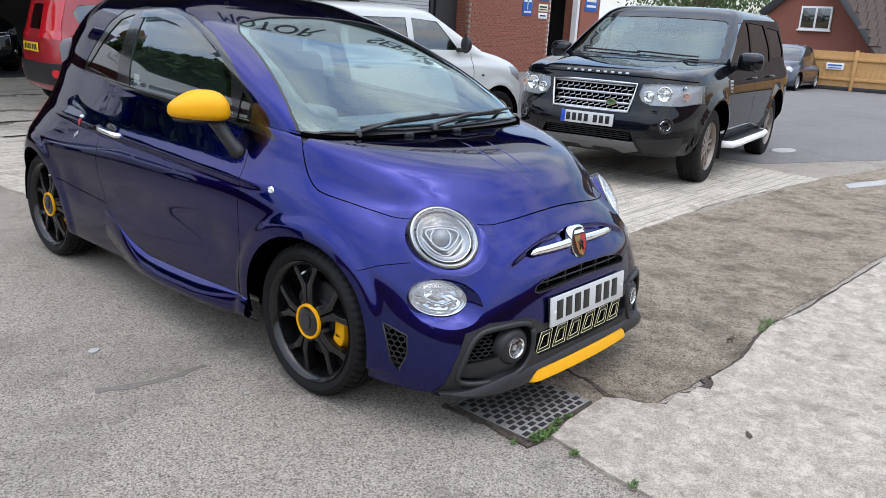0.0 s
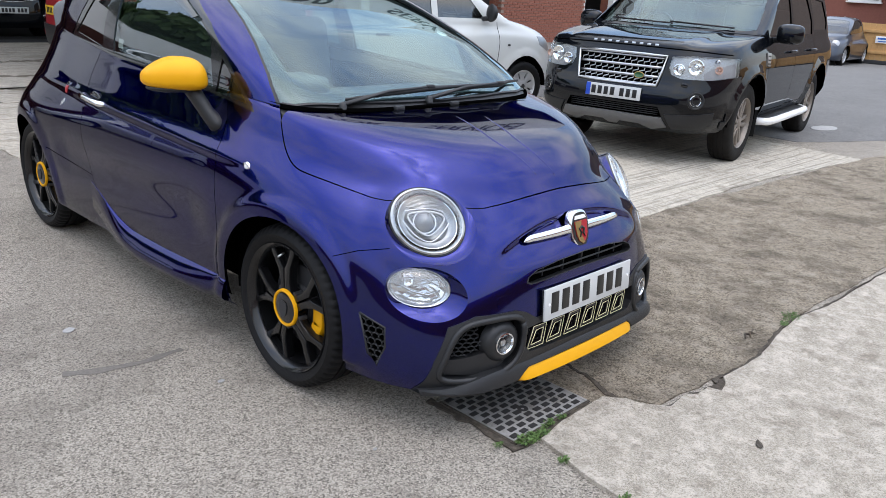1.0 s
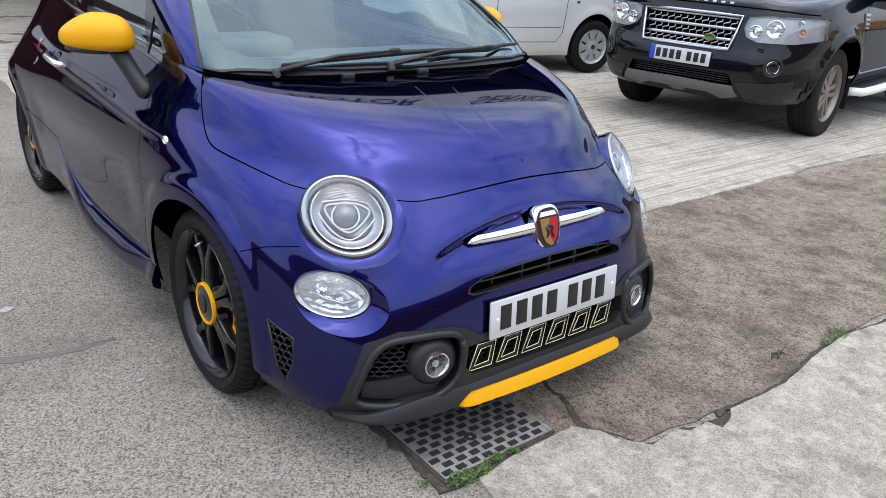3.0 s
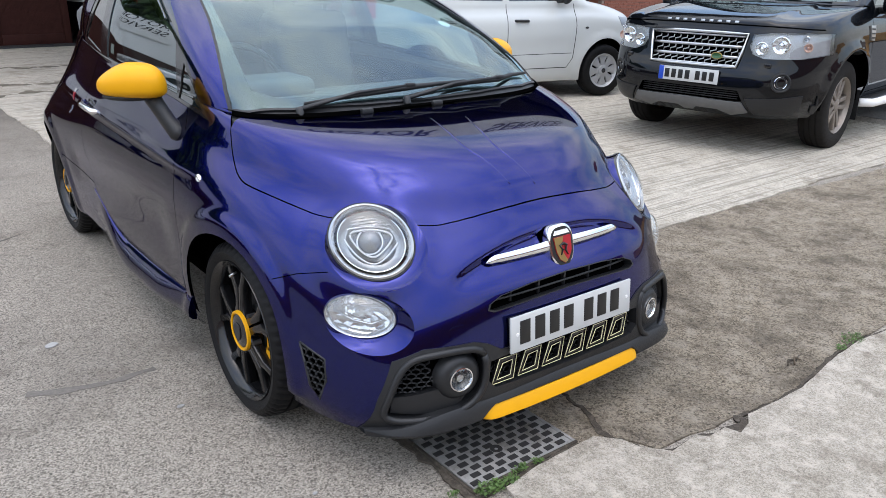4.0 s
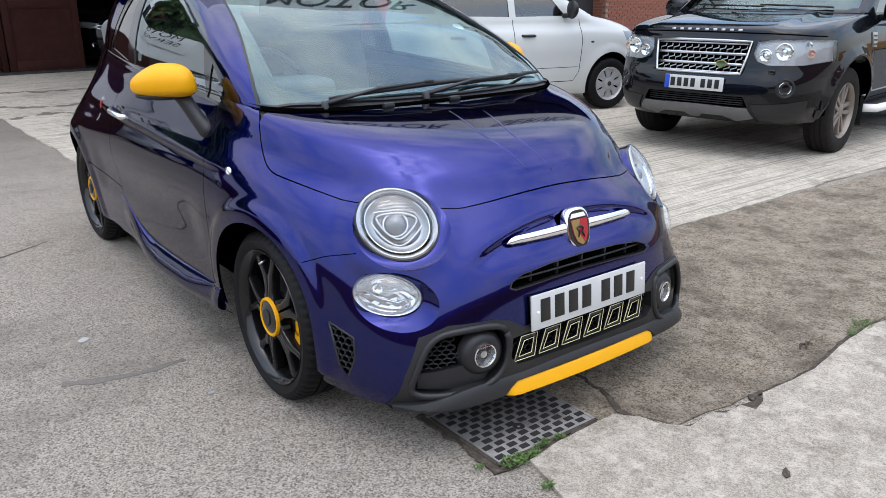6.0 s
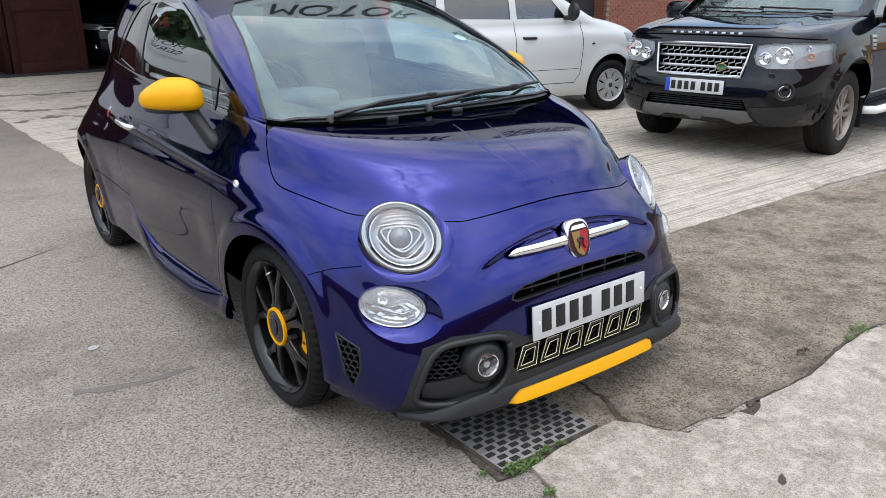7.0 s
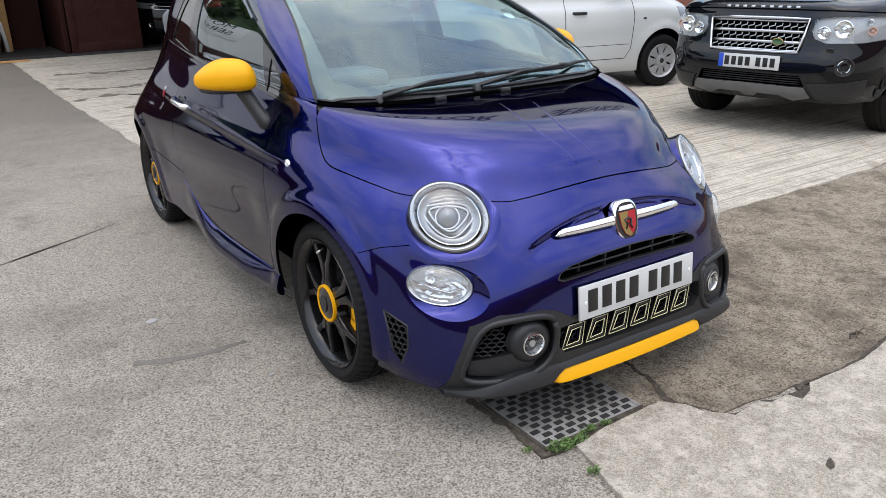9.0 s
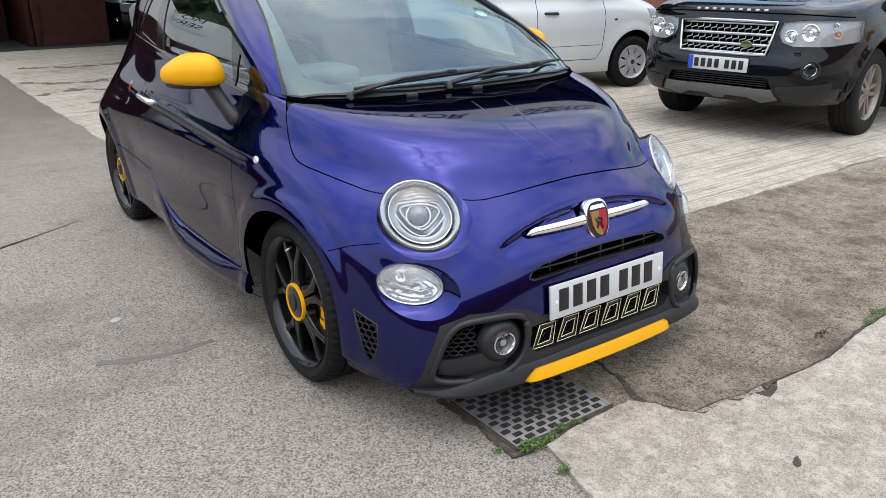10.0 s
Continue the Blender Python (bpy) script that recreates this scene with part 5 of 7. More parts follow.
for i in range(61):
    a = -1 + 2 * i / 60
    x = 0.655 * a
    y = -0.730 + 0.06 * x * x + 0.13 * abs(a) ** 9
    zt = 0.236 - 0.02 * abs(a) ** 2 - 0.045 * smooth01((abs(x) - 0.45) / 0.25)
    zb = 0.196 - 0.036 * smooth01((abs(x) - 0.305) / 0.05)
    sec.append([chin.verts.new(v) for v in ((x, y + 0.06, zt), (x, y - 0.006, zt - 0.002), (x, y - 0.018, zt - 0.018), (x, y - 0.020, zb + 0.012), (x, y - 0.008, zb), (x, y + 0.08, zb))])
for a, b in zip(sec, sec[1:]):
    for k in range(5):
        chin.faces.new((a[k], b[k], b[k + 1], a[k + 1]))
bmesh.ops.recalc_face_normals(chin, faces=chin.faces[:])
part("chin_spoiler", chin, TRIM, car, "matt black chin spoiler")
part("tow_eye_hook", tube([(-0.42 + 0.045 * math.cos(a), -0.62, 0.150 + 0.03 * math.sin(a)) for a in [0.26 * k for k in range(25)]], 0.008, 8, up=(0, 1, 0)), TRIM, car)

# outlined lettering in the mouth: plain slanted frames
for k in range(6):
    x0 = -0.312 + k * 0.098
    quad = [(x0, 0.268), (x0 + 0.026, 0.343), (x0 + 0.090, 0.343), (x0 + 0.080, 0.268)]
    frame_bm = bmesh.new()
    for d in (0.0, 0.020):
        q = inset_of(quad, d)
        pts = []
        for u, v in q + q[:1]:
            p, n = hull.at(FRONT, u, v)
            pts.append(p + Vector((0, -0.001, 0)))
        tube(pts, 0.0012, 6, frame_bm, up=(0, -1, 0))
    part("outlined_emblem", frame_bm, CREAM_LINE, car, "thin cream outlined block")
    pad = [inset_of(quad, 0.002), inset_of(quad, 0.018)]
    part("emblem_panel", with_holes(FRONT, pad[0], [pad[1]], -0.004, 0.01), GLOSS_BLACK, car)
p, n = hull.at(FRONT, -0.41, 0.452)
wash = [(-0.435, 0.436), (-0.435, 0.458), (-0.425, 0.466), (-0.395, 0.468), (-0.387, 0.460), (-0.387, 0.436)]
part("tow_eye_cover", with_holes(FRONT, wash, [], 0.0015, 0.004), BLUE, car, "small painted tow eye cover")

# number plate: plain dark bars stand for its characters
plate_m = pose(0, -0.745, 0.412, -4, 0, 0)
plate = part("number_plate", box_bm(0.52, 0.008, 0.111, plate_m, 0.003), PLATE_WHITE, car, "white plate with plain dark bars")
for k in range(7):
    x = -0.205 + 0.060 * k + (0.028 if k > 3 else 0)
    part("bar", box_bm(0.040, 0.003, 0.072, plate_m @ pose(x, -0.0045, 0.003), 0.001), INK, plate)
for x in (-0.235, 0.24):
    part("screw_cap", lathe([(0.0, 0.006), (0.002, 0.005), (0.003, 0.0005)], 12, plate_m @ pose(x, -0.004, 0, 0, 0, -90)), SIGN_WHITE, plate)
part("plate_holder", box_bm(0.50, 0.02, 0.10, plate_m @ pose(0, 0.012, 0), 0.004), TRIM, car)

# chrome whiskers and shield badge
for s in (-1, 1):
    pts, rs = [], []
    for k in range(15):
        t = k / 14
        x = s * (0.035 + 0.245 * t)
        p, n = hull.at(FRONT, x, 0.612 - 0.002 * t)
        pts.append(p + n * 0.012)
        rs.append(0.0175 * (1 - 0.25 * t) * (1 if t < 0.8 else max(0.12, math.sqrt(max(0, 1 - ((t - 0.8) / 0.2) ** 2)))))
    part("chrome_whisker", tube(pts, rs, 12, flat=0.75, up=(0, -1, 0.3)), CHROME, car, "chrome whisker bar")
SHIELD = spline([(-0.052, 0.030), (-0.034, 0.062), (0, 0.069), (0.034, 0.062), (0.052, 0.030), (0.047, -0.028), (0.026, -0.060), (0, -0.074), (-0.026, -0.060), (-0.047, -0.028)], 5, True)
p, n = hull.at(FRONT, 0, 0.610)
bm_ = Matrix.Translation(p + Vector((0, -0.004, 0))) @ pose(0, 0, 0, 74, 0, 0)
badge = part("shield_badge", prism(SHIELD, 0.026, bm_ @ pose(0, 0, -0.006), 0.007), CHROME, car, "chrome rimmed shield badge")
part("badge_field", prism([(x * 0.86, y * 0.87 - 0.001) for x, y in SHIELD], 0.002, bm_ @ pose(0, 0, 0.0195)), INK, badge)
part("badge_red", prism([(-0.036, 0.030), (0.037, 0.030), (0.034, -0.016), (0.020, -0.040), (0.001, -0.052), (-0.019, -0.040), (-0.030, -0.016)], 0.002, bm_ @ pose(0, 0, 0.0215)), PINK, badge)
part("badge_gold", prism([(-0.035, 0.029), (0.004, 0.029), (-0.010, -0.010), (0.012, -0.046), (0.001, -0.051), (-0.019, -0.039), (-0.029, -0.016)], 0.0016, bm_ @ pose(0, 0, 0.0235)), GOLD, badge)
part("badge_figure", tube([bm_ @ Vector((x, y, 0.0262)) for x, y in ((-0.014, -0.026), (-0.006, -0.010), (-0.016, 0.004), (0.0, 0.008), (0.014, 0.002), (0.006, -0.012), (0.014, -0.028))], [0.002, 0.004, 0.003, 0.005, 0.003, 0.004, 0.002], 6), INK, badge, "plain dark figure")
part("badge_band", prism([(-0.034, 0.036), (0.034, 0.036), (0.026, 0.049), (-0.026, 0.049)], 0.0022, bm_ @ pose(0, 0, 0.0215)), SIGN_WHITE, badge)


# painted bezels round the lamps
def lamp_bezel(fr, inner, outer, depth):
    bm = bmesh.new()
    o, a, b, n = fr
    rows = []
    for t in (0.0, 0.06, 0.3, 0.6, 0.85, 1.0):
        ring = []
        for (u0, v0), (u1, v1) in zip(inner, outer):
            p, nn = hull.at(fr, u1, v1)
            q = o + a * u0 + b * v0 - n * depth
            ring.append(bm.verts.new(p.lerp(q, t) - n * (0.0 if t in (0.0, 1.0) else 0.004 * math.sin(math.pi * t))))
        rows.append(ring)
    k = len(inner)
    for r0, r1 in zip(rows, rows[1:]):
        for i in range(k):
            bm.faces.new((r0[i], r0[(i + 1) % k], r1[(i + 1) % k], r1[i]))
    bmesh.ops.recalc_face_normals(bm, faces=bm.faces[:])
    return bm


for fr, inner, outer, depth in ((HEAD, HEAD_OVAL, HEAD_RIM, -0.003), (LOW, LOW_OVAL, LOW_RIM, 0.004)):
    part("lamp_bezel", lamp_bezel(fr, inner, outer, depth), BLUE, car, "painted bezel round the lamp")
    part("lamp_bezel", lamp_bezel(other_side(fr), [(-x, y) for x, y in inner], [(-x, y) for x, y in outer], depth), BLUE, car, "painted bezel round the lamp")


# headlights
def lamp_at(fr, lift=0.0):
    """A pose with z along the lamp's axis."""
    o, a, b, n = fr
    m = Matrix((a, b, n)).transposed().to_4x4()
    m.translation = o + n * lift
    return m


TURN_Z = Matrix.Rotation(radians(-90), 4, "Y")
for fr, lean in ((HEAD, LEAN), (other_side(HEAD), -LEAN)):
    oval_of = Matrix.Rotation(lean, 4, "Z") @ Matrix.Diagonal((LONG, SHORT, 1, 1)) @ Matrix.Rotation(-lean, 4, "Z")
    m = lamp_at(fr, 0.004) @ oval_of @ TURN_Z
    head = part("headlight", lathe([(-0.05, 0.121), (-0.004, 0.1205), (0.003, 0.1180), (0.003, 0.1160), (-0.01, 0.1145)], 64, m), GLOSS_BLACK, car, "round headlight with chrome ring")
    part("bezel", lathe([(-0.004, 0.1160), (0.006, 0.1140), (0.009, 0.1085), (0.006, 0.1020), (0.000, 0.0990)], 64, m), PEARL, head, "wide satin silver bezel")
    part("bezel_groove", lathe([(0.000, 0.0990), (-0.008, 0.0965), (-0.005, 0.0935)], 64, m), GLOSS_BLACK, head)
    part("chrome_ring", lathe([(-0.006, 0.0940), (0.001, 0.0920), (0.000, 0.0895), (-0.006, 0.0880)], 64, m), CHROME, head, "chrome ring")
    part("reflector", lathe([(-0.005, 0.0885), (-0.008, 0.084), (-0.016, 0.077), (-0.018, 0.068), (-0.030, 0.060), (-0.036, 0.045), (-0.038, 0.0005)], 56, m), REFLECTOR, head, "silver reflector bowl")
    mz = lamp_at(fr, -0.018) @ oval_of
    for k in range(7):
        y = 0.052 + 0.0045 * k
        w = 0.9 * math.sqrt(max(0.0, 0.083 ** 2 - y * y))
        part("reflector_rib", tube([mz @ Vector((-w, y, 0.012)), mz @ Vector((0, y, 0.004)), mz @ Vector((w, y, 0.012))], 0.0012, 5, up=fr[3]), LAMP_BRIGHT, head)
    drop = spline([(-0.056, 0.020), (-0.02, 0.036), (0.03, 0.038), (0.058, 0.020), (0.034, -0.020), (0.002, -0.044), (-0.032, -0.026)], 6, True)
    part("light_guide", tube([mz @ Vector((x, y, 0.008)) for x, y in drop + drop[:1]], 0.0030, 8, up=fr[3]), LAMP_PALE, head, "bright light guide")
    part("lamp_bowl", prism([(x * 0.94, y * 0.94) for x, y in drop], 0.006, mz @ pose(0, 0, -0.008)), BOWL, head, "dark bowl behind the projector")
    part("outer_band", tube([mz @ Vector((x * 1.36, y * 1.38 - 0.004, 0.003)) for x, y in drop + drop[:1]], 0.0036, 8, flat=0.6, up=fr[3]), PEARL, head, "silver band round the light guide")
    part("projector", lathe([(0.0, 0.034), (0.010, 0.033), (0.020, 0.024), (0.027, 0.012), (0.029, 0.0005)], 32, lamp_at(fr, -0.022) @ pose(-0.004, 0.004, 0) @ TURN_Z), PROJECTOR, head, "projector lens")
    part("projector_rim", lathe([(0.0, 0.039), (0.006, 0.0375), (0.006, 0.0345), (0.0, 0.033)], 32, lamp_at(fr, -0.022) @ pose(-0.004, 0.004, 0) @ TURN_Z), SATIN, head)
    part("lens", lathe([(0.003, 0.112), (0.012, 0.100), (0.024, 0.070), (0.031, 0.035), (0.033, 0.0005)], 56, m), CLEAR, head, "clear domed lens").visible_shadow = False
for fr, mir in ((LOW, 1), (other_side(LOW), -1)):
    oval = [(mir * x, y) for x, y in LOW_OVAL]
    mz = lamp_at(fr, 0.0)

    def ringed(steps):
        bm = bmesh.new()
        rings = [[bm.verts.new(mz @ Vector((x * k, y * k, z))) for x, y in oval] for k, z in steps]
        n = len(oval)
        for a, b in zip(rings, rings[1:]):
            for i in range(n):
                bm.faces.new((a[i], a[(i + 1) % n], b[(i + 1) % n], b[i]))
        bmesh.ops.recalc_face_normals(bm, faces=bm.faces[:])
        return bm

    low = part("lower_lamp", ringed([(1.0, -0.04), (1.01, -0.004), (0.985, 0.004), (0.95, 0.002)]), SATIN, car, "oval lower lamp")
    part("reflector", ringed([(0.96, 0.002), (0.86, -0.006), (0.80, -0.018), (0.55, -0.036), (0.3, -0.040), (0.01, -0.041)]), LAMP_BRIGHT, low)
    rng = random.Random(11)
    facets = bmesh.new()
    rings = []
    for k, z in ((0.90, -0.006), (0.70, -0.018), (0.50, -0.024), (0.30, -0.028), (0.12, -0.026)):
        rings.append([facets.verts.new(mz @ Vector((x * k + rng.uniform(-0.003, 0.003), y * k + rng.uniform(-0.002, 0.002), z + rng.uniform(-0.0025, 0.0025)))) for x, y in oval[::3]])
    n = len(rings[0])
    for a, b in zip(rings, rings[1:]):
        for i in range(n):
            facets.faces.new((a[i], a[(i + 1) % n], b[(i + 1) % n]))
            facets.faces.new((a[i], b[(i + 1) % n], b[i]))
    facets.faces.new(rings[-1])
    bmesh.ops.recalc_face_normals(facets, faces=facets.faces[:])
    part("facets", facets, LAMP_BRIGHT, low, "cut crystal reflector", smooth=False)
    part("bulb_cup", lathe([(-0.010, 0.020), (0.002, 0.016), (-0.006, 0.008), (-0.008, 0.0005)], 9, mz @ pose(mir * -0.030, 0.012, -0.016) @ TURN_Z), CHROME, low, smooth=False)
    part("light_strip", tube([mz @ Vector((mir * x, y, -0.006)) for x, y in ((-0.062, 0.010), (-0.02, -0.014), (0.03, -0.026), (0.068, -0.010))], [0.002, 0.0045, 0.0045, 0.002], 8, up=fr[3]), PEARL, low)
    part("lens", ringed([(0.965, 0.003), (0.90, 0.012), (0.70, 0.024), (0.40, 0.032), (0.01, 0.035)]), CLEAR, low, "clear domed lens").visible_shadow = False

# side skirts: a shelf that widens forward, then a near upright face
for fr, sd in ((SIDE, -1), (FAR_SIDE, 1)):
    sk = bmesh.new()
    rows = []
    for i in range(57):
        t = i / 56
        y = 0.318 + 1.182 * t
        zt = 0.296 - 0.016 * smooth01(t / 0.5) + 0.165 * smooth01((t - 0.62) / 0.46) ** 1.3
        w = 0.042 * smooth01((1.02 - t) / 0.45) * (0.40 + 0.60 * smooth01(t / 0.35))
        x = abs(hull.at(fr, y, zt)[0].x)
        zb = 0.182 + 0.035 * (1 - smooth01(t / 0.2))
        rows.append([sk.verts.new((sd * px, y, pz)) for px, pz in ((x - 0.012, zt + 0.004), (x + 0.002, zt), (x + 0.45 * w, zt - 0.012 - 0.15 * w), (x + 0.9 * w, zt - 0.030 - 0.5 * w), (x + w, zt - 0.042 - 0.6 * w), (x + 0.92 * w, zt - 0.056 - 0.7 * w), (x + 0.3 * w, max(zb, zt - 0.13)), (x - 0.012, max(zb - 0.006, zt - 0.14)))])
    for a, b in zip(rows, rows[1:]):
        for k in range(7):
            sk.faces.new((a[k], b[k], b[k + 1], a[k + 1]))
    sk.faces.new(rows[0])
    bmesh.ops.recalc_face_normals(sk, faces=sk.faces[:])
    part("side_skirt", sk, BLUE, car, "flared painted side skirt", sharp=60)

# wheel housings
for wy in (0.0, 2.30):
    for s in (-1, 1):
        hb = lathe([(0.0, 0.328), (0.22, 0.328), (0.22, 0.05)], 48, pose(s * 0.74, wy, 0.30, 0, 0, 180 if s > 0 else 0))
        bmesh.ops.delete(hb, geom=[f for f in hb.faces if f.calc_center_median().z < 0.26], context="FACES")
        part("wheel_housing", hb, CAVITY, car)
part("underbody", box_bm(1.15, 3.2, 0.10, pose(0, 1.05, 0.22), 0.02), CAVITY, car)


# ---- wheels ----
def tyre_bm(r, rim, w, n=72, tread=0):
    prof = [(-0.42 * w, rim - 0.004), (-0.50 * w, rim + 0.012), (-0.53 * w, (r + rim) / 2), (-0.49 * w, r - 0.018), (-0.42 * w, r - 0.005)]
    grooves = []
    for g in (-0.22, 0.0, 0.22):
        grooves += [((g - 0.028) * w, r), ((g - 0.024) * w, r - 0.007), ((g + 0.024) * w, r - 0.007), ((g + 0.028) * w, r)]
    prof += grooves + [(-a, q) for a, q in prof[::-1]]
    bm = lathe(prof, n)
    for v in bm.verts:
        # cross cuts in the shoulders of the tread
        rr, a = math.hypot(v.co.y, v.co.z), math.atan2(v.co.z, v.co.y)
        if tread and rr > r - 0.016 and abs(v.co.x) > 0.26 * w and round(a / (2 * math.pi) * n) % 4 == 0:
            v.co.y, v.co.z = v.co.y * (1 - 0.011 / r), v.co.z * (1 - 0.011 / r)
    return bm


def spoke_bm(pts, depth, bev, x0):
    """A spoke from an outline in (across, out), standing on the wheel's face along -x."""
    turn = Matrix(((0, 0, -1, x0), (1, 0, 0, 0), (0, 1, 0, 0), (0, 0, 0, 1)))
    return prism(pts, depth, turn, bev)


def sport_wheel():
    """Outer face looks along -x; the origin is the wheel's middle."""
    w = thing("tmp_wheel", "", "")
    t = part("tyre", tyre_bm(0.294, 0.229, 0.190, 240, 1), RUBBER, w, "low profile tyre")
    part("rim_barrel", lathe([(0.09, 0.2135), (-0.062, 0.2085)], 84), BARREL, w, "dark inner barrel")
    rim = part("rim", lathe([(-0.058, 0.209), (-0.066, 0.2095), (-0.082, 0.217), (-0.090, 0.2255), (-0.094, 0.2315), (-0.087, 0.2345), (-0.074, 0.228), (0.09, 0.229)], 84), RIM_BLACK, w, "satin black alloy rim")
    for k in range(5):
        rot = Matrix.Rotation(2 * math.pi * k / 5 - 0.21, 4, "X")
        for s in (-1, 1):
            arm = [(s * 0.001, 0.046), (s * 0.034, 0.046), (s * 0.026, 0.090), (s * 0.036, 0.136), (s * 0.068, 0.188), (s * 0.072, 0.206), (s * 0.050, 0.214), (s * 0.034, 0.180), (s * 0.014, 0.150), (s * 0.003, 0.140)]
            b = spoke_bm(arm if s > 0 else arm[::-1], 0.034, 0.007, -0.044)
            for v in b.verts:
                rr = math.hypot(v.co.y, v.co.z)
                v.co.x += 0.006 * smooth01((rr - 0.08) / 0.12) - 0.008 * (1 - smooth01((rr - 0.04) / 0.05))
            bmesh.ops.transform(b, matrix=rot, verts=b.verts[:])
            part("spoke", b, RIM_BLACK, rim)
        web = spoke_bm([(-0.016, 0.146), (-0.034, 0.180), (-0.048, 0.212), (0.048, 0.212), (0.034, 0.180), (0.016, 0.146), (0.0, 0.134)], 0.012, 0.003, -0.026)
        bmesh.ops.transform(web, matrix=rot, verts=web.verts[:])
        part("spoke_web", web, RIM_BLACK, rim)
        part("wheel_bolt", lathe([(-0.05, 0.009), (-0.078, 0.008), (-0.080, 0.0005)], 6, rot @ pose(0, 0.032, 0.066)), DARK_STEEL, rim)
    part("hub", lathe([(-0.03, 0.062), (-0.084, 0.058), (-0.090, 0.050), (-0.092, 0.0005)], 40), RIM_BLACK, rim)
    part("hub_ring", lathe([(-0.082, 0.0680), (-0.091, 0.0665), (-0.0935, 0.0620), (-0.091, 0.0570), (-0.084, 0.0560)], 48), YELLOW, rim, "yellow hub ring")
    cap = part("hub_cap", lathe([(-0.082, 0.0570), (-0.090, 0.0545), (-0.095, 0.040), (-0.096, 0.0005)], 40), GLOSS_BLACK, rim)
    part("cap_emblem", prism([(x * 0.42, y * 0.42) for x, y in SHIELD], 0.003, Matrix(((0, 0, -1, -0.0965), (1, 0, 0, 0), (0, 1, 0, 0), (0, 0, 0, 1)))), DARK_STEEL, cap)
    part("valve", tube([(-0.075, 0.02, 0.195), (-0.10, 0.024, 0.183)], 0.004, 8), SATIN, rim)
    part("brake_disc", lathe([(-0.010, 0.145), (-0.022, 0.145), (-0.022, 0.075), (-0.035, 0.070), (-0.035, 0.0005)], 48), DARK_STEEL, w, "steel brake disc")
    part("rim_back", lathe([(0.03, 0.213), (0.03, 0.0005)], 48), CAVITY, w)
    return w


wheel_set = []
proto = sport_wheel()
for wy, wx, turn in ((-0.018, 0.680, 0.0), (2.275, 0.665, 0.45)):
    for s in (-1, 1):
        m = Matrix.Translation((s * wx, wy, 0.292)) @ Matrix.Rotation(math.pi if s > 0 else 0, 4, "Z") @ Matrix.Rotation(turn, 4, "X")
        c = copy_thing(proto, m)
        c.name = "wheel"
        c.parent = car
        wheel_set.append(c)
        cal = bmesh.new()
        for k in range(2):
            a = -0.30 + 0.42 * k
            box_bm(0.052, 0.055, 0.085, Matrix.Rotation(0.15 - a, 4, "X") @ pose(0, -0.128, 0), 0.012, bm=cal)
        part("brake_caliper", cal, YELLOW, car, "yellow brake caliper").matrix_basis = Matrix.Translation((s * (wx + 0.022), wy, 0.292)) @ (Matrix.Rotation(math.pi, 4, "Z") @ Matrix.Diagonal((1, -1, 1, 1)) if s > 0 else Matrix.Identity(4))
for o in [proto, *proto.children_recursive]:
    bpy.data.objects.remove(o)

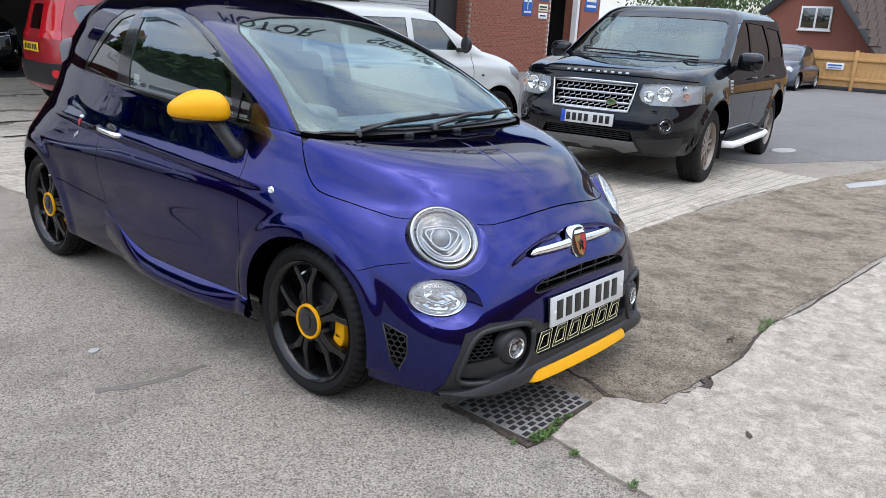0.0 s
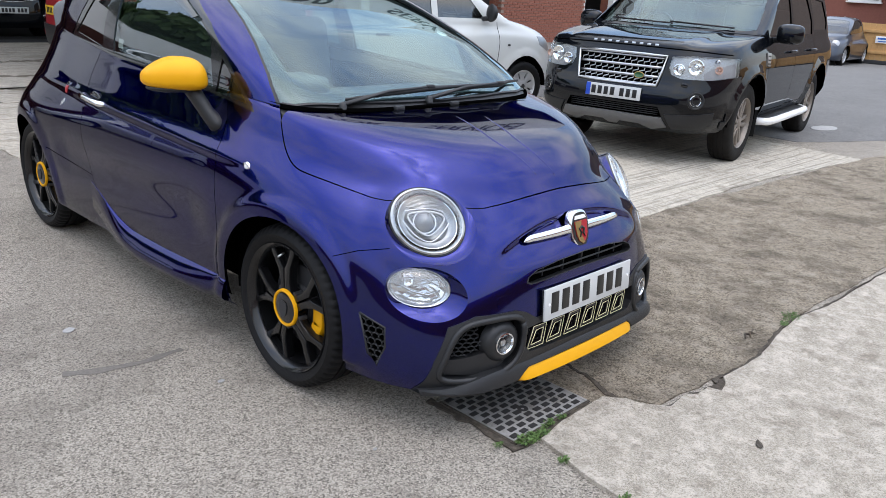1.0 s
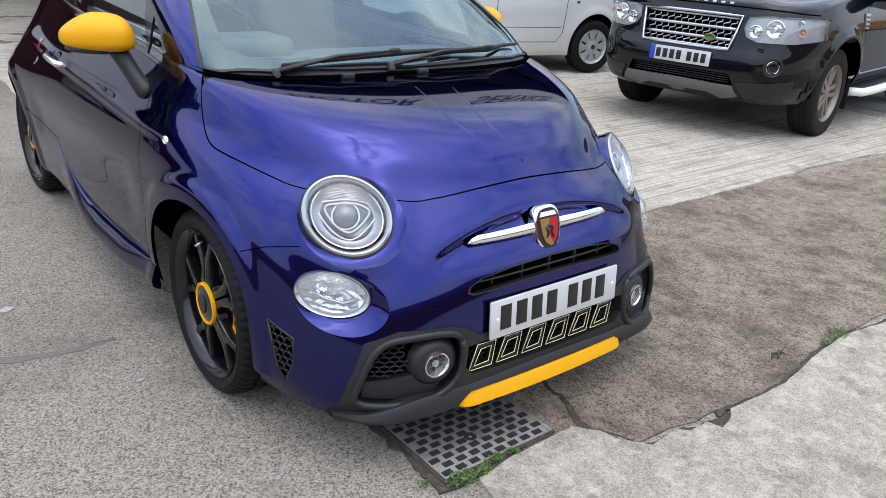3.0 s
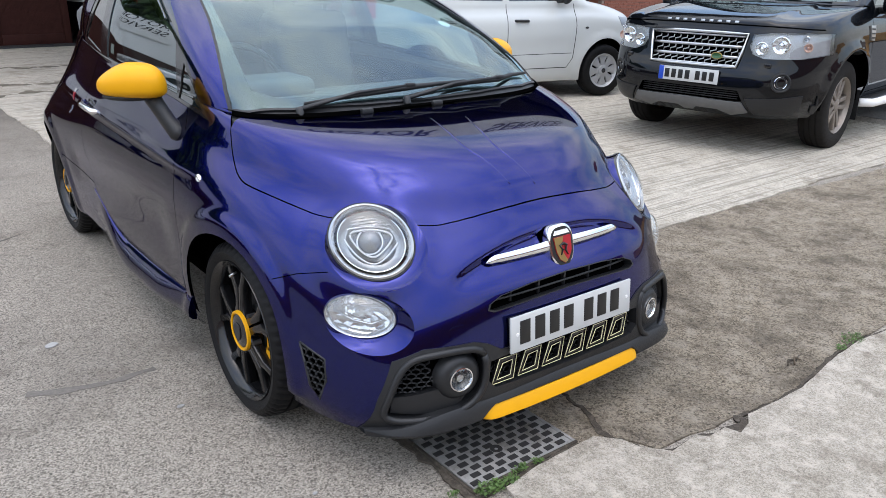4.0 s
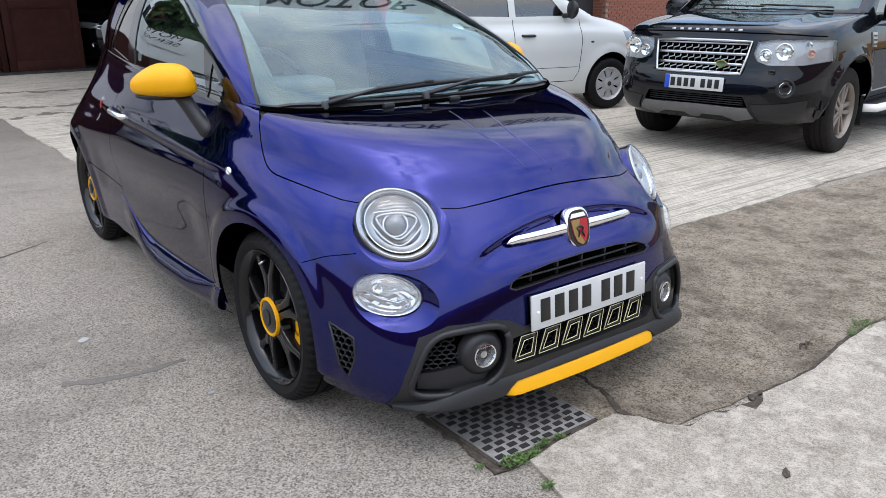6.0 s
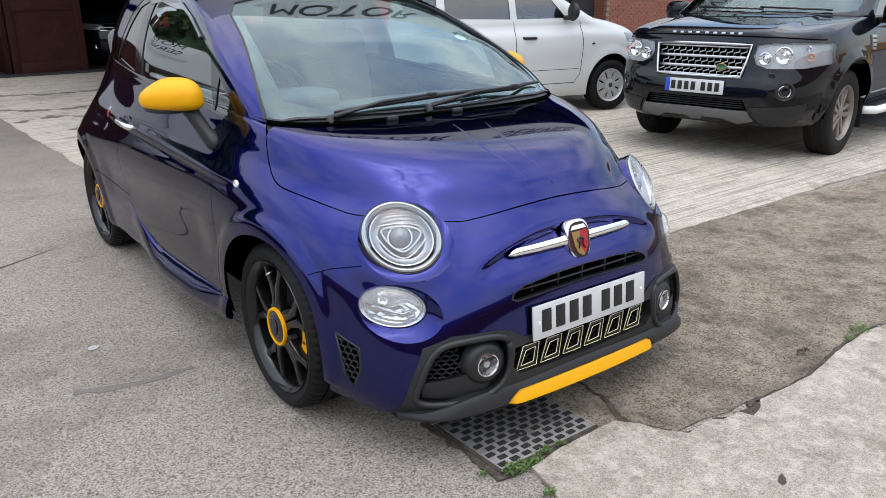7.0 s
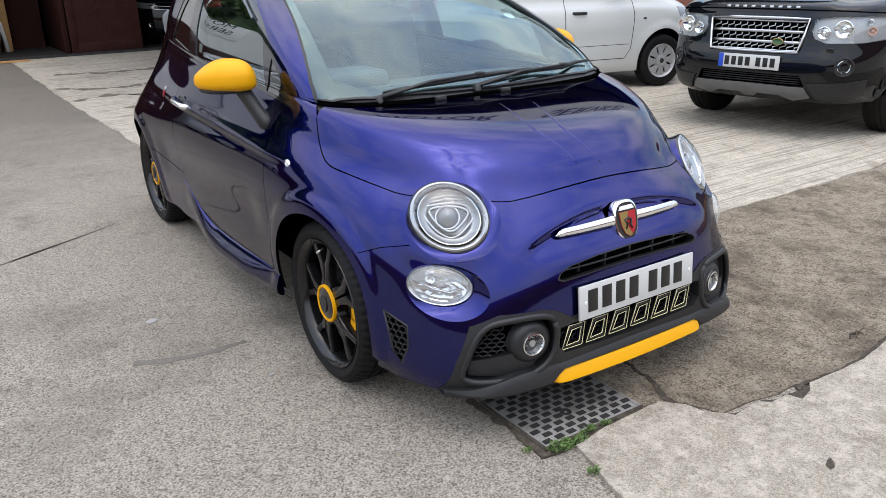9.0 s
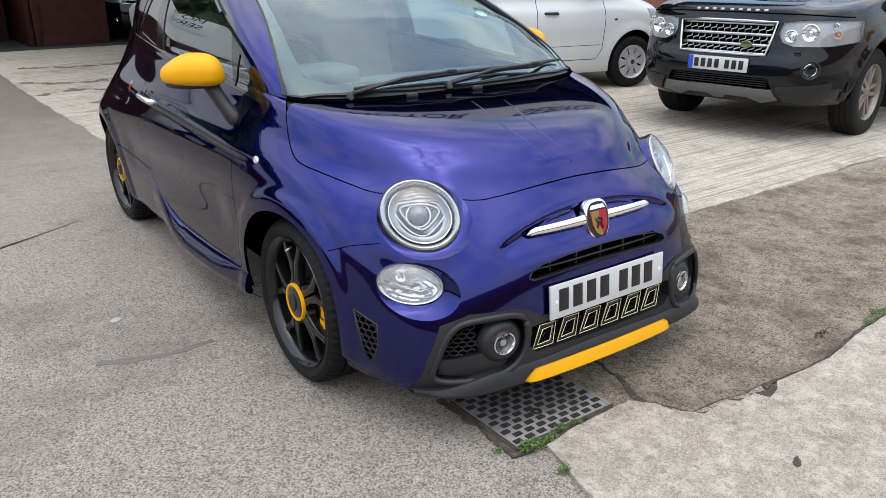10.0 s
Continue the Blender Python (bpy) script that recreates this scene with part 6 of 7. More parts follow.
# ---- mirrors, handles, wipers, small trim ----
for s in (-1, 1):
    cap = bmesh.new()
    bmesh.ops.create_uvsphere(cap, u_segments=40, v_segments=24, radius=1)
    for v in cap.verts:
        x, y, z = v.co
        y = y * 0.085 if y < 0 else y * 0.035
        wide = 0.113 * (1 - 0.10 * z)
        top = 0.070 if z > 0 else 0.050
        # outer end narrower than the inner end
        sq = lambda t, e: math.copysign(abs(t) ** e, t)
        out = sq(x, 0.86 if x * s > 0 else 0.55)
        v.co = Vector((out * wide, y + 0.020 * (out if s > 0 else -out), sq(z, 0.86 if z > 0 else 0.6) * top * (1 - (0.42 if z > 0 else 0.1) * max(0, out * s) ** 1.5)))
    mir = part("mirror", cap, YELLOW, car, "yellow door mirror cap", sharp=80)
    mir.matrix_basis = pose(-0.850 if s < 0 else 0.819, 0.545 if s < 0 else 0.595, 1.022 if s < 0 else 1.028, 0, 0, s * 22)
    under = bmesh.new()
    bmesh.ops.create_uvsphere(under, u_segments=32, v_segments=16, radius=1)
    for v in under.verts:
        v.co = Vector((v.co.x * 0.098, v.co.y * 0.062 if v.co.y < 0 else v.co.y * 0.040, v.co.z * 0.018 - 0.041))
    part("mirror_base", under, TRIM, mir, "black mirror underside")
    part("mirror_glass", box_bm(0.15, 0.004, 0.070, pose(-s * 0.008, 0.031, 0.0), 0.002), CHROME, mir)
    part("mirror_arm", tube([(s * 0.800, 0.525, 0.985), (s * 0.785, 0.500, 0.945), (s * 0.765, 0.470, 0.895), (s * 0.748, 0.440, 0.860), (s * 0.725, 0.430, 0.852)], [0.030, 0.027, 0.027, 0.032, 0.034], 14, flat=1.2, up=(0, 1, 0.3)), TRIM, car, "black mirror arm")
    door = panels["door" if s < 0 else "door_far"]
    cup = bmesh.new()
    bmesh.ops.create_uvsphere(cup, u_segments=24, v_segments=14, radius=1)
    part("handle_cup", cup, GLOSS_BLACK, door).matrix_basis = Matrix.Translation((s * 0.776, 1.425, 0.815)) @ Matrix.Diagonal((0.010, 0.055, 0.034, 1))
    part("door_handle", tube([(s * 0.778, 1.315, 0.802), (s * 0.800, 1.335, 0.806), (s * 0.808, 1.40, 0.812), (s * 0.807, 1.47, 0.816), (s * 0.796, 1.53, 0.818), (s * 0.774, 1.55, 0.818)], [0.012, 0.014, 0.013, 0.013, 0.014, 0.011], 12, flat=1.1, up=(s, 0, 0)), CHROME, door, "chrome door handle")
    part("repeater", lathe([(-0.004, 0.020), (0.004, 0.0195), (0.006, 0.016), (0.002, 0.014)], 24, pose(s * 0.781, 0.185, 0.752, 0, -14 if s > 0 else 14, 0 if s > 0 else 180)), CHROME, car, "chrome ringed side repeater")
    part("repeater_lens", lathe([(0.002, 0.015), (0.007, 0.009), (0.008, 0.0005)], 20, pose(s * 0.781, 0.185, 0.752, 0, -14 if s > 0 else 14, 0 if s > 0 else 180)), SIGN_WHITE, car)
    fr = SIDE if s < 0 else (SIDE[0], SIDE[1], SIDE[2], Vector((1, 0, 0)))
    em = [(1.762, 0.830), (1.762, 0.805), (1.775, 0.793), (1.788, 0.805), (1.788, 0.830)]
    part("side_emblem", hull.patch(fr, em, 0.003, 0.003, False, 0.1), PINK, car, "small red and chrome side emblem")
    part("emblem_band", hull.patch(fr, [(1.756, 0.846), (1.756, 0.834), (1.794, 0.834), (1.794, 0.846)], 0.0035, 0.003, False, 0.1), CHROME, car)
    for k in range(3):
        q = [(1.762 + 0.012 * k, 0.772 - 0.008 * k), (1.772 + 0.012 * k, 0.772 - 0.008 * k), (1.770 + 0.012 * k, 0.752 - 0.008 * k), (1.760 + 0.012 * k, 0.752 - 0.008 * k)]
        part("emblem_bar", hull.patch(fr, q, 0.0025, 0.002, False, 0.1), CHROME, car)
    tail = spline([(2.70, 0.93), (2.60, 0.90), (2.58, 0.80), (2.62, 0.71), (2.72, 0.70), (2.84, 0.78), (2.85, 0.90)], 4, True)
    part("tail_light", hull.patch(fr, tail, 0.006, 0.02, False, 0.03), TAIL_RED, car, "red tail light")


def wiper(pivot, knuckle, tip_a, tip_b):
    w = part("wiper_arm", tube([pivot, (Vector(pivot) * 0.5 + Vector(knuckle) * 0.5) + Vector((0, 0, 0.014)), knuckle], [0.012, 0.008, 0.006], 10, flat=0.7), TRIM, car, "black wiper arm")
    a, b, k = Vector(tip_a), Vector(tip_b), Vector(knuckle)
    part("wiper_blade", tube([a, a.lerp(b, 0.25) + Vector((0, -0.006, 0.004)), k + Vector((0, 0, -0.008)), a.lerp(b, 0.8) + Vector((0, -0.006, 0.004)), b], [0.004, 0.006, 0.008, 0.006, 0.004], 8, flat=1.3), TRIM, w)
    part("wiper_joint", box_bm(0.040, 0.018, 0.014, Matrix.Translation(k), 0.005), TRIM, w)
    part("wiper_cap", lathe([(-0.02, 0.014), (0.002, 0.013), (0.008, 0.008), (0.010, 0.0005)], 20, Matrix.Translation(pivot) @ pose(0, 0, 0, 0, -75, 90)), TRIM, w)


def on_screen(x, b, lift):
    p, n = hull.at(SCREEN, x, b)
    return p + n * lift


wiper(on_screen(-0.485, 0.612, 0.010), on_screen(-0.05, 0.642, 0.026), on_screen(-0.46, 0.632, 0.010), on_screen(0.21, 0.652, 0.012))
wiper(on_screen(-0.085, 0.596, 0.010), on_screen(0.37, 0.645, 0.026), on_screen(0.10, 0.628, 0.010), on_screen(0.57, 0.698, 0.012))
for x in (-0.27, 0.02):
    p, n = hull.at(TOP, x, -0.020)
    part("washer_jet", box_bm(0.045, 0.022, 0.022, Matrix.Translation(p + n * 0.004), 0.008), TRIM, car)
for k in range(26):
    x = 0.10 + 0.014 * k
    p, n = hull.at(TOP, x, -0.018 + 0.10 * max(0, x - 0.25) ** 1.6)
    part("cowl_rib", box_bm(0.005, 0.034, 0.006, Matrix.Translation(p + n * -0.004), 0), GLOSS_BLACK, car)
disc = circle(0.42, 1.08, 0.026, 24)
part("permit_disc", hull.patch(SCREEN, disc, -0.010, 0, False, 0.2), SIGN_WHITE, car, "round white permit behind the screen")
part("window_sticker", hull.patch(SIDE, [(1.36, 1.045), (1.36, 1.085), (1.31, 1.082), (1.31, 1.042)], -0.009, 0, False, 0.1), SIGN_WHITE, car, "pale sticker inside the glass")

# ---- cabin ----
part("dashboard", box_bm(1.28, 0.50, 0.10, pose(0, 0.52, 0.885, -4, 0, 0), 0.04, 3), DASH, car, "dark grey dashboard")
part("instrument_hood", box_bm(0.36, 0.22, 0.09, pose(-0.34, 0.62, 0.955), 0.035, 3), DASH, car)
wheel_ring = [(-0.34 + 0.18 * math.cos(a), 0, 0.18 * math.sin(a)) for a in [2 * math.pi * k / 40 for k in range(41)]]
part("steering_wheel", tube([pose(0, 0.80, 0.93, -22, 0, 0) @ Vector(q) for q in wheel_ring], 0.014, 10, up=(0, 1, 0), ends=False), TRIM, car)
part("steering_hub", box_bm(0.30, 0.03, 0.08, pose(-0.34, 0.79, 0.93, -22, 0, 0), 0.014), TRIM, car)
for x in (-0.34, 0.34):
    seat = part("seat", box_bm(0.50, 0.50, 0.16, pose(x, 1.22, 0.52), 0.05, 3), SEAT, car, "dark cloth bucket seat")
    part("seat_back", box_bm(0.48, 0.14, 0.66, pose(x, 1.50, 0.86, -12, 0, 0), 0.06, 3), SEAT, seat)
    part("head_restraint", box_bm(0.27, 0.09, 0.18, pose(x, 1.60, 1.235, -10, 0, 0), 0.045, 3), SEAT, seat)
part("rear_bench", box_bm(1.10, 0.50, 0.45, pose(0, 2.12, 0.62), 0.06, 3), SEAT, car)
part("rear_bench_back", box_bm(1.08, 0.14, 0.55, pose(0, 2.40, 0.92, -14, 0, 0), 0.05, 3), SEAT, car)
part("rear_view_mirror", box_bm(0.20, 0.025, 0.055, pose(0.02, 0.86, 1.275, 0, 0, 8), 0.012, 3), TRIM, car)
part("cabin_floor", box_bm(1.30, 2.3, 0.03, pose(0, 1.35, 0.33), 0.005), CAVITY, car)

# ---- other vehicles ----
def car_windows(h, owner, frames, screen_frame, screen, arches, paint, gaps=(), rear_screen=None, holes=()):
    """Painted shell with openings and gaps, dark lining, glass."""
    sh = h.skin()
    for o in arches:
        cut_away(sh, SIDE, o, True)
    for poly in frames:
        cut_away(sh, SIDE, poly, True, 0.1)
    cut_away(sh, screen_frame, screen, False, 0.2)
    for fr, poly in holes:
        cut_away(sh, fr, poly, False, 0.1)
    lining = sh.copy()
    for g, w in gaps:
        cut_away(sh, SIDE, stroke(g, w), True)
    part("body", sh, paint, owner, sharp=55)
    part("inner_shell", raise_skin(lining, -0.014, 0), CAVITY, owner)
    for fr in (SIDE, FAR_SIDE):
        for poly in frames:
            part("side_window", h.patch(fr, poly, -0.008, 0, False, 0.1), DARK_GLASS, owner, "tinted side window").visible_shadow = False
    part("windscreen", h.patch(screen_frame, screen, -0.004, 0, False, 0.2), GLASS, owner, "clear windscreen").visible_shadow = False


def bead(h, fr, line, r, offset, mat, name, owner, label=""):
    pts = []
    for u, v in line:
        p, n = h.at(fr, u, v)
        if p is not None:
            pts.append(p + n * offset)
    return part(name, tube(pts, r, 8, up=(0.3, -0.5, 0.8)), mat, owner, label)


def plain_wheel(r, rim, w, kind, mat, tyre_mat):
    """Outer face along -x, origin in the middle."""
    t = thing("tmp_wheel", "", "")
    part("tyre", tyre_bm(r, rim, w, 120, 1), tyre_mat, t, "black road tyre")
    rm = part("rim", lathe([(0.3 * w, rim - 0.012), (-0.30 * w, rim - 0.018), (-0.42 * w, rim - 0.008), (-0.50 * w, rim + 0.002), (-0.47 * w, rim + 0.006), (0.3 * w, rim)], 60), mat, t)
    if kind == "twin":
        for k in range(5):
            rot = Matrix.Rotation(2 * math.pi * k / 5 + 0.2, 4, "X")
            for s in (-1, 1):
                arm = [(s * 0.010, 0.04), (s * 0.036, 0.04), (s * 0.052, rim * 0.6), (s * 0.058, rim - 0.006), (s * 0.022, rim - 0.004), (s * 0.014, rim * 0.6)]
                b = spoke_bm(arm if s > 0 else arm[::-1], 0.030, 0.006, -0.22 * w)
                bmesh.ops.transform(b, matrix=rot, verts=b.verts[:])
                part("spoke", b, mat, rm)
        part("hub", lathe([(-0.2 * w, 0.06), (-0.36 * w, 0.055), (-0.40 * w, 0.035), (-0.41 * w, 0.0005)], 32), mat, rm)
        part("rim_back", lathe([(0.0, rim - 0.012), (0.0, 0.0005)], 40), CAVITY, t)
    else:
        part("rim_back", lathe([(-0.22 * w, rim - 0.012), (-0.22 * w, 0.0005)], 40), CAVITY, t)
        for k in range(8):
            rot = Matrix.Rotation(2 * math.pi * k / 8, 4, "X")
            b = spoke_bm([(-0.030, 0.05), (0.030, 0.05), (0.036, rim * 0.55), (0.062, rim - 0.03), (0.060, rim - 0.004), (-0.060, rim - 0.004), (-0.050, rim - 0.03), (-0.022, rim * 0.55)], 0.020, 0.004, -0.30 * w)
            bmesh.ops.transform(b, matrix=rot, verts=b.verts[:])
            part("cover_spoke", b, mat, rm)
        part("cover_ring", lathe([(-0.30 * w, rim - 0.03), (-0.43 * w, rim - 0.016), (-0.46 * w, rim - 0.002), (-0.40 * w, rim)], 48), mat, rm)
        part("hub", lathe([(-0.3 * w, 0.07), (-0.45 * w, 0.062), (-0.50 * w, 0.04), (-0.51 * w, 0.0005)], 32), mat, rm)
        part("hub_badge", lathe([(-0.5 * w, 0.028), (-0.53 * w, 0.024), (-0.535 * w, 0.0005)], 20), DARK_STEEL, rm)
    return t


def set_wheels(owner, proto_, r, x, ys, turns):
    for wy, tn in zip(ys, turns):
        for s in (-1, 1):
            c = copy_thing(proto_, Matrix.Translation((s * x, wy, r)) @ Matrix.Rotation(math.pi if s > 0 else 0, 4, "Z") @ Matrix.Rotation(tn, 4, "X"))
            c.name = "wheel"
            c.parent = owner
            hb = lathe([(0.0, r + 0.055), (0.24, r + 0.055), (0.24, 0.05)], 40, pose(s * (x + 0.09), wy, r, 0, 0, 180 if s > 0 else 0))
            bmesh.ops.delete(hb, geom=[f for f in hb.faces if f.calc_center_median().z < r], context="FACES")
            part("wheel_housing", hb, CAVITY, owner)
    for o in [proto_, *proto_.children_recursive]:
        bpy.data.objects.remove(o)


def plate_on(owner, m, w, face, blue=False):
    pl = part("number_plate", box_bm(w, 0.010, 0.111, m, 0.003), face, owner, "plate with plain dark bars")
    for k in range(7):
        part("bar", box_bm(0.040, 0.003, 0.070, m @ pose(-0.185 + 0.060 * k + (0.03 if k > 3 else 0), -0.006, 0), 0.001), INK, pl)
    if blue:
        part("blue_band", box_bm(0.042, 0.003, 0.109, m @ pose(-w / 2 + 0.022, -0.006, 0), 0.001), EURO_BLUE, pl)


def cabin(owner, y0, y1, w, z, roof):
    part("dashboard", box_bm(w, 0.35, 0.14, pose(0, y0, z), 0.05), DASH, owner)
    for x in (-w * 0.27, w * 0.27):
        part("seat", box_bm(0.48, 0.16, 0.75, pose(x, y1, z - 0.02, -10, 0, 0), 0.06), SEAT, owner)
        part("head_restraint", box_bm(0.26, 0.10, 0.18, pose(x, y1 + 0.10, z + 0.46, -10, 0, 0), 0.04), SEAT, owner)
    ring = [(-w * 0.27 + 0.18 * math.cos(a), 0, 0.18 * math.sin(a)) for a in [2 * math.pi * k / 30 for k in range(31)]]
    part("steering_wheel", tube([pose(0, y0 + 0.28, z + 0.06, -22, 0, 0) @ Vector(q) for q in ring], 0.014, 8, up=(0, 1, 0), ends=False), TRIM, owner)
    part("rear_bench", box_bm(w * 0.85, 0.2, 0.75, pose(0, y1 + 0.95, z - 0.05, -10, 0, 0), 0.06), SEAT, owner)


# the black off-roader
LR_ROWS = [
    (-0.80, 0.86, 3.40, 0.30, 0.34, 0.38, 4.5, 5), (-0.905, 0.90, 3.50, 0.38, 0.42, 0.45, 4.5, 5), (-0.930, 0.935, 3.55, 0.50, 0.53, 0.55, 4.5, 6),
    (-0.925, 0.945, 3.56, 0.63, 0.68, 0.75, 4.6, 6), (-0.880, 0.948, 3.55, 0.74, 0.84, 0.90, 4.8, 6), (-0.850, 0.935, 3.52, 0.90, 0.96, 1.00, 5, 6),
    (-0.820, 0.915, 3.50, 0.99, 1.03, 1.05, 5, 6), (-0.750, 0.895, 3.49, 1.045, 1.075, 1.08, 5, 6), (-0.300, 0.885, 3.48, 1.105, 1.10, 1.11, 6, 6),
    (0.14, 0.88, 3.47, 1.140, 1.125, 1.13, 7, 6), (0.20, 0.875, 3.46, 1.165, 1.15, 1.15, 7, 6), (0.55, 0.825, 3.42, 1.37, 1.36, 1.35, 7, 6),
    (0.90, 0.765, 3.36, 1.57, 1.55, 1.54, 7, 6),
]
LR_ROOF = [(1.05, 0.725, 3.33, 1.64, 1.63, 1.62, 6, 5), (1.20, 0.62, 3.25, 1.68, 1.68, 1.66, 5, 5), (1.50, 0.30, 3.00, 1.705, 1.705, 1.69, 4, 4), (1.70, 0.03, 2.60, 1.71, 1.715, 1.70, 4, 4)]
lr = Hull(LR_ROWS + LR_ROOF, 0.6, 2.6, steps=4, nf=50, ns=44, nr=24, mid=(0.4, 2.6))


def lr_shape(p):
    """Square flared arches and a raised bonnet middle."""
    q = p.copy()
    s = 1 if p.x > 0 else -1
    if abs(p.x) > 0.7:
        for wy in (0.0, 2.66):
            r = math.hypot(p.y - wy, p.z - 0.38)
            q.x += s * 0.022 * (1 - smooth01((r - 0.475) / 0.02))
    if p.y < 0.15 and p.z > 1.0 and abs(p.x) < 0.7:
        q.z += 0.014 * smooth01((0.58 - abs(p.x)) / 0.05)
    return q


lr.reshape(lr_shape)
offroader = thing("offroader", "black four-wheel-drive car with silver grille parked on the apron", "car", pose(4.788, 1.793, 0, 0, 0, -82))
LR_SCREEN = (Vector((0, 0, 0)), Vector((1, 0, 0)), Vector((0, 0.87, 0.49)), Vector((0, -0.49, 0.87)))
lr_front_w = [(0.50, 1.145), (0.98, 1.535), (1.36, 1.555), (1.34, 1.145)]
lr_rear_w = [(1.42, 1.145), (1.44, 1.555), (2.12, 1.545), (2.28, 1.28), (2.26, 1.145)]
lr_last_w = [(2.36, 1.19), (2.30, 1.525), (2.92, 1.50), (3.08, 1.26), (3.02, 1.19)]
lr_ws = mirrored([(0, 0.735), (0.40, 0.742), (0.72, 0.775), (0.80, 0.83), (0.76, 1.15), (0.70, 1.515), (0.64, 1.565), (0, 1.585)])
lr_grille = mirrored([(0, 0.955), (0.40, 0.955), (0.425, 0.93), (0.385, 0.700), (0.36, 0.680), (0, 0.680)])
lr_lower = mirrored([(0, 0.520), (0.42, 0.520), (0.46, 0.44), (0, 0.430)])
lr_door = [(0.40, 1.12), (0.38, 0.90), (0.42, 0.52), (0.50, 0.42), (1.36, 0.42), (1.40, 0.60), (1.40, 1.12)]
lr_door2 = [(1.40, 0.44), (2.10, 0.44), (2.26, 0.78), (2.30, 1.12)]
lr_lamp = [(0.455, 0.945), (0.60, 0.965), (0.80, 0.965), (0.90, 0.955), (0.915, 0.80), (0.80, 0.775), (0.56, 0.770), (0.47, 0.80), (0.44, 0.86)]
car_windows(lr, offroader, (lr_front_w, lr_rear_w, lr_last_w), LR_SCREEN, lr_ws, (circle(0, 0.38, 0.435, 40), circle(2.66, 0.38, 0.435, 40)), BLACK_PAINT,
            ((lr_door, 0.007), (lr_door2, 0.007)), holes=((FRONT, lr_grille), (FRONT, lr_lower), (FRONT, lr_lamp), (FRONT, flip(lr_lamp))))
cabin(offroader, 0.55, 1.35, 1.45, 1.05, 1.6)
lead_gap = [(x, z) for x, z in [(-0.86, 0.985), (-0.60, 1.005), (0, 1.010), (0.60, 1.005), (0.86, 0.985)]]
bead(lr, FRONT, spline(lead_gap, 6), 0.006, -0.001, CAVITY, "bonnet_gap", offroader)
# grille: silver frame, hexagon mesh, dark backing
part("grille_backing", lr.patch(FRONT, lr_grille, -0.045, 0, False, 0.1), CAVITY, offroader)


def lr_pts(line, offset):
    out = []
    for u, v in line:
        p, n = lr.at(FRONT, u, v)
        out.append(p + n * offset)
    return out


for k, z in enumerate((0.925, 0.845, 0.765, 0.705)):
    hw = 0.395 - 0.035 * (0.93 - z) / 0.23
    part("grille_bar", tube(lr_pts([(-hw + 2 * hw * i / 12, z) for i in range(13)], -0.012), 0.007 if k in (0, 3) else 0.011, 6, flat=1.2), SATIN, offroader, "silver grille bar")
for z in (0.885, 0.805, 0.735):
    for i in range(13):
        x = -0.355 + 0.059 * i + (0.03 if z == 0.805 else 0)
        part("grille_link", tube(lr_pts([(x - 0.022, z - 0.026), (x - 0.022, z - 0.006), (x + 0.022, z + 0.006), (x + 0.022, z + 0.026)], -0.016), 0.0055, 5), SATIN, offroader)
part("grille_frame", tube(lr_pts([(-0.41, 0.94), (-0.2, 0.945), (0, 0.945), (0.2, 0.945), (0.41, 0.94), (0.39, 0.80), (0.370, 0.692), (0.2, 0.688), (0, 0.688), (-0.2, 0.688), (-0.370, 0.692), (-0.39, 0.80), (-0.41, 0.94)], 0.004), 0.012, 8), SATIN, offroader, "silver grille surround")
p, n = lr.at(FRONT, 0.20, 0.765)
part("oval_badge", lathe([(0, 0.0005), (0.006, 0.04), (0, 0.045), (-0.01, 0.045)], 28, Matrix.Translation(p + n * 0.012) @ n.to_track_quat("X", "Z").to_matrix().to_4x4() @ Matrix.Diagonal((1, 1.0, 0.55, 1))), material("badge_green", (0.03, 0.10, 0.035), 0.35, var=0.1, scale=40), offroader, "green oval badge")
part("badge_rim", tube([p + n * 0.018 + Vector((0.044 * math.cos(a), 0, 0.025 * math.sin(a))) for a in [0.27 * k for k in range(25)]], 0.004, 6), GOLD, offroader)
for k in range(9):
    x = -0.285 + 0.071 * k + (0.012 if k > 3 else 0)
    q, n = lr.at(FRONT, x, 1.028)
    part("bonnet_letter_bar", box_bm(0.034, 0.006, 0.018, Matrix.Translation(q + n * 0.003) @ n.to_track_quat("-Y", "Z").to_matrix().to_4x4(), 0.002), SATIN, offroader, "silver block on the bonnet edge")
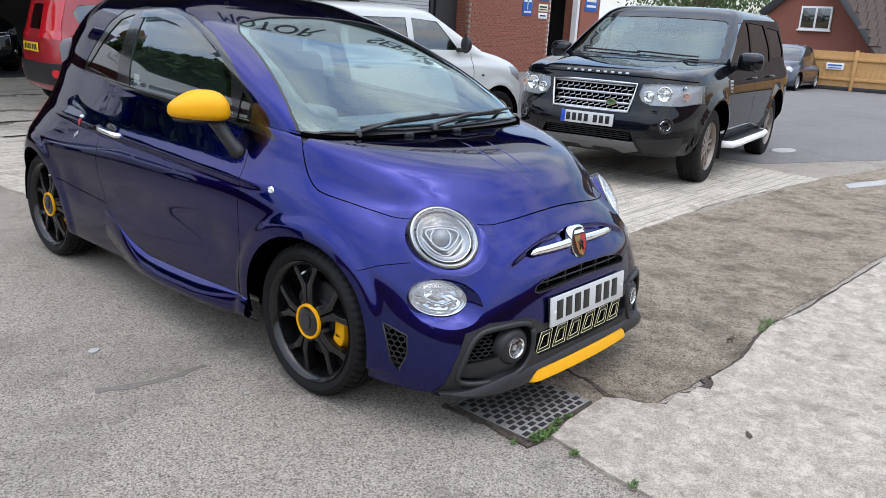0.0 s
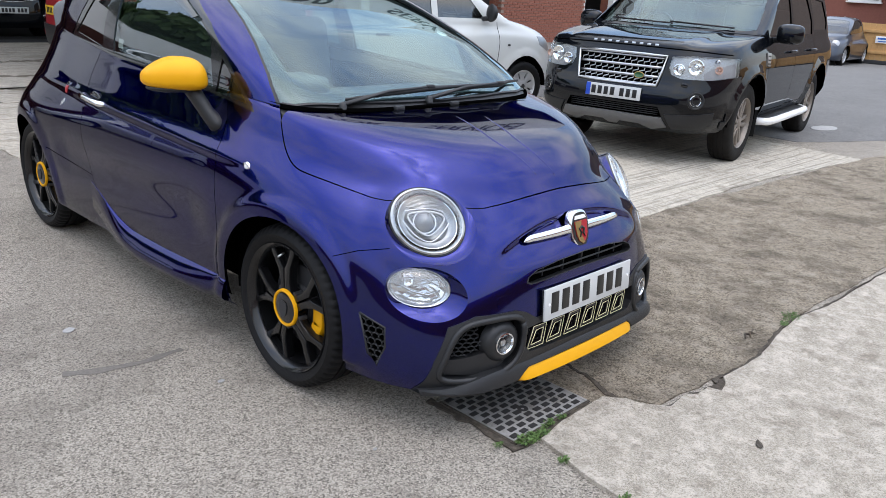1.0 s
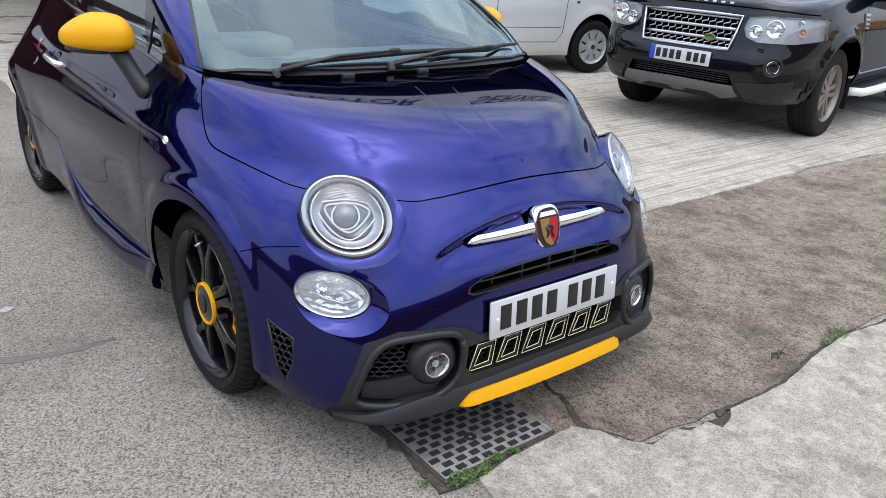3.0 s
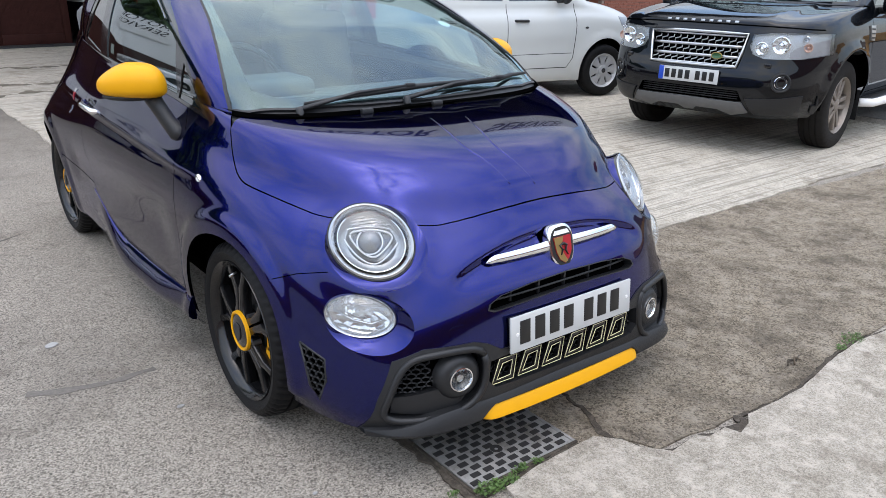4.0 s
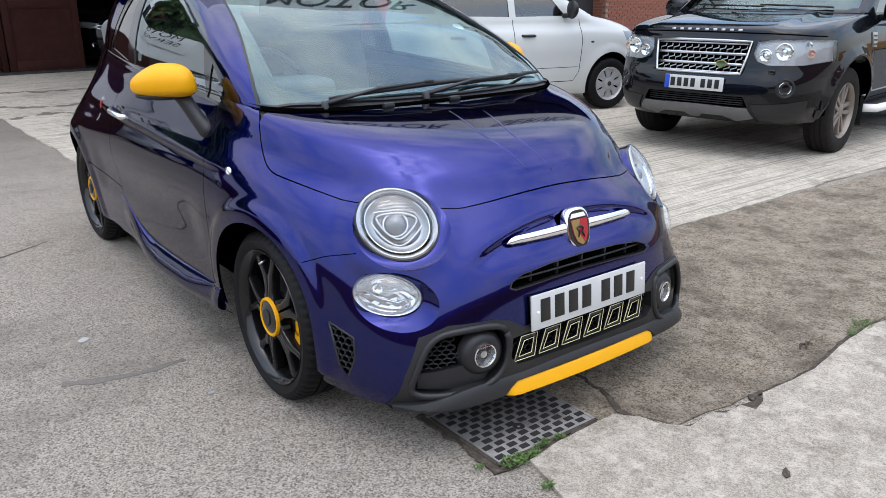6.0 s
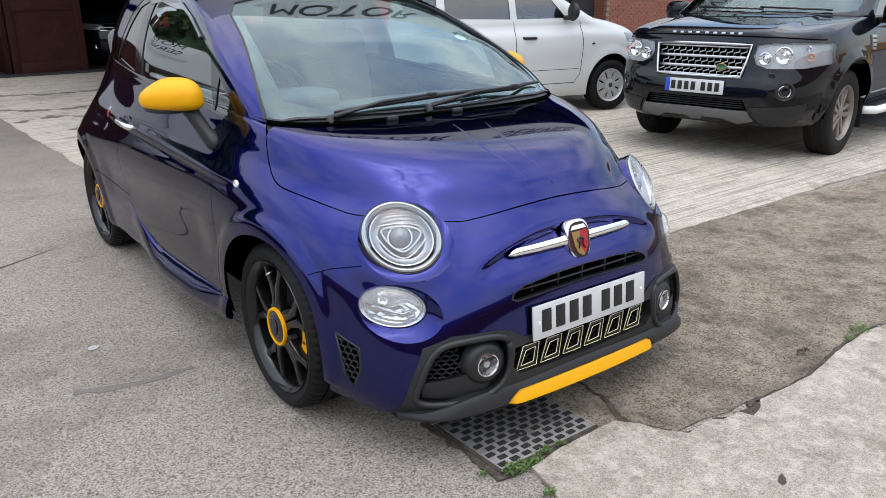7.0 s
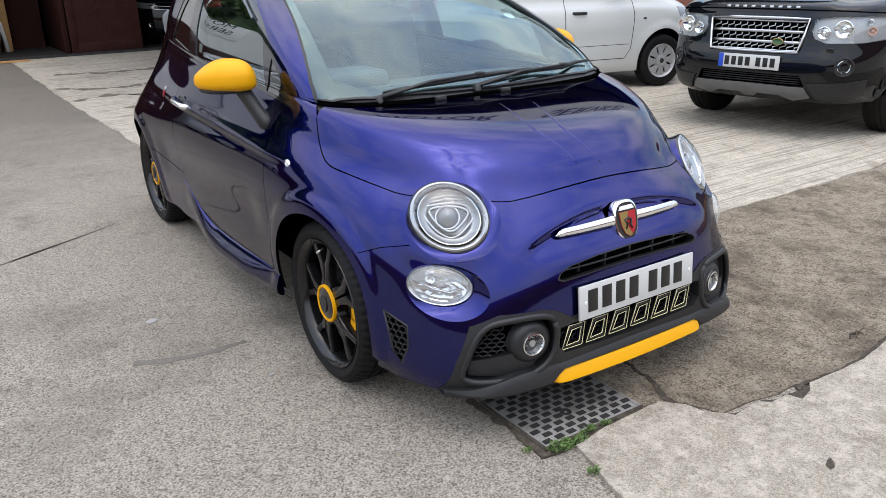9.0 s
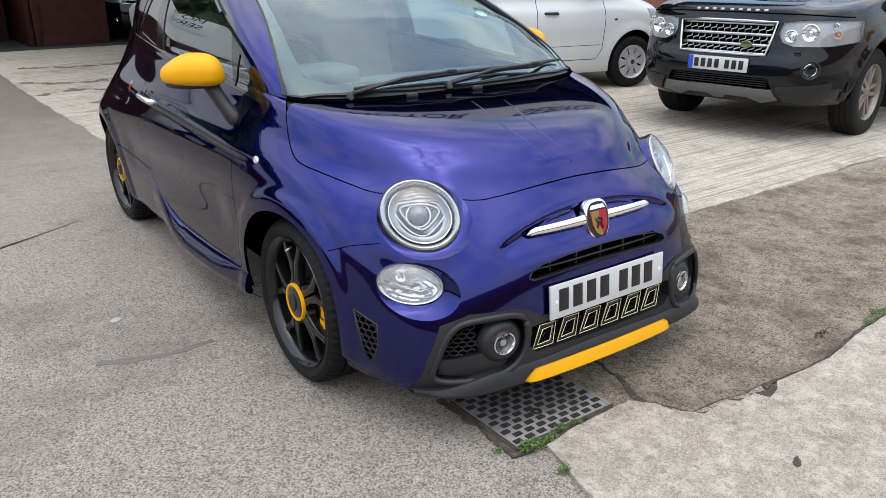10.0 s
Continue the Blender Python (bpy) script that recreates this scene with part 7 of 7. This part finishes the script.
# lamps
for s, poly in ((1, lr_lamp), (-1, flip(lr_lamp))):
    lmp = part("headlight", lr.patch(FRONT, poly, -0.030, 0.0, False, 0.05), LAMP_GREY, offroader, "clear rectangular headlight")
    for u, v, r, mt in ((0.66, 0.875, 0.068, CHROME), (0.53, 0.845, 0.050, CHROME), (0.80, 0.925, 0.022, CHROME), (0.82, 0.860, 0.034, AMBER)):
        q, n = lr.at(FRONT, s * u, v)
        m = Matrix.Translation(q - n * 0.010) @ Vector((s * 0.15, -1, 0)).normalized().to_track_quat("X", "Z").to_matrix().to_4x4()
        cup = part("lamp_bowl", lathe([(0.004, r), (0.006, r * 0.9), (-0.012, r * 0.6), (-0.018, 0.0005)], 28, m), mt, lmp)
        part("bulb", lathe([(-0.016, r * 0.3), (0.0, r * 0.26), (0.006, 0.0005)], 16, m), CHROME if mt is CHROME else AMBER, cup)
    part("lens", lr.patch(FRONT, poly, -0.001, 0.02, False, 0.05), CLEAR, lmp).visible_shadow = False
    q, n = lr.at(FRONT, s * 0.71, 0.60)
    m = Matrix.Translation(q) @ n.to_track_quat("X", "Z").to_matrix().to_4x4()
    fg = part("fog_lamp", lathe([(-0.02, 0.075), (0.006, 0.074), (0.008, 0.066), (-0.006, 0.052)], 32, m), TRIM, offroader, "round fog lamp")
    part("reflector", lathe([(-0.006, 0.054), (0.0, 0.046), (-0.02, 0.028), (-0.024, 0.0005)], 28, m), CHROME, fg)
    part("fog_ring", lathe([(0.004, 0.040), (0.010, 0.036), (0.004, 0.030)], 24, m), DARK_STEEL, fg)
    q, n = lr.at(FRONT, s * 0.60, 0.722)
    part("washer_cover", box_bm(0.055, 0.02, 0.035, Matrix.Translation(q + n * 0.004), 0.006), GLOSS_BLACK, offroader)
    corner = [(s * x, z) for x, z in [(0.48, 0.465), (0.70, 0.480), (0.88, 0.510), (0.88, 0.40), (0.85, 0.345), (0.54, 0.345)]]
    part("bumper_corner", lr.patch(FRONT, corner if s > 0 else corner[::-1], 0.012, 0.03, False, 0.4), TRIM, offroader, "grey plastic bumper corner")
part("lower_grille", lr.patch(FRONT, lr_lower, -0.04, 0, False, 0.1), CAVITY, offroader)
for k in range(4):
    bead(lr, FRONT, [(-0.42 + 0.07 * i, 0.505 - 0.018 * k) for i in range(13)], 0.004, -0.02, TRIM, "lower_grille_bar", offroader)
skid = [(-0.46, 0.432), (0.46, 0.432), (0.50, 0.36), (0.36, 0.325), (0.26, 0.365), (0.08, 0.365), (0.04, 0.335), (-0.04, 0.335), (-0.08, 0.365), (-0.26, 0.365), (-0.36, 0.325), (-0.50, 0.36)]
part("skid_plate", lr.patch(FRONT, skid, 0.014, 0.03, False, 0.05), material("grey_skid", (0.13, 0.13, 0.13), 0.55, 0.2, var=0.2, scale=20), offroader, "grey skid plate")
plate_on(offroader, pose(0, -0.942, 0.607, -4, 0, 0), 0.52, PLATE_WHITE, True)
# side
for s in (-1, 1):
    fr = SIDE if s < 0 else FAR_SIDE
    part("side_step", tube([(s * 0.90, 0.46, 0.34), (s * 0.985, 0.56, 0.335), (s * 1.0, 0.80, 0.335), (s * 1.0, 1.90, 0.335), (s * 0.985, 2.10, 0.335), (s * 0.90, 2.20, 0.34)], 0.036, 12), SIGN_WHITE, offroader, "pale tubular side step")
    part("step_tread", box_bm(0.14, 1.55, 0.03, pose(s * 0.925, 1.33, 0.355), 0.008), TRIM, offroader)
    part("fender_vent", lr.patch(fr, [(0.30, 0.99), (0.42, 0.985), (0.40, 0.865), (0.31, 0.875)], 0.010, 0.012, False, 0.1), SATIN, offroader, "silver fender vent")
    for k in range(3):
        part("vent_gap", lr.patch(fr, [(0.315, 0.967 - 0.034 * k), (0.405, 0.963 - 0.034 * k), (0.403, 0.950 - 0.034 * k), (0.317, 0.954 - 0.034 * k)], 0.012, 0.004, False, 0.1), DARK_STEEL, offroader)
    mirm = bmesh.new()
    bmesh.ops.create_uvsphere(mirm, u_segments=28, v_segments=18, radius=1)
    for v in mirm.verts:
        x, y, z = v.co
        v.co = Vector((math.copysign(abs(x) ** 0.6, x) * 0.125, (y * 0.09 if y < 0 else y * 0.04), math.copysign(abs(z) ** 0.6, z) * 0.092))
    mm = part("mirror", mirm, BLACK_PAINT, offroader, "black door mirror", sharp=80)
    mm.matrix_basis = pose(s * 1.035, 0.60, 1.165)
    part("mirror_arm", tube([(s * 0.87, 0.62, 1.10), (s * 0.95, 0.61, 1.105), (s * 1.02, 0.60, 1.12)], 0.028, 8), TRIM, offroader)
    for y in (1.22, 2.10):
        part("handle", tube([(s * 0.945, y - 0.09, 0.985), (s * 0.975, y - 0.06, 0.99), (s * 0.975, y + 0.06, 0.99), (s * 0.945, y + 0.09, 0.985)], 0.013, 8), GLOSS_BLACK, offroader, "black door handle")
    part("mud_flap", box_bm(0.22, 0.012, 0.26, pose(s * 0.80, 0.44, 0.32), 0.004), RUBBER, offroader)
for x0, x1 in ((-0.62, 0.02), (-0.02, 0.62)):
    a, b = lr.at(LR_SCREEN, x0, 0.80), lr.at(LR_SCREEN, x1, 0.77)
    part("wiper", tube([a[0] + a[1] * 0.02, b[0] + b[1] * 0.02], 0.009, 6), TRIM, offroader)
part("underbody", box_bm(1.3, 3.9, 0.14, pose(0, 1.2, 0.42), 0.03), CAVITY, offroader)
set_wheels(offroader, plain_wheel(0.362, 0.228, 0.205, "twin", ALLOY, WORN_RUBBER), 0.362, 0.800, (0.0, 2.66), (0.1, 0.6))

# the white small car, and the red one of the same kind
PANDA_ROWS = [
    (-0.60, 0.74, 2.75, 0.20, 0.20, 0.25, 3, 4), (-0.70, 0.77, 2.83, 0.28, 0.27, 0.30, 3, 4), (-0.72, 0.80, 2.87, 0.42, 0.45, 0.45, 3, 4), (-0.71, 0.81, 2.88, 0.60, 0.65, 0.65, 3, 4),
    (-0.68, 0.805, 2.87, 0.75, 0.78, 0.80, 3, 4), (-0.62, 0.79, 2.86, 0.84, 0.88, 0.90, 3, 4), (-0.50, 0.76, 2.85, 0.92, 0.94, 0.95, 3, 4), (-0.20, 0.745, 2.84, 1.00, 0.98, 0.98, 3.4, 4),
    (0.10, 0.74, 2.83, 1.05, 1.02, 1.00, 4, 4), (0.15, 0.735, 2.82, 1.07, 1.05, 1.03, 4, 4), (0.50, 0.70, 2.78, 1.28, 1.25, 1.20, 4, 4), (0.80, 0.65, 2.72, 1.44, 1.42, 1.40, 4, 4),
]
PANDA_ROOF = [(0.95, 0.60, 2.66, 1.50, 1.49, 1.48, 4, 4), (1.20, 0.45, 2.50, 1.53, 1.53, 1.52, 3.5, 4), (1.60, 0.03, 2.10, 1.545, 1.55, 1.54, 3, 3)]
pd = Hull(PANDA_ROWS + PANDA_ROOF, 0.5, 2.0, steps=4, nf=40, ns=44, nr=28)


def panda_shape(p):
    q = p.copy()
    s = 1 if p.x > 0 else -1
    if abs(p.x) > 0.6:
        for wy in (0.0, 2.30):
            r = math.hypot(p.y - wy, p.z - 0.31)
            if p.z > 0.2:
                q.x += s * 0.020 * (1 - smooth01((r - 0.39) / 0.03))
        q.x -= s * 0.010 * math.exp(-((p.z - 0.56) / 0.10) ** 2) * smooth01((p.y - 0.42) / 0.1) * smooth01((1.88 - p.y) / 0.1)
    return q


pd.reshape(panda_shape)
PD_SCREEN = (Vector((0, 0, 0)), Vector((1, 0, 0)), Vector((0, 0.85, 0.53)), Vector((0, -0.53, 0.85)))


def small_hatch(label, m, paint, rear_detail):
    c = thing("small_car", label, "car", m)
    fw = [(0.62, 1.06), (0.92, 1.375), (1.28, 1.40), (1.26, 1.06)]
    rw = [(1.34, 1.06), (1.36, 1.40), (2.02, 1.39), (2.12, 1.28), (2.12, 1.08)]
    qw = [(2.22, 1.10), (2.20, 1.36), (2.50, 1.33), (2.58, 1.24), (2.54, 1.12)]
    ws = mirrored([(0, 0.665), (0.40, 0.675), (0.62, 0.72), (0.68, 0.80), (0.62, 1.15), (0.58, 1.40), (0.52, 1.46), (0, 1.50)])
    d1 = [(0.44, 1.03), (0.42, 0.80), (0.45, 0.45), (0.52, 0.35), (1.26, 0.35), (1.30, 0.50), (1.30, 1.03)]
    d2 = [(1.30, 0.38), (1.80, 0.38), (1.98, 0.62), (2.16, 0.78), (2.17, 1.05)]
    car_windows(pd, c, (fw, rw, qw), PD_SCREEN, ws, (circle(0, 0.31, 0.345, 40), circle(2.30, 0.31, 0.345, 40)), paint, ((d1, 0.008), (d2, 0.008), ([(0.47, 0.505), (1.24, 0.505)], 0.006)))
    cabin(c, 0.55, 1.25, 1.25, 0.98, 1.4)
    for s in (-1, 1):
        fr = SIDE if s < 0 else FAR_SIDE
        mirm = bmesh.new()
        bmesh.ops.create_uvsphere(mirm, u_segments=24, v_segments=16, radius=1)
        for v in mirm.verts:
            v.co = Vector((v.co.x * 0.085, v.co.y * (0.075 if v.co.y < 0 else 0.03), v.co.z * 0.10))
        part("mirror", mirm, TRIM, c, "black door mirror", sharp=80).matrix_basis = pose(s * 0.855, 0.62, 1.13)
        part("mirror_arm", tube([(s * 0.72, 0.64, 1.06), (s * 0.83, 0.63, 1.07)], 0.026, 8), TRIM, c)
        for y in (1.12, 1.98):
            part("handle", tube([(s * 0.785, y - 0.085, 0.855), (s * 0.812, y - 0.06, 0.86), (s * 0.812, y + 0.06, 0.862), (s * 0.785, y + 0.085, 0.86)], 0.015, 8), TRIM, c, "black door handle")
        part("repeater", pd.patch(fr, circle(0.28, 0.775, 0.022, 12, 0.012), 0.006, 0.006, False, 0.1), DARK_STEEL, c)
        hl = [(-0.64, 0.80), (-0.40, 0.86), (-0.22, 0.88), (-0.26, 0.78), (-0.45, 0.70), (-0.66, 0.70)]
        part("headlight", pd.patch(fr, hl, 0.004, 0.01, False, 0.02), REFLECTOR, c, "clear headlight")
        tl = [(2.62, 1.38), (2.74, 1.36), (2.86, 1.05), (2.88, 0.92), (2.74, 0.90), (2.70, 1.10)]
        part("tail_light", pd.patch(fr, tl, 0.008, 0.012, False, 0.02), TAIL_RED, c, "tall red tail light")
    if rear_detail:
        rwn = mirrored([(0, 1.33), (0.50, 1.30), (0.56, 1.04), (0.52, 1.02), (0, 1.02)])
        part("rear_window", pd.patch(REAR, rwn, 0.004, 0.004, False, 0.05), DARK_GLASS, c, "dark rear window")
        part("rear_bumper", pd.patch(REAR, mirrored([(0, 0.62), (0.70, 0.62), (0.80, 0.58), (0.80, 0.44), (0.70, 0.36), (0, 0.36)]), 0.022, 0.03, False, 0.4), TRIM, c, "black bumper insert")
        for s in (-1, 1):
            part("reflector", pd.patch(REAR, circle(s * 0.60, 0.50, 0.055, 14, 0.05), 0.030, 0.01, False, 0.05), TAIL_RED, c)
        plate_on(c, pose(0, 2.895, 0.80, 0, 0, 180), 0.52, PLATE_YELLOW)
    part("underbody", box_bm(1.2, 3.1, 0.12, pose(0, 1.1, 0.27), 0.03), CAVITY, c)
    set_wheels(c, plain_wheel(0.292, 0.185, 0.175, "cover", COVER, RUBBER), 0.292, 0.700, (0.0, 2.30), (0.0, 0.3))
    return c


small_hatch("white small hatchback with silver wheel covers beside the workshop", pose(5.57, 4.67, 0.012, 0, 0, 78), WHITE_PAINT, False)
small_hatch("red small hatchback with tall tail lights before the workshop", pose(4.55, 8.35, 0.012, 0, 0, 86), RED_PAINT, True)
small_hatch("pale silver small hatchback parked by the boarded wall", pose(-4.2, 10.6, 0.002, 0, 0, 84), SILVER_PAINT, False)

# dark saloon in the workshop, facing out
saloon = thing("saloon_car", "dark car with chrome trim standing in the workshop", "car", pose(2.75, 14.35, 0.014, 0, 0, 4))
SAL_ROWS = [(a * 1.12, b * 1.10, c * 1.25, d, e, f, g, h_) for a, b, c, d, e, f, g, h_ in PANDA_ROWS] + [(a * 1.12, b * 1.10, c * 1.25, d, e, f, g, h_) for a, b, c, d, e, f, g, h_ in PANDA_ROOF]
sal = Hull(SAL_ROWS, 0.5, 2.4, steps=3, nf=30, ns=30, nr=18)
sw = [(0.65, 1.08), (0.95, 1.36), (2.3, 1.36), (2.5, 1.10)]
car_windows(sal, saloon, (sw,), PD_SCREEN, mirrored([(0, 0.70), (0.62, 0.75), (0.66, 0.85), (0.60, 1.35), (0.54, 1.44), (0, 1.48)]), (circle(0, 0.32, 0.36, 32), circle(2.6, 0.32, 0.36, 32)), BLACK_PAINT)
for z in (0.72, 0.66):
    bead(sal, FRONT, [(-0.62 + 0.08 * i, z + 0.05 * abs(i - 7.5) / 7.5) for i in range(16)], 0.010, 0.004, CHROME, "chrome_strip", saloon, "chrome grille strip")
for s in (-1, 1):
    part("headlight", sal.patch(FRONT, [(s * x, z) for x, z in ([(0.50, 0.80), (0.80, 0.84), (0.84, 0.74), (0.56, 0.70)])], 0.004, 0.01, False, 0.03), REFLECTOR, saloon, "clear headlight")
    q, n = sal.at(FRONT, s * 0.62, 0.42)
    part("fog_lamp", lathe([(-0.01, 0.05), (0.008, 0.046), (0.0, 0.03), (-0.004, 0.0005)], 20, Matrix.Translation(q) @ n.to_track_quat("X", "Z").to_matrix().to_4x4()), CHROME, saloon)
plate_on(saloon, pose(0, -0.825, 0.52), 0.52, PLATE_WHITE)
set_wheels(saloon, plain_wheel(0.31, 0.21, 0.20, "twin", ALLOY, RUBBER), 0.31, 0.76, (0.0, 2.6), (0.0, 0.3))

# far dark hatchback by the fence
far_car = thing("hatchback", "dark slate small hatchback parked along the fence", "car", pose(21.6, 6.1, 0.004, 0, 0, -87) @ Matrix.Scale(0.88, 4))
fc = hull.skin()
for o in (ARCH_F, ARCH_R):
    cut_away(fc, SIDE, o, True)
cut_away(fc, SIDE, WINDOW_FRAME, True)
cut_away(fc, SCREEN, mirrored(WINDSCREEN), facing=0.2)
part("body", fc, NAVY_PAINT, far_car)
for fr in (SIDE, FAR_SIDE):
    part("side_window", hull.patch(fr, WINDOW_FRAME, -0.004, 0, False, 0.1), GLOSS_BLACK, far_car)
part("windscreen", hull.patch(SCREEN, mirrored(WINDSCREEN), -0.004, 0, False, 0.2), GLOSS_BLACK, far_car)
for fr in (HEAD, other_side(HEAD)):
    part("headlight", lathe([(-0.02, 0.115), (0.01, 0.112), (0.02, 0.06), (0.024, 0.0005)], 28, lamp_at(fr, 0.0) @ TURN_Z), REFLECTOR, far_car, "round headlight")
part("number_plate", box_bm(0.52, 0.008, 0.111, pose(0, -0.762, 0.412)), PLATE_WHITE, far_car)
set_wheels(far_car, plain_wheel(0.292, 0.20, 0.185, "twin", COVER, RUBBER), 0.292, 0.66, (0.0, 2.30), (0.0, 0.3))
